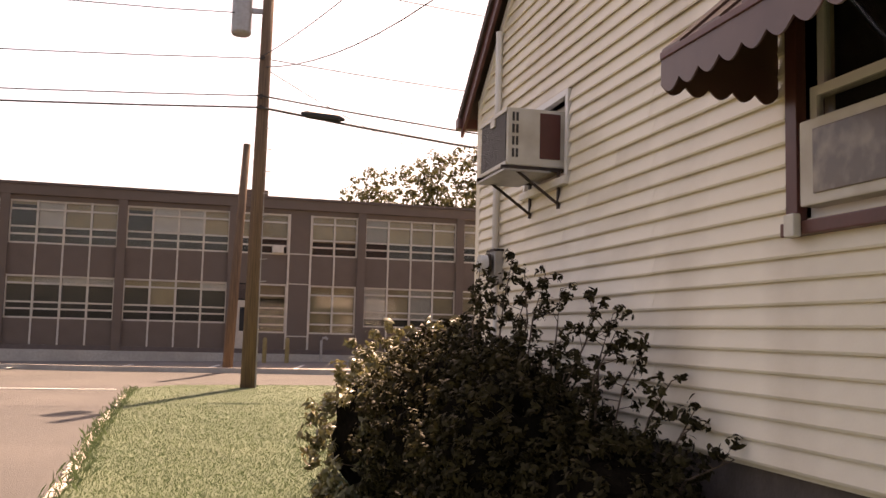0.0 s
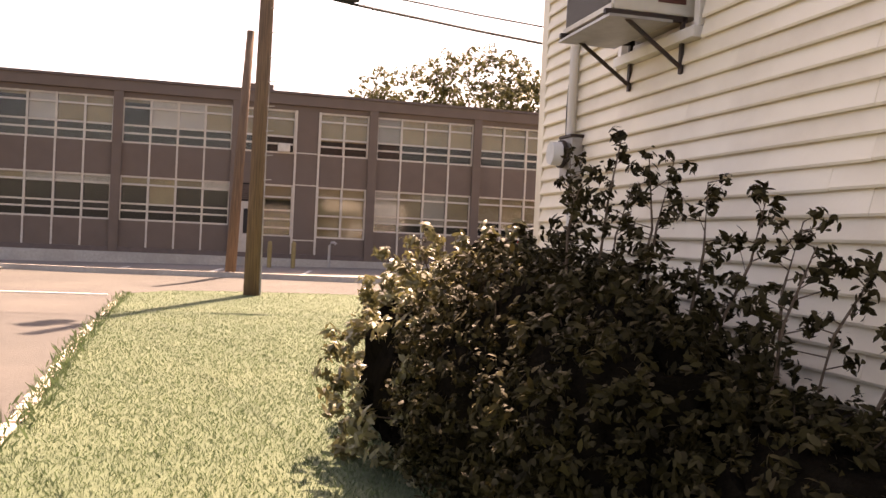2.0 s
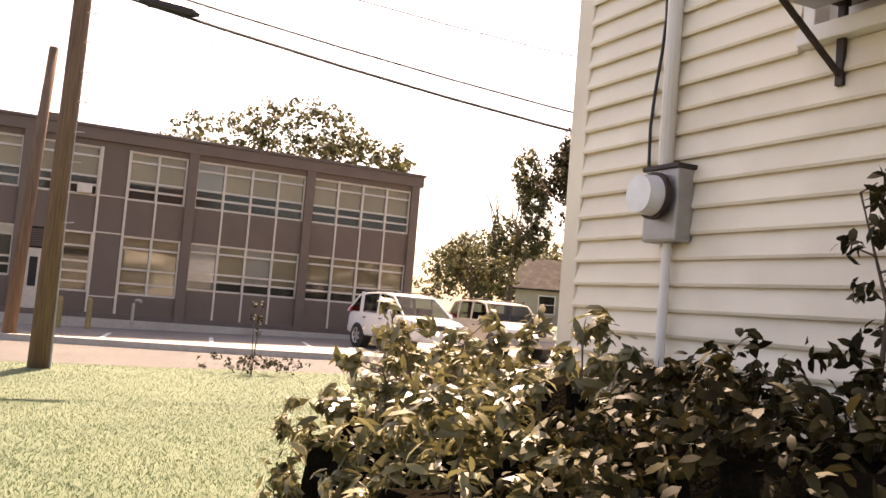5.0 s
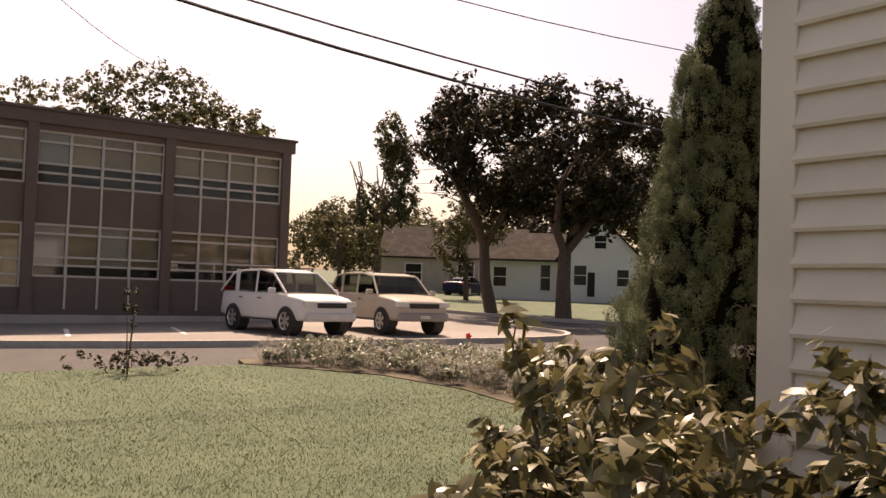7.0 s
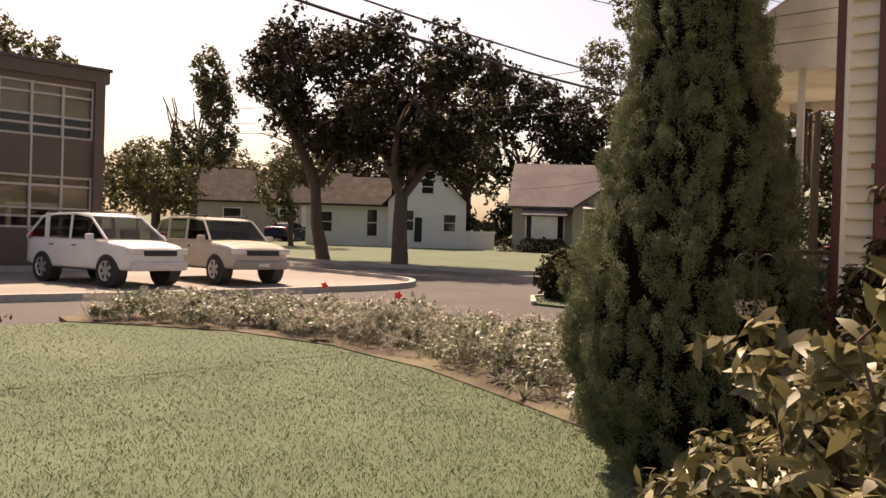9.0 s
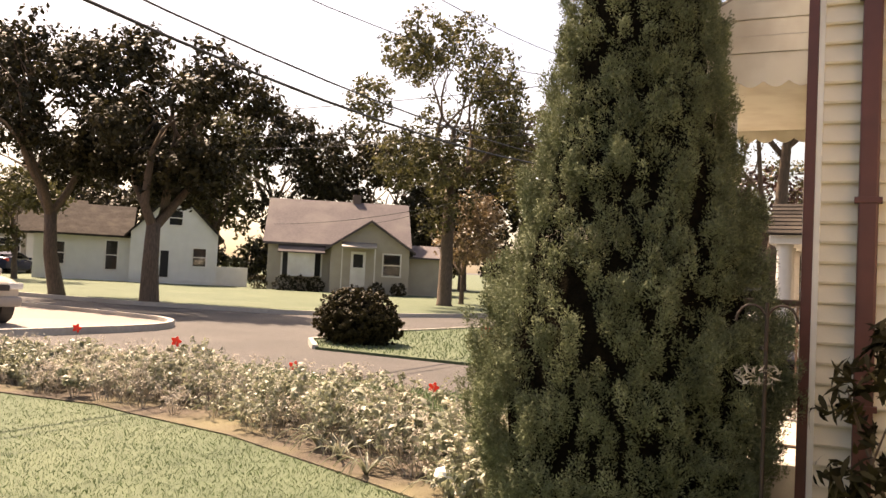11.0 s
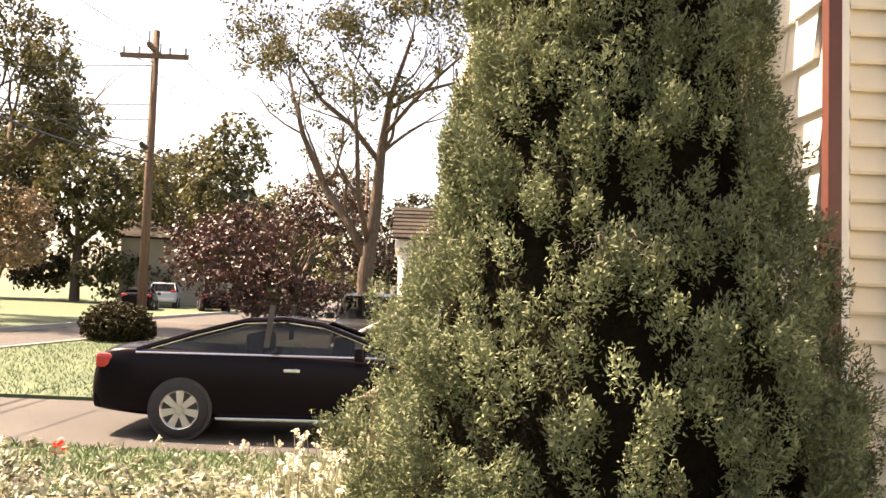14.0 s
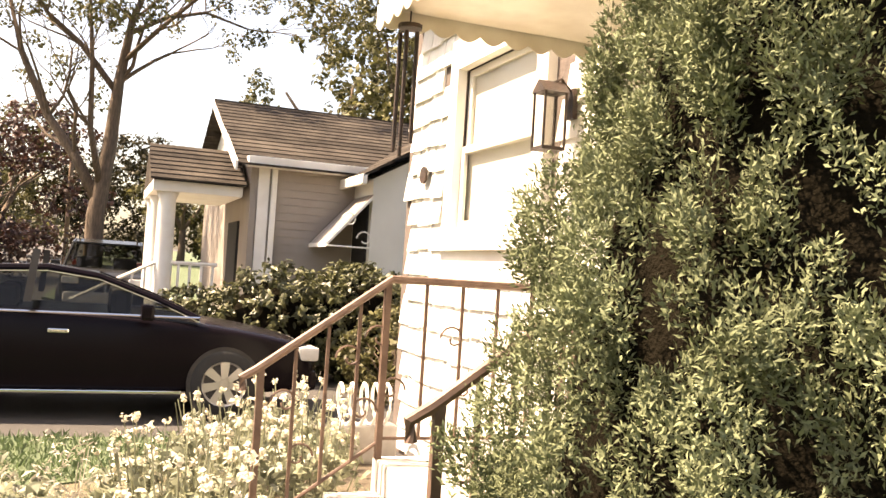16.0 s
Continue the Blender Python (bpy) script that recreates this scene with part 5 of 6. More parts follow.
def porch_awning():
    """White metal awning over the porch, with ribbed pans, cheeks, scallops and iron posts."""
    x0, x1, y1, zo, zt = 4.95, 6.85, 16.6, 2.82, 3.5
    t = thing("porch_awning", "cream metal porch awning with scalloped trim", "awning", x0, C2Y, zo)
    AWN = mat("cream_awning", (0.72, 0.68, 0.58), (0.66, 0.61, 0.52), 4, 0.45, stain=(0.5, 0.43, 0.34), stain_scale=2)
    d = y1 - C2Y
    n = 14
    for i in range(n):
        a, b = (x1 - x0) * i / n, (x1 - x0) * (i + 1) / n
        lift = 0.015 if i % 2 else 0.0
        part("pan", prism([(0.03, zt - zo + lift), (0.03, zt - zo + lift + 0.01), (d, lift + 0.01), (d, lift)], b - a + 0.003, "x", a), AWN, t)
        out = [(a, 0.0)] + [(a + (b - a) * k / 8, -0.1 - 0.035 * math.sin(math.pi * k / 8)) for k in range(9)] + [(b, 0.0)]
        part("scallop", prism(out, 0.006, "y", d), AWN, t)
    for x in (0.0, x1 - x0):
        rows = 7
        for r in range(rows):
            z0, z1 = (zt - zo) * r / rows, (zt - zo) * (r + 1) / rows
            ya, yb = d * (1 - z0 / (zt - zo)), d * (1 - z1 / (zt - zo))
            part("cheek_strip", prism([(0.03, z0), (ya, z0), (max(yb, 0.04), z1 - 0.004), (0.03, z1 - 0.004)], 0.012 + 0.016 * (r % 2), "x", x - 0.008 * (r % 2)), AWN, t)
        out = [(0.03, 0.0)]
        for k in range(9):
            out += [(0.03 + (d - 0.03) * (k + s / 6) / 9, -0.07 - 0.035 * math.sin(math.pi * s / 6)) for s in range(0 if k == 0 else 1, 7)]
        out.append((d, 0.0))
        part("side_scallop", prism(out, 0.006, "x", x - 0.004), AWN, t)
    part("soffit", B(0.02, x1 - x0 - 0.02, 0.03, d, -0.012, -0.004), AWN, t)
    part("post", B(0.09, 0.13, 0.45, 0.49, -2.22, -0.012), WHITE, t, "white awning post")


porch_awning()
fw = thing("window_3", "white framed double-hung front window, lit by the sun", "window", (FW[0] + FW[1]) / 2, C2Y, FW[2], kind="structure")
hw, hh = (FW[1] - FW[0]) / 2, FW[3] - FW[2]
for a, b, c, d in ((-hw - 0.12, -hw + 0.03, -0.05, hh + 0.1), (hw - 0.03, hw + 0.12, -0.05, hh + 0.1), (-hw + 0.03, hw - 0.03, hh - 0.04, hh + 0.1), (-hw + 0.03, hw - 0.03, -0.05, 0.06)):
    part("casing", B(a, b, -0.03, 0.045, c, d, bevel=0.006), WHITE, fw)
part("window_sill", B(-hw - 0.15, hw + 0.15, -0.03, 0.08, -0.1, -0.05, bevel=0.006), WHITE, fw)
part("apron", B(-hw - 0.15, hw + 0.15, -0.018, 0.03, -0.32, -0.1, bevel=0.006), WHITE, fw)
part("head_board", B(-hw - 0.15, hw + 0.15, -0.018, 0.03, hh + 0.1, hh + 0.22, bevel=0.006), WHITE, fw)
for nm, a, b, y in (("upper_sash", hh / 2 - 0.02, hh - 0.04, -0.05), ("lower_sash", 0.06, hh / 2 + 0.03, -0.02)):
    bm = bmesh.new()
    for q in ((-hw + 0.03, -hw + 0.09, a, b), (hw - 0.09, hw - 0.03, a, b), (-hw + 0.09, hw - 0.09, a, a + 0.06), (-hw + 0.09, hw - 0.09, b - 0.05, b)):
        box(bm, q[0], q[1], y - 0.03, y, q[2], q[3])
    s = part(nm, bm, WHITE, fw)
    part("pane", B(-hw + 0.09, hw - 0.09, y - 0.018, y - 0.012, a + 0.06, b - 0.05), GLASS, s).visible_shadow = False
part("curtain", B(-hw + 0.03, hw - 0.03, -0.088, -0.082, 0.06, hh - 0.04), WHITE, fw, "pale drawn curtain")
tagged(part("round_plaque", prism([(0.07 * math.cos(k * math.tau / 20), 0.07 * math.sin(k * math.tau / 20)) for k in range(20)], 0.02, "y", 0.0), BLACKIRON), "small round dark plaque on the shingles", "plaque").matrix_basis = pose(9.45, C2Y + 0.03, 2.33)


fdoor = thing("door_1", "white panelled front door under the awning", "door", 5.85, C2Y, 0.62, kind="structure")
part("door_leaf", B(-0.45, 0.45, 0.03, 0.06, 0, 2.05, bevel=0.006), WHITE, fdoor)
for a, b in ((-0.56, -0.45), (0.45, 0.56)):
    part("door_casing", B(a, b, 0.0, 0.1, 0, 2.16, bevel=0.006), WHITE, fdoor)
part("door_head", B(-0.45, 0.45, 0.0, 0.1, 2.06, 2.16, bevel=0.006), WHITE, fdoor)
for z in (0.2, 1.1):
    part("door_panel", B(-0.3, 0.3, 0.055, 0.07, z, z + 0.75, bevel=0.006), WHITE, fdoor)
part("door_handle", tube([(0.37, 0.06, 1.0), (0.37, 0.12, 1.0)], 0.025, 8), CHROME, fdoor)


def wall_lantern(x, z):
    t = thing("wall_lantern", "black iron lantern on the front wall", "lantern", x, C2Y + 0.03, z)
    part("backplate", B(-0.04, 0.04, -0.02, 0.01, -0.05, 0.12), BLACKIRON, t)
    part("arm", tube([(0, 0, 0.1), (0, 0.07, 0.17), (0, 0.13, 0.13)], 0.01, 6), BLACKIRON, t)
    part("roof", prism([(-0.08, 0.08), (0.08, 0.08), (0.0, 0.15)], 0.16, "y", 0.05), BLACKIRON, t)
    for a in (-0.065, 0.065):
        for b in (0.065, 0.195):
            part("bar", B(a - 0.006, a + 0.006, b - 0.006, b + 0.006, -0.22, 0.08), BLACKIRON, t)
    part("base", B(-0.07, 0.07, 0.06, 0.2, -0.24, -0.22), BLACKIRON, t)
    part("glass", B(-0.06, 0.06, 0.07, 0.19, -0.21, 0.07), GLASS, t)


wall_lantern(7.1, 2.5)
chimes = thing("wind_chimes", "dark metal wind chimes hanging from the awning", "wind chimes", 6.8, 16.45, 2.1)
part("disc", tube([(0, 0, 0.62), (0, 0, 0.64)], 0.06, 12), BLACKIRON, chimes)
part("cord", tube([(0, 0, 0.64), (0, 0, 0.8)], 0.004, 5), CABLE, chimes)
for k in range(5):
    a = k * math.tau / 5
    part("chime", tube([(0.045 * math.cos(a), 0.045 * math.sin(a), 0.02 * k), (0.045 * math.cos(a), 0.045 * math.sin(a), 0.6)], 0.011, 8), BLACKIRON, chimes)
hose = thing("garden_hose", "coiled pale hose and pot beside the porch wall", "hose", 9.45, 15.75, 0.05)
part("reel", tube([(0.16 * math.cos(k * 0.4), 0.006 * k - 0.2, 0.45 + 0.16 * math.sin(k * 0.4)) for k in range(70)], 0.014, 6), WHITE, hose)
part("stand", B(-0.1, 0.1, -0.25, 0.25, 0.0, 0.3, bevel=0.02), METAL, hose)
hook = thing("shepherds_hook", "thin black double garden hook with dried straw", "garden hook", 3.5, 15.43, 0.0)
part("rod", tube([(0, 0, 0), (0, 0, 1.5)], 0.008, 6), BLACKIRON, hook)
for s in (-1, 1):
    part("crook", tube([(0, 0, 1.35)] + [(0, s * (0.06 - 0.06 * math.cos(k * 0.45)), 1.42 + 0.07 * math.sin(k * 0.45)) for k in range(8)], 0.006, 6), BLACKIRON, hook)
g = np.random.default_rng(3)
ang = g.uniform(0, math.tau, 260)[:70]
part("wreath", leaf_mesh("wreath", np.column_stack([g.normal(0, 0.012, 70), 0.03 + 0.07 * np.cos(ang), 1.2 + 0.025 * np.sin(ang)]) + g.normal(0, 0.012, (70, 3)), g.normal(0, 1, (70, 3)), 0.045, LEAF_STRAW, 4, aspect=0.2), LEAF_STRAW, hook, "scraps of dried straw")


def marker(x, y, h):
    t = thing("garden_marker", "small red flower-shaped marker on a thin stake", "garden marker", x, y, gz(x, y) + 0.03, group="garden markers")
    part("stake", tube([(0, 0, -0.05), (0, 0, h)], 0.004, 5), LEAF_STRAW, t)
    REDP = bpy.data.materials.get("red_plastic") or mat("red_plastic", (0.75, 0.1, 0.07), (0.6, 0.07, 0.05), 8, 0.5, translucent=0.4)
    pet = [((0.055 + 0.014 * math.cos(5 * k * math.tau / 40)) * math.cos(k * math.tau / 40), (0.055 + 0.014 * math.cos(5 * k * math.tau / 40)) * math.sin(k * math.tau / 40)) for k in range(40)]
    o = part("petal_disc", prism(pet, 0.008, "y", 0.0), REDP, t)
    o.matrix_basis = pose(0, 0, h, 10, 0, -60)


for x, y, h in ((9.0, 25.4, 0.55), (8.0, 20.9, 0.5), (8.3, 22.9, 0.6), (8.9, 19.6, 0.32)):
    marker(x, y, h)
lamp = thing("garden_light", "small white mushroom-shaped solar garden light", "garden light", 5.15, 17.6, -0.08)
part("stake", tube([(0, 0, -0.05), (0, 0, 0.3)], 0.012, 8), METAL, lamp)
part("cap", tube([(0, 0, 0.3), (0, 0, 0.32), (0, 0, 0.36), (0, 0, 0.38)], [0.05, 0.1, 0.085, 0.03], 16), WHITE, lamp, "white plastic cap")

# ---- utility poles and cables ----
def sag(a, b, drop, n=14):
    return [tuple(Vector(a).lerp(Vector(b), k / n) - Vector((0, 0, drop * 4 * (k / n) * (1 - k / n)))) for k in range(n + 1)]


def wire(a, b, drop, r=0.012, label="thin black overhead utility wire"):
    tagged(part("overhead_wire", tube(sag(a, b, drop), r, 5), CABLE), label, "wire", group="overhead wires")


P1, P2, PW = (-0.57, 26.0), (31.0, 25.2), (-34.0, 27.5)


def utility_pole(x, y, h, r, label, lean=0.0):
    t = thing("utility_pole", label, "utility pole", x, y, gz(x, y))
    part("shaft", tube([(0, 0, -0.3), (lean * 0.5, 0, h * 0.5), (lean, 0, h)], [r, r * 0.86, r * 0.7], 14), POLE, t, smooth=True)
    return t


pole = utility_pole(*P1, 10.5, 0.17, "tall weathered wooden utility pole at the lawn edge", 0.1)
part("conduit", tube([(0.17, -0.06, 0), (0.15, -0.06, 5.5)], 0.025, 6), METAL, pole, "grey cable guard")
for k in range(8):
    part("step_bolt", tube([(0.1, -0.1, 2.4 + 0.5 * k), (0.3, -0.1, 2.42 + 0.5 * k)], 0.01, 5), METAL, pole)
tr = part("transformer", tube([(-0.5, 0, 8.05), (-0.5, 0, 8.1), (-0.5, 0, 8.95), (-0.5, 0, 9.0)], [0.2, 0.23, 0.23, 0.18], 18), METAL, pole, "grey transformer can")
part("hanger", B(-0.32, 0.0, -0.04, 0.04, 8.6, 8.7), METAL, pole)
for z in (7.5, 6.35, 6.6):
    part("insulator", tube([(0.0, -0.2, z), (0.0, -0.26, z)], 0.05, 8), BLACKIRON, pole)
far_pole = utility_pole(-0.9, 33.4, 6.95, 0.16, "dark leaning wooden pole at the lot kerb", 0.29)
pole2 = utility_pole(*P2, 10.0, 0.16, "tall wooden utility pole with a crossarm", 0.1)
part("crossarm", B(-0.06, 0.06, -1.1, 1.1, 9.05, 9.2), POLE, pole2)
part("crossarm", B(-0.75, 0.75, -0.06, 0.06, 9.25, 9.38), POLE, pole2)
for y in (-1.0, -0.5, 0.5, 1.0):
    part("insulator", tube([(0, y, 9.2), (0, y, 9.42)], 0.04, 8), METAL, pole2)
for x in (-0.68, 0.68):
    part("insulator", tube([(x, 0, 9.38), (x, 0, 9.75)], 0.03, 8), METAL, pole2)
part("splice", tube([(-0.45, 0, 6.0), (-0.95, 0, 6.05)], 0.08, 8), CABLE, pole2)
for dz, r, dr in ((6.35, 0.03, 0.95), (6.62, 0.02, 0.8)):
    wire((P1[0], P1[1] - 0.2, dz), (P2[0] - 0.1, P2[1], dz - 0.35), dr, r, "thick black overhead communication cable")
    wire((PW[0], PW[1], dz + 0.1), (P1[0], P1[1] - 0.2, dz), 0.5, r * 0.7, "thick black overhead communication cable")
    wire((P2[0], P2[1], dz), (68, 20, dz + 0.3), 0.6, r * 0.8)
tagged(part("cable_splice", tube([(0.35, 25.8, 6.3), (0.5, 25.8, 6.28), (1.2, 25.78, 6.24), (1.35, 25.78, 6.22)], [0.03, 0.09, 0.09, 0.03], 10), CABLE), "black splice case on the overhead cable", "splice case")
wire((P1[0], P1[1], 7.55), (PW[0], PW[1], 7.9), 0.6)
wire((P1[0], P1[1], 7.55), (P2[0], P2[1], 9.3), 1.2)
wire((P1[0], P1[1], 9.6), (P2[0], P2[1], 9.9), 1.0)
wire((P1[0], P1[1], 8.6), (-30, 20, 10.2), 1.4)
wire((P1[0], P1[1], 7.6), (WX + 2, 9.0, 7.6), 0.5, 0.01)
wire((P1[0] + 0.05, P1[1], 7.35), (3.6, 14.2, 7.9), 0.9, 0.012)
wire((P1[0] + 0.1, P1[1], 7.3), (17, 60, 13), 1.2, 0.01)
for y, z in ((-1.0, 9.4), (0.5, 9.4), (1.0, 9.4)):
    wire((P2[0], P2[1] + y, z), (P2[0] + 34, P2[1] + y - 5, z + 0.4), 0.7, 0.012)
for a, b in (((P2[0], P2[1], 7.4), (30, 62, 7.6)), ((P2[0], P2[1], 7.9), (30, 62, 8.2)), ((P2[0], P2[1], 5.9), (41, 46, 4.6)), ((P2[0], P2[1], 6.9), (48, 44, 5.2)), ((P2[0], P2[1], 9.2), (30, 62, 9.0))):
    wire(a, b, 0.5, 0.016)
pole3 = utility_pole(66, 19.5, 10.5, 0.16, "distant wooden utility pole with crossarm")
part("crossarm", B(-0.06, 0.06, -1.2, 1.2, 9.6, 9.75), POLE, pole3)

# ---- vehicles ----
TYRE = mat("tyre", (0.02, 0.02, 0.02), (0.03, 0.028, 0.026), 20, 0.85, bump=0.2)
ALLOY = mat("alloy", (0.62, 0.6, 0.57), (0.55, 0.53, 0.5), 6, 0.3, metal=0.7)
CARGLASS = glass_mat("car_glass", (0.35, 0.36, 0.34))
CARDARK = mat("car_interior", (0.03, 0.027, 0.025), (0.05, 0.045, 0.04), 5, 0.8)
REDLAMP = mat("tail_lamp", (0.55, 0.05, 0.04), (0.45, 0.04, 0.03), 6, 0.2)
CLEARLAMP = mat("head_lamp", (0.75, 0.74, 0.7), (0.6, 0.59, 0.56), 8, 0.1)


def paint(name, c, rough=0.25):
    m = mat(name, c, tuple(v * 0.92 for v in c), 2, rough, spec=0.08)
    p = m.node_tree.nodes["Principled BSDF"]
    p.inputs["Coat Weight"].default_value, p.inputs["Coat Roughness"].default_value = 0.04, 0.05
    return m


def wheel(parent, x, y, r, w, spokes, flip):
    """Tyre with a rounded section, dished rim and tapered spokes; its axis runs along y."""
    bm = bmesh.new()
    prof = [(r * 0.66, -w / 2), (r * 0.92, -w / 2), (r, -w * 0.3), (r, w * 0.3), (r * 0.92, w / 2), (r * 0.66, w / 2)]
    n = 32
    rings = [[bm.verts.new((a * math.cos(k * math.tau / n), b, a * math.sin(k * math.tau / n))) for a, b in prof] for k in range(n)]
    for k in range(n):
        p, q = rings[k], rings[(k + 1) % n]
        for i in range(len(prof) - 1):
            bm.faces.new((p[i], p[i + 1], q[i + 1], q[i]))
    bmesh.ops.recalc_face_normals(bm, faces=bm.faces)
    wh = part("wheel", bm, TYRE, parent, "black rubber tyre", smooth=True)
    wh.matrix_basis = pose(x, y, r)
    s = -1 if flip else 1
    bm = bmesh.new()
    prof = [(r * 0.68, 0.5), (r * 0.66, 0.46), (r * 0.6, 0.4), (r * 0.58, -0.4)]
    rings = [[bm.verts.new((a * math.cos(k * math.tau / n), s * b * w, a * math.sin(k * math.tau / n))) for a, b in prof] for k in range(n)]
    for k in range(n):
        p, q = rings[k], rings[(k + 1) % n]
        for i in range(len(prof) - 1):
            bm.faces.new((p[i], p[i + 1], q[i + 1], q[i]))
    part("rim", bm, ALLOY, wh, "bright alloy rim", smooth=True)
    part("brake_disc", tube([(0, s * 0.05 * w, 0), (0, s * 0.12 * w, 0)], r * 0.55, 24), CARDARK, wh)
    for k in range(spokes):
        a = k * math.tau / spokes
        o = part("spoke", prism([(-0.028, r * 0.1), (0.028, r * 0.1), (0.045, r * 0.63), (-0.045, r * 0.63)], 0.03, "y", s * 0.36 * w - 0.015), ALLOY, wh)
        o.matrix_basis = pose(0, 0, 0, 0, math.degrees(a), 0)
    part("hub_cap", tube([(0, s * 0.3 * w, 0), (0, s * 0.45 * w, 0)], [r * 0.17, r * 0.13], 14), ALLOY, wh)


def loft(sections, cap=True):
    """Joins closed rings of points, given front to back, into one skin."""
    bm = bmesh.new()
    rings = [[bm.verts.new(p) for p in s] for s in sections]
    n = len(rings[0])
    for a, b in zip(rings, rings[1:]):
        for k in range(n):
            bm.faces.new((a[k], a[(k + 1) % n], b[(k + 1) % n], b[k]))
    if cap:
        bm.faces.new(rings[0][::-1])
        bm.faces.new(rings[-1])
    bmesh.ops.recalc_face_normals(bm, faces=bm.faces)
    return bm


def ring(x, w, z0, z1, belly=0.05, tuck=0.06, shoulder=0.12):
    """A car-body section across the car at x, half width w."""
    zm = z0 + (z1 - z0) * 0.55
    half = [(w - tuck * 1.4, z0), (w - tuck * 0.4, z0 + 0.05), (w, z0 + (zm - z0) * 0.7), (w + 0.005, zm), (w - 0.015, z1 - shoulder * 0.55), (w - tuck, z1 - 0.025), (w - tuck * 2.2, z1), (w * 0.4, z1 + 0.02)]
    return [(x, y, z) for y, z in half] + [(x, -y, z) for y, z in half[::-1]]


def vehicle(name, label, category, x, y, rz, spec):
    """A car pointing along its own +x, standing on its wheels at z = 0."""
    t = thing(name, label, category, x, y, gz(x, y) + spec["lift"], rz)
    P, w = spec["paint"], spec["w"] / 2
    body = loft([ring(a, w * k, z0, z1) for a, k, z0, z1 in spec["body"]])
    bd = part("body", body, P, t, smooth=True)
    for p in bd.data.polygons:
        p.use_smooth = True
    md = bd.modifiers.new("smooth", "SUBSURF")
    md.levels = md.render_levels = 2
    # solid dark discs on the flanks paint the shade of wheel wells
    R = spec["r"]
    for xx in spec["axles"]:
        for s in (-1, 1):
            part("wheel_arch", tube([(xx, s * (w - 0.3), R), (xx, s * (w + 0.006), R)], R * 1.08, 28), CARDARK, t, "dark disc as painted wheel-well shade")
            wheel(t, xx, s * (w - 0.07), R, 0.2, spec["spokes"], s < 0)
    # greenhouse: roof skin, pillars and glass between them
    G = spec["cabin"]
    zb = spec["belt"]
    wt, wb = w * spec["tumble"], w - 0.07
    out = [(a, b) for a, b in G]
    zt = max(b for a, b in G)

    def hw(z):
        return wb + (wt - wb) * min(1.0, max(0.0, (z - zb) / (zt - zb)))
    bm = bmesh.new()
    up = [v for v in out if v[1] > zb + 0.01]
    lf = [bm.verts.new((a, hw(b), b)) for a, b in out]
    rt = [bm.verts.new((a, -hw(b), b)) for a, b in out]
    for i in range(len(out) - 1):
        bm.faces.new((lf[i], lf[i + 1], rt[i + 1], rt[i]))
    bm.faces.new(lf[::-1])
    bm.faces.new(rt)
    bmesh.ops.recalc_face_normals(bm, faces=bm.faces)
    gh = part("greenhouse", bm, CARGLASS, t, "tinted car glass")
    # roof panel and pillars as solid strips proud of the glass
    for i in range(len(out) - 1):
        (a0, b0), (a1, b1) = out[i], out[i + 1]
        if i in spec["roof"]:
            h0, h1 = hw(b0) + 0.004, hw(b1) + 0.004
            bm = bmesh.new()
            q = [(a0, h0, b0), (a0, -h0, b0), (a1, -h1, b1), (a1, h1, b1)]
            vs = [bm.verts.new((p[0], p[1], p[2] + 0.004)) for p in q] + [bm.verts.new((p[0], p[1] * 0.9, p[2] + 0.03)) for p in q]
            bm.faces.new(vs[4:])
            bm.faces.new(vs[:4][::-1])
            for k in range(4):
                bm.faces.new((vs[k], vs[(k + 1) % 4], vs[4 + (k + 1) % 4], vs[4 + k]))
            bmesh.ops.recalc_face_normals(bm, faces=bm.faces)
            part("roof_panel", bm, P, t, smooth=False)
    for s in (-1, 1):
        for i in range(len(out) - 1):
            (a0, b0), (a1, b1) = out[i], out[i + 1]
            part("window_rail", tube([(a0, s * (hw(b0) + 0.004), b0), (a1, s * (hw(b1) + 0.004), b1)], 0.032, 6), P, t)
        for a0, a1, wd in spec["pillars"]:
            zt0 = zt - 0.03
            part("pillar", prism([(a0 - wd, zb - 0.02), (a0 + wd, zb - 0.02), (a1 + wd, zt0), (a1 - wd, zt0)], 0.012, "y", 0), P if spec.get("body_pillars") else CARDARK, t).matrix_basis = Matrix(((1, 0, 0, 0), (0, 1, s * (wt - wb) / (zt - zb), s * (wb + 0.004) - s * (wt - wb) / (zt - zb) * zb), (0, 0, 1, 0), (0, 0, 0, 1)))
        part("belt_trim", tube([(G[0][0], s * (wb + 0.028), zb + 0.012), (G[-1][0], s * (wb + 0.028), zb + 0.012)], 0.012, 6), CHROME, t, "chrome belt moulding")
        if spec.get("chrome_top"):
            part("window_trim", tube([(a, s * (hw(b) + 0.034), b - 0.03) for a, b in out[:]], 0.009, 5), CHROME, t, "chrome window moulding")
        m = spec["mirror"]
        part("wing_mirror", B(m - 0.05, m + 0.07, s * (w + 0.02), s * (w + 0.2), zb - 0.02, zb + 0.13, bevel=0.03), P, t)
        for hx in spec["handles"]:
            part("door_handle", B(hx - 0.09, hx + 0.09, s * (w - 0.03), s * (w + 0.012), zb - 0.17, zb - 0.13, bevel=0.01), CHROME, t, "chrome door handle")
        part("sill_strip", B(spec["axles"][1] + R * 1.2, spec["axles"][0] - R * 1.2, s * (w - 0.05), s * (w + 0.004), spec["sill"], spec["sill"] + 0.03, bevel=0.008), CHROME if spec.get("chrome_sill") else CARDARK, t)
        fx, rx = spec["nose"], spec["tail"]
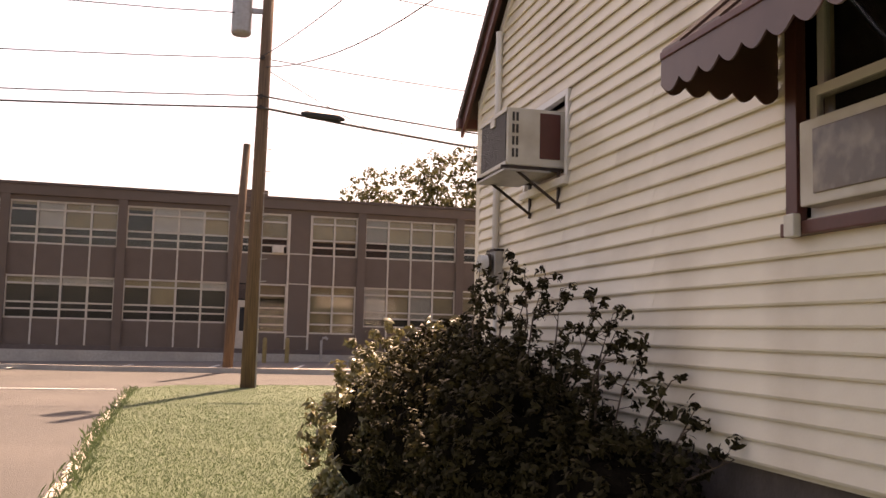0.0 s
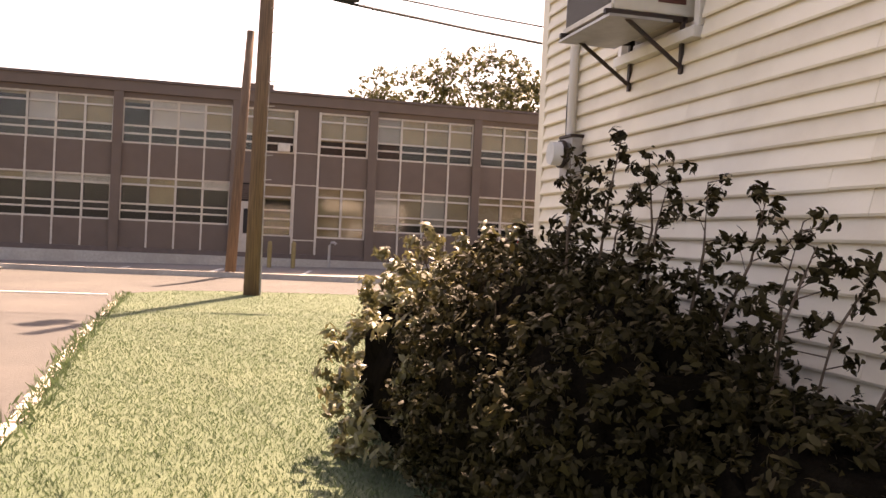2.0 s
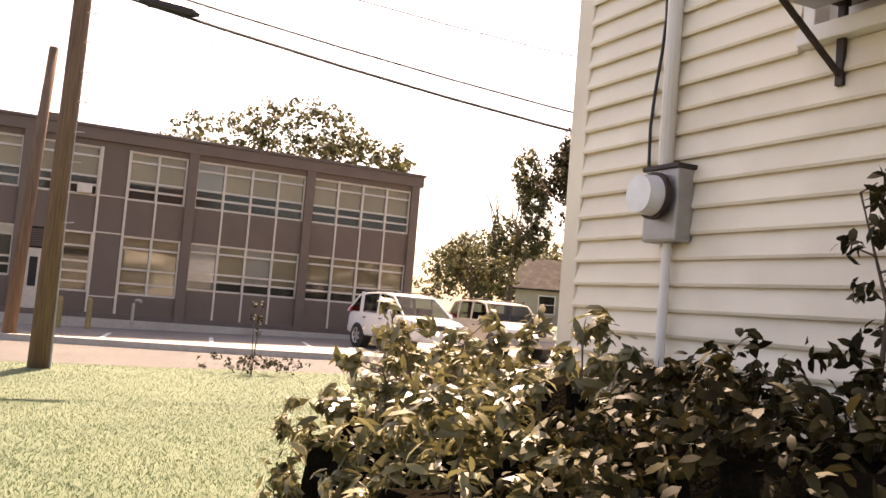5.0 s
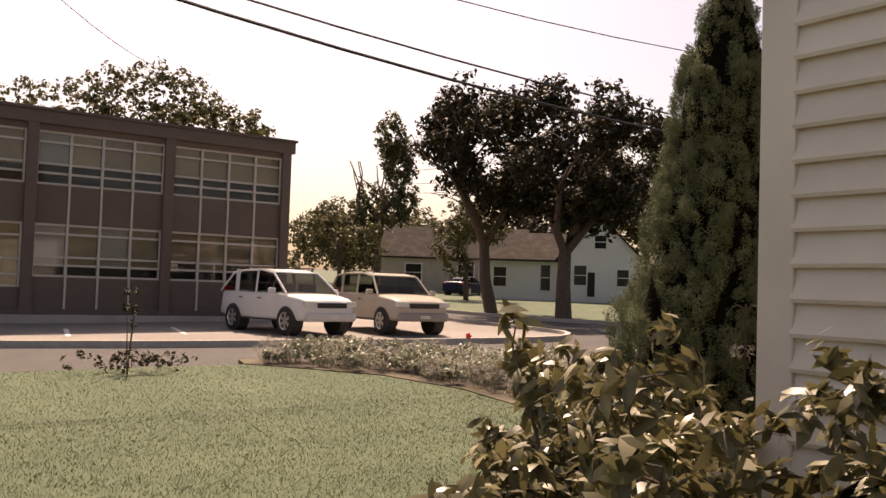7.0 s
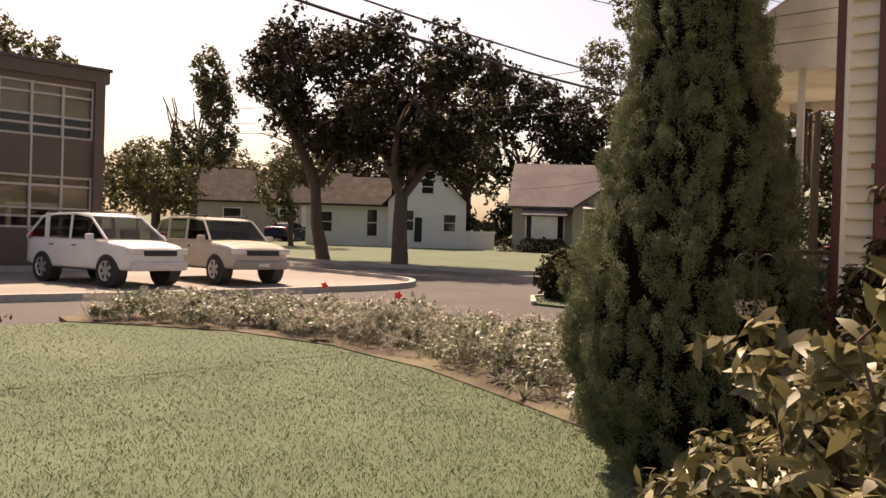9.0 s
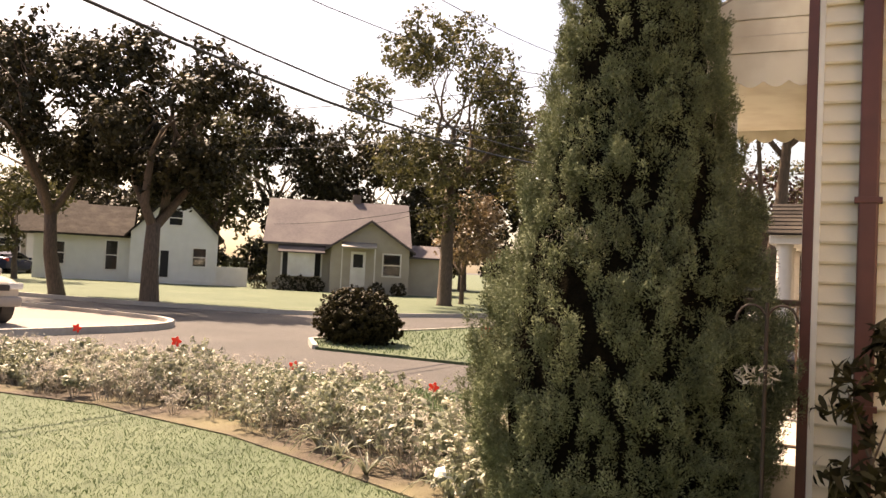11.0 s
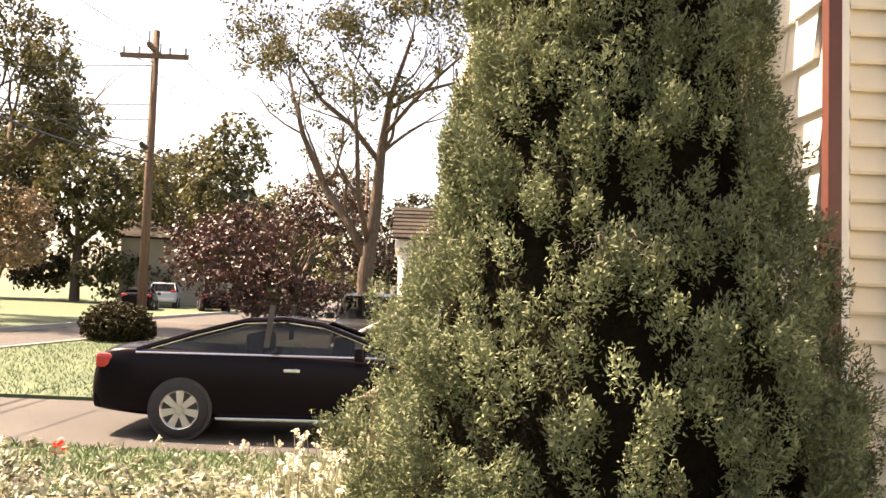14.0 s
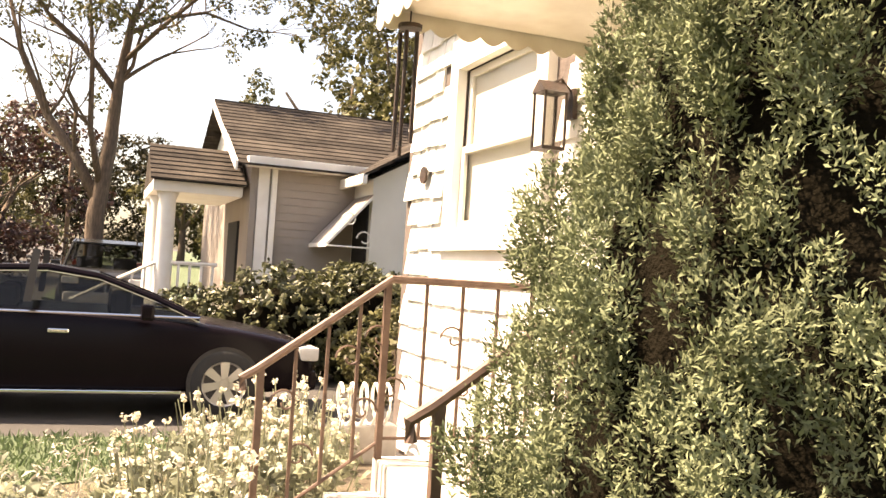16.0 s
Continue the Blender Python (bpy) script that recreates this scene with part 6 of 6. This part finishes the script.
        part("head_lamp", B(fx - 0.22, fx - 0.01, s * (w - 0.42), s * (w - 0.1), spec["lampz"] - 0.07, spec["lampz"] + 0.07, bevel=0.03), CLEARLAMP, t, "clear headlamp")
        part("tail_lamp", B(rx, rx + 0.24, s * (w - 0.4), s * (w - 0.075), spec["tailz"] - 0.085, spec["tailz"] + 0.08, bevel=0.045), REDLAMP, t, "red tail lamp")
    for sx in (0.45, -0.55):
        for s in (-0.37, 0.37):
            part("seat", B(sx - 0.14, sx + 0.05, s - 0.24, s + 0.24, zb - 0.5, zb + 0.24, bevel=0.05), CARDARK, t)
    part("grille", B(spec["nose"] - 0.06, spec["nose"] + 0.015, -w * 0.5, w * 0.5, spec["lampz"] - 0.1, spec["lampz"] + 0.03, bevel=0.01), CARDARK, t)
    part("bumper", B(spec["nose"] - 0.22, spec["nose"] + spec.get("jut", 0.05), -w + 0.14, w - 0.14, spec["sill"] + 0.02, spec["sill"] + 0.24, bevel=0.07), spec.get("bumper", P), t)
    part("bumper", B(spec["tail"] - spec.get("jut", 0.05) - 0.03, spec["tail"] + 0.2, -w + 0.12, w - 0.12, spec["sill"] + 0.08, spec["sill"] + 0.32, bevel=0.08), spec.get("bumper", P), t)
    part("plate", B(spec["nose"] + 0.05, spec["nose"] + 0.06, -0.15, 0.15, spec["sill"] + 0.09, spec["sill"] + 0.17), WHITE, t, "plain white plate")
    if spec.get("rails"):
        for s in (-1, 1):
            part("roof_rail", tube([(spec["rails"][0], s * wt * 0.88, zt + 0.02), (spec["rails"][0] + 0.1, s * wt * 0.88, zt + 0.075), (spec["rails"][1] - 0.1, s * wt * 0.88, zt + 0.075), (spec["rails"][1], s * wt * 0.88, zt + 0.02)], 0.018, 6), CARDARK, t)
    return t


COUPE = dict(lift=0.02, w=1.78, r=0.325, axles=(1.38, -1.33), spokes=7, paint=paint("black_plum_paint", (0.007, 0.0045, 0.006)), belt=0.93, tumble=0.62, nose=2.33, tail=-2.3, jut=0.0,
             body=[(2.38, 0.72, 0.36, 0.62), (2.2, 0.9, 0.22, 0.72), (1.7, 0.99, 0.2, 0.83), (0.9, 1.0, 0.2, 0.93), (0.0, 1.0, 0.2, 0.96), (-1.0, 1.0, 0.2, 0.98), (-1.7, 0.99, 0.21, 1.01), (-2.05, 0.96, 0.25, 1.01), (-2.24, 0.9, 0.27, 0.97), (-2.34, 0.82, 0.3, 0.78), (-2.36, 0.76, 0.36, 0.62)],
             cabin=[(1.12, 0.93), (0.75, 1.09), (0.2, 1.285), (-0.25, 1.34), (-0.7, 1.315), (-1.25, 1.16), (-1.85, 0.96)], roof=(2, 3, 4), pillars=[(-0.38, -0.34, 0.032)], body_pillars=False, chrome_top=True, chrome_sill=True,
             mirror=0.62, handles=(-0.12,), sill=0.22, lampz=0.62, tailz=0.84)
vehicle("car", "dark plum two-door coupe parked on the driveway", "car", 12.4, 17.93, -90, COUPE)
SUV = dict(lift=0.04, w=1.76, r=0.345, axles=(1.27, -1.22), spokes=6, paint=paint("white_car_paint", (0.72, 0.71, 0.69)), belt=1.04, tumble=0.76, nose=2.05, tail=-2.02,
           body=[(2.04, 0.7, 0.46, 0.8), (1.94, 0.88, 0.36, 0.9), (1.6, 0.99, 0.33, 0.98), (0.95, 1.0, 0.32, 1.05), (-0.5, 1.0, 0.32, 1.07), (-1.4, 1.0, 0.32, 1.08), (-1.9, 0.96, 0.36, 1.06), (-2.04, 0.86, 0.44, 0.96)],
           cabin=[(1.18, 1.04), (0.42, 1.55), (-0.15, 1.63), (-1.0, 1.61), (-1.5, 1.54), (-1.98, 1.04)], roof=(1, 2, 3), pillars=[(-0.02, -0.04, 0.04), (-0.95, -1.02, 0.09)], body_pillars=True, mirror=0.78, handles=(0.05, -0.85), sill=0.34, lampz=0.8, tailz=1.1,
           rails=(0.25, -1.4), bumper=paint("white_car_bumper", (0.6, 0.58, 0.55), 0.4))
vehicle("suv", "white crossover parked in the school lot", "car", 9.45, 34.0, -82, SUV)
SUV2 = dict(SUV, paint=paint("tan_car_paint", (0.5, 0.44, 0.36)), body_pillars=True, bumper=paint("grey_bumper", (0.32, 0.29, 0.26), 0.5), w=1.78,
            cabin=[(0.95, 1.04), (0.42, 1.53), (-0.15, 1.6), (-1.2, 1.6), (-1.78, 1.54), (-1.98, 1.04)], pillars=[(-0.02, -0.04, 0.05), (-0.95, -0.98, 0.06)])
vehicle("suv", "tan off-road wagon parked in the school lot", "car", 12.4, 33.65, -93, SUV2)
SEDAN = dict(COUPE, paint=paint("dark_blue_paint", (0.02, 0.025, 0.05)), handles=(0.2, -0.8), chrome_sill=False)
vehicle("car", "dark blue sedan parked by the far houses", "car", *at(38.0, 62), 30, SEDAN)
vehicle("car", "dark sedan parked in a far driveway", "car", *at(72.8, 58), 10, dict(COUPE, paint=COUPE["paint"], chrome_sill=False))
vehicle("car", "silver wagon parked in a far driveway", "car", *at(74.3, 64), 10, dict(SUV, paint=paint("silver_paint", (0.5, 0.5, 0.5))))
vehicle("car", "dark sedan parked in a far driveway", "car", *at(77.0, 60), 15, dict(COUPE, paint=COUPE["paint"], chrome_sill=False))
vehicle("car", "white van parked down the street", "car", *at(81.5, 75), 100, SUV)
vehicle("car", "dark wagon parked at the neighbour's kerb", "car", 23.8, 17.5, 178, dict(SUV, paint=paint("black_paint", (0.02, 0.02, 0.02)), lift=0.03))

# ---- neighbouring houses ----
TAN = mat("tan_siding", (0.42, 0.37, 0.29), (0.37, 0.32, 0.25), 2, 0.6, bump=0.1)
WHITEWALL = mat("white_siding", (0.74, 0.72, 0.66), (0.68, 0.66, 0.6), 2, 0.6, bump=0.1)
ROOFP = mat("purple_grey_shingle", (0.1, 0.08, 0.082), (0.07, 0.057, 0.058), 8, 0.9, bump=0.4, stain=(0.13, 0.11, 0.1), stain_scale=0.5)
GREY = mat("grey_brown_siding", (0.3, 0.26, 0.22), (0.25, 0.21, 0.18), 2, 0.6, bump=0.1)


def laps(parent, material, x0, x1, z0, z1, step, y, cut=None):
    """Courses of siding on a wall that faces -y; cut(z) narrows them under a gable."""
    z = z0
    while z < z1 - 0.02:
        a, b = (x0, x1) if cut is None else cut(z + step)
        if b - a > 0.1:
            part("siding_course", prism([(y, z), (y - 0.022, z), (y - 0.004, z + step), (y, z + step)], b - a, "x", a), material, parent)
        z += step


def house_window(parent, x, z, w, h, y, frame=WHITE, glass=DARK, rails=1):
    # near-black backing: the dim room is put into its colour
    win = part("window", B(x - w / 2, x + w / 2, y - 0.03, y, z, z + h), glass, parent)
    for a, b, c, d in ((x - w / 2 - 0.08, x - w / 2, z - 0.08, z + h + 0.08), (x + w / 2, x + w / 2 + 0.08, z - 0.08, z + h + 0.08), (x - w / 2, x + w / 2, z + h, z + h + 0.08), (x - w / 2, x + w / 2, z - 0.08, z)):
        part("frame", B(a, b, y - 0.07, y, c, d), frame, win)
    for k in range(rails):
        zz = z + h * (k + 1) / (rails + 1)
        part("rail", B(x - w / 2, x + w / 2, y - 0.055, y - 0.03, zz - 0.025, zz + 0.025), frame, win)
    g = part("pane", B(x - w / 2, x + w / 2, y - 0.05, y - 0.045, z, z + h), GLASS, win)
    g.visible_shadow = False
    return win


def roof_pair(parent, x0, x1, y0, y1, ze, zr, material, over=0.3, thick=0.14):
    """Two slopes with the ridge along x."""
    ym = (y0 + y1) / 2
    k = (zr - ze) / (ym - y0)
    for s in (0, 1):
        e = y0 - over if s == 0 else y1 + over
        part("roof_slope", prism([(e, ze - over * k), (ym, zr), (ym, zr + thick), (e, ze - over * k + thick)], x1 - x0 + 2 * over, "x", x0 - over), material, parent)


# tan cape house across the street
hx, hy = at(57.2, 53, -0.4, 15)
cape = thing("cape_house", "small tan one-and-a-half-storey house with bay window", "house", hx, hy, gz(hx, hy) + 0.05, -57)
part("wall", B(-4.0, 4.0, 0, 7.5, 0, 2.85), TAN, cape)
part("gable_wall", prism([(0, 2.85), (7.5, 2.85), (3.75, 5.5)], 7.96, "x", -3.98), TAN, cape)
roof_pair(cape, -4.0, 4.0, 0, 7.5, 2.85, 5.5, ROOFP)
laps(cape, TAN, -4.0, 0, 0.3, 2.7, 0.24, 0)
part("front_gable", prism([(-0.4, 0), (4.1, 0), (4.1, 2.6), (1.85, 4.1), (-0.4, 2.6)], 1.2, "y", -1.1), TAN, cape)
laps(cape, TAN, -0.4, 4.1, 0.3, 4.0, 0.24, -1.1, lambda z: (-0.4 + max(0, z - 2.6) * 1.5, 4.1 - max(0, z - 2.6) * 1.5))
for s in (-1, 1):
    part("gable_roof", prism([(1.85, 4.1), (1.85 + s * 2.6, 2.37), (1.85 + s * 2.6, 2.5), (1.85, 4.24)], 3.6, "y", -1.4), ROOFP, cape)
door = part("door", B(0.75, 1.6, -1.16, -1.1, 0.35, 2.4), WHITE, cape, "white front door")
part("door_window", B(0.9, 1.45, -1.175, -1.16, 1.5, 2.25), DARK, door)
part("door_canopy", prism([(-1.1, 2.95), (-1.9, 2.65), (-1.9, 2.58), (-1.1, 2.85)], 2.0, "x", 0.2), METAL, cape, "grey door canopy")
for x in (0.25, 2.1):
    part("canopy_post", B(x - 0.03, x + 0.03, -1.85, -1.79, 0, 2.6), WHITE, cape)
for k in range(2):
    part("step", B(0.4, 2.0, -1.75 + 0.3 * k, -1.1, 0, 0.18 + 0.17 * k), CONCRETE, cape)
house_window(cape, 3.1, 1.1, 0.95, 1.2, -1.1)
bay = part("bay_window", prism([(-3.2, 0), (-2.75, -0.5), (-1.35, -0.5), (-0.9, 0)], 1.3, "z", 0.9), DARK, cape, "white bay window")
for x0, x1, y0, y1 in ((-3.24, -3.14, -0.1, 0.0), (-2.82, -2.7, -0.56, -0.46), (-1.4, -1.28, -0.56, -0.46), (-0.96, -0.86, -0.1, 0), (-2.1, -2.04, -0.54, -0.48)):
    part("bay_post", B(x0, x1, y0, y1, 0.85, 2.25), WHITE, bay)
for z in (0.85, 1.5, 2.15):
    part("bay_rail", B(-2.8, -1.3, -0.55, -0.47, z, z + 0.07), WHITE, bay)
# opaque white sheet: bright sky reflection painted over the bay
part("bay_pane", B(-2.7, -1.4, -0.535, -0.525, 0.9, 2.2), WHITE, bay, "white blind with the sky's reflection put into its colour")
part("bay_roof", prism([(0, 2.75), (-0.7, 2.25), (-0.7, 2.18), (0, 2.2)], 2.7, "x", -3.4), ROOFP, cape)
part("chimney", B(0.8, 1.3, 3.6, 4.2, 5.0, 6.1), TAUPE, cape)
wingp = part("side_wing", B(4.0, 6.6, 0.8, 6, 0, 2.3), TAN, cape)
part("wing_roof", prism([(0.5, 2.2), (3.4, 3.0), (6.3, 2.2), (6.3, 2.3), (3.4, 3.12), (0.5, 2.3)], 2.8, "x", 4.0), ROOFP, cape)
for i, (x, y, r) in enumerate([(-3.0, -1.1, 0.55), (-2.0, -1.2, 0.55), (-1.2, -1.1, 0.5), (2.3, -1.9, 0.4), (3.5, -1.9, 0.42), (-4.4, -0.8, 0.5)]):
    w = cape.matrix_basis @ Vector((x, y, 0))
    shrub("foundation_bush", "round dark green bush beside the tan house", [((w.x, w.y, w.z + r * 0.7), (r, r, r * 0.9))], 110, 9, 0.1, 0.09, LEAF_HEDGE, 1200 + i, 0.5, floor=w.z, stems=2)

# white gabled house
gx, gy = at(47.3, 54, -0.4, 15)
gable = thing("gable_house", "white gabled house with dark windows", "house", gx, gy, gz(gx, gy) + 0.05, -47)
part("wall", B(-2.4, 2.4, 0, 9, 0, 2.9), WHITEWALL, gable)
part("gable_wall", prism([(-2.4, 2.9), (2.4, 2.9), (0, 5.3)], 9, "y", 0), WHITEWALL, gable)
for s in (-1, 1):
    part("roof_slope", prism([(0, 5.3), (s * 2.75, 2.55), (s * 2.75, 2.68), (0, 5.45)], 9.5, "y", -0.25), ROOF, gable)
laps(gable, WHITEWALL, -2.4, 2.4, 0.2, 5.1, 0.25, 0, lambda z: (-2.4 + max(0, z - 2.9), 2.4 - max(0, z - 2.9)))
house_window(gable, 0.0, 3.4, 0.7, 0.8, 0)
house_window(gable, -1.2, 1.1, 0.75, 1.2, 0)
house_window(gable, 1.4, 1.1, 0.7, 1.0, 0)
part("dark_door", B(-0.75, -0.3, -0.06, 0, 0.4, 1.9), DARK, gable)
part("long_wing", B(-7.5, -2.4, 0.6, 7, 0, 2.6), WHITEWALL, gable)
part("wing_roof", prism([(0.2, 2.5), (3.8, 4.4), (7.4, 2.5), (7.4, 2.62), (3.8, 4.52), (0.2, 2.62)], 5.4, "x", -7.7), ROOF, gable)
house_window(gable, -3.4, 0.7, 0.6, 1.6, 0.6)
house_window(gable, -6.3, 0.9, 0.8, 1.2, 0.6)
part("fence_panel", B(2.4, 4.2, 0.4, 0.5, 0, 1.15), WHITEWALL, gable, "white vinyl fence")
ix, iy = at(37.8, 66, -0.4, 15)
third = thing("brown_house", "brown-roofed white house behind street trees", "house", ix, iy, gz(ix, iy) + 0.05, -40)
part("wall", B(-6, 5, 0, 8, 0, 2.8), WHITEWALL, third)
part("wall_panel", B(-6, 1.5, -0.03, 0, 0, 2.8), TAN, third)
roof_pair(third, -6, 5, 0, 8, 2.8, 5.2, ROOF)
house_window(third, 0.5, 0.9, 1.2, 1.3, -0.03, rails=2)
house_window(third, -3.5, 0.9, 1.2, 1.3, -0.03)
# two-storey house far down the street
jx, jy = at(76.2, 72, 0, 16)
far_h = thing("two_storey_house", "grey two-storey house with shutters far down the street", "house", jx, jy, gz(jx, jy), -76)
part("wall", B(-4.5, 3.2, 0, 8, 0, 5.0), TAN, far_h)
part("gable_wall", prism([(-1.0, 5.0), (3.2, 5.0), (1.1, 6.6)], 8, "y", 0), TAN, far_h)
roof_pair(far_h, -4.5, -0.8, 0, 8, 5.0, 6.4, ROOF)
for s in (-1, 1):
    part("roof_slope", prism([(1.1, 6.6), (1.1 + s * 2.4, 4.8), (1.1 + s * 2.4, 4.95), (1.1, 6.75)], 8.4, "y", -0.2), ROOF, far_h)
for x in (0.2, 2.0):
    w = house_window(far_h, x, 3.4, 0.8, 1.1, 0)
    for s in (-1, 1):
        part("shutter", B(x + s * 0.62 - 0.18, x + s * 0.62 + 0.18, -0.05, 0, 3.3, 4.6), DARK, w)
house_window(far_h, 2.0, 1.0, 0.8, 1.2, 0)
part("garage_wing", B(3.2, 7.5, 0.5, 7, 0, 2.4), WHITEWALL, far_h)
part("garage_roof", prism([(0.3, 2.4), (3.7, 3.7), (7.2, 2.4), (7.2, 2.5), (3.7, 3.82), (0.3, 2.5)], 4.6, "x", 3.1), ROOF, far_h)

# the neighbour's house beyond the driveway
NX, NY = 17.5, 15.5
ngh = thing("neighbour_house", "grey-brown clapboard house with white portico and shingle roof", "house", NX, NY, gz(NX, NY))
NZ = 3.15
part("wall", B(0, 6.5, -10, 0, 0, NZ), GREY, ngh)
z = 0.4
while z < NZ - 0.15:
    part("siding_course", prism([(0, z), (-0.02, z), (-0.004, z + 0.13), (0, z + 0.13)], 1.72, "y", -1.8), GREY, ngh)
    z += 0.13
part("corner_board", B(-0.04, 0.06, -0.3, -0.12, 0, NZ), WHITE, ngh)
part("eave_board", B(-0.32, -0.02, -1.9, 0.1, NZ - 0.1, NZ + 0.06, bevel=0.01), WHITE, ngh, "white eave board")
part("gable_wall", prism([(0, NZ), (6.5, NZ), (3.25, 4.55)], 10, "y", -10), WHITEWALL, ngh)
for s, e in ((0, -0.35), (1, 6.85)):
    k = (4.55 - NZ) / 3.25
    ez = NZ - 0.35 * k + 0.05
    ys = 0.3
    rows = 17
    for r in range(rows):
        f0, f1 = r / rows, (r + 1) / rows + 0.01
        xa, za = e + (3.25 - e) * f0, ez + (4.63 - ez) * f0
        xb, zb2 = e + (3.25 - e) * f1, ez + (4.63 - ez) * f1
        part("shingle_course", prism([(xa, za), (xa, za + 0.03), (xb, zb2 + 0.012), (xb, zb2 - 0.02)], 10.5, "y", -10.2), ROOF, ngh)
part("barge_board", prism([(-0.38, NZ - 0.2), (-0.38, NZ - 0.05), (3.25, 4.6), (3.25, 4.45)], 0.04, "y", 0.28), WHITE, ngh)
# portico
part("portico_floor", B(0.3, 2.9, 0.05, 1.45, 0, 0.55), CONCRETE, ngh)
part("portico_beam", B(0.1, 2.9, 0.1, 1.5, 2.55, 2.72, bevel=0.01), WHITE, ngh, "white portico beam")
for r in range(8):
    za, zb2 = 2.72 + 0.085 * r, 2.72 + 0.085 * (r + 1) + 0.01
    part("shingle_course", prism([(-0.05 + 0.15 * r, za), (-0.05 + 0.15 * r, za + 0.03), (-0.05 + 0.15 * (r + 1), zb2), (-0.05 + 0.15 * (r + 1), zb2 - 0.03)], 1.5, "y", 0.05), ROOF, ngh)
part("portico_roof", prism([(0.1, 2.73), (3.0, 2.73), (2.2, 3.36), (1.12, 3.36)], 1.4, "y", 0.1), ROOF, ngh)
for x, y in ((0.35, 1.25), (2.7, 1.3), (1.5, 1.3)):
    part("column", tube([(x, y, 0.55), (x, y, 0.7), (x, y, 2.42), (x, y, 2.56)], [0.18, 0.15, 0.135, 0.18], 16), WHITE, ngh, "round white column", smooth=True)
part("handrail", tube([(0.3, 0.4, 1.42), (0.3, 1.35, 1.42), (0.3, 2.6, 0.75)], 0.035, 6), WHITE, ngh)
for k in range(5):
    part("baluster", B(0.28, 0.32, 0.45 + 0.18 * k, 0.49 + 0.18 * k, 0.55, 1.4), WHITE, ngh)
for k in range(6):
    y = 1.5 + 0.19 * k
    part("baluster", B(0.28, 0.32, y, y + 0.035, 0.05, 1.34 - 0.1 * k), WHITE, ngh)
part("stair", prism([(1.45, 0.0), (2.6, 0.0), (2.6, 0.15), (2.2, 0.15), (2.2, 0.35), (1.8, 0.35), (1.8, 0.55), (1.45, 0.55)], 2.2, "x", 0.6), CONCRETE, ngh)
part("portico_window", B(0.9, 2.0, -0.02, 0.04, 0.9, 2.2), DARK, ngh)
part("door", B(-0.05, 0.0, -0.1, 0.0, 0.55, 2.5), GREY, ngh)
part("downspout", B(-0.1, -0.03, -0.42, -0.33, 0, NZ - 0.1, bevel=0.015), WHITE, ngh, "white metal downspout")
# side wing with a window under a pale sloping awning
part("side_wing", B(-1.1, 0.0, -6.0, -1.75, 0, 2.95), WHITEWALL, ngh)
for r in range(10):
    ya, za = -1.5 - 0.22 * r, 2.95 + 0.13 * r
    part("shingle_course", prism([(ya, za), (ya, za + 0.03), (ya - 0.24, za + 0.165), (ya - 0.24, za + 0.11)], 4.0, "x", -1.4), ROOF, ngh)
part("wing_gable", prism([(-1.75, 2.95), (-6.0, 2.95), (-3.9, 4.15)], 1.1, "x", -1.1), WHITEWALL, ngh)
part("wing_eave", B(-1.4, -0.02, -1.56, -1.48, 2.83, 2.98, bevel=0.01), WHITE, ngh, "white eave board")
part("side_window", B(-0.95, -0.15, -1.75, -1.72, 1.3, 2.6), DARK, ngh)
naw = part("window_awning", prism([(-1.74, 2.62), (-1.74, 2.68), (-1.02, 1.88), (-1.02, 1.82)], 1.3, "x", -1.2), WHITE, ngh, "pale striped metal awning")
for k in range(6):
    part("awning_stripe", prism([(-1.74, 2.684), (-1.74, 2.692), (-1.02, 1.892), (-1.02, 1.884)], 0.09, "x", -1.17 + 0.21 * k), COPING, naw, "red-brown stripe")
for sg in (1, -1):
    pts = [(-1.21, -1.5 + 0.13 * sg + 0.13 * math.cos(q * 0.5) * (1 - q * 0.05), 2.12 + 0.14 * sg + 0.13 * math.sin(q * 0.5) * (1 - q * 0.05)) for q in range(12)]
    part("awning_scroll", tube(pts, 0.012, 6), WHITE, naw, "white iron scroll bracket")
part("awning_rail", tube([(-1.21, -1.74, 1.84), (-1.21, -1.02, 1.84)], 0.014, 6), WHITE, naw)
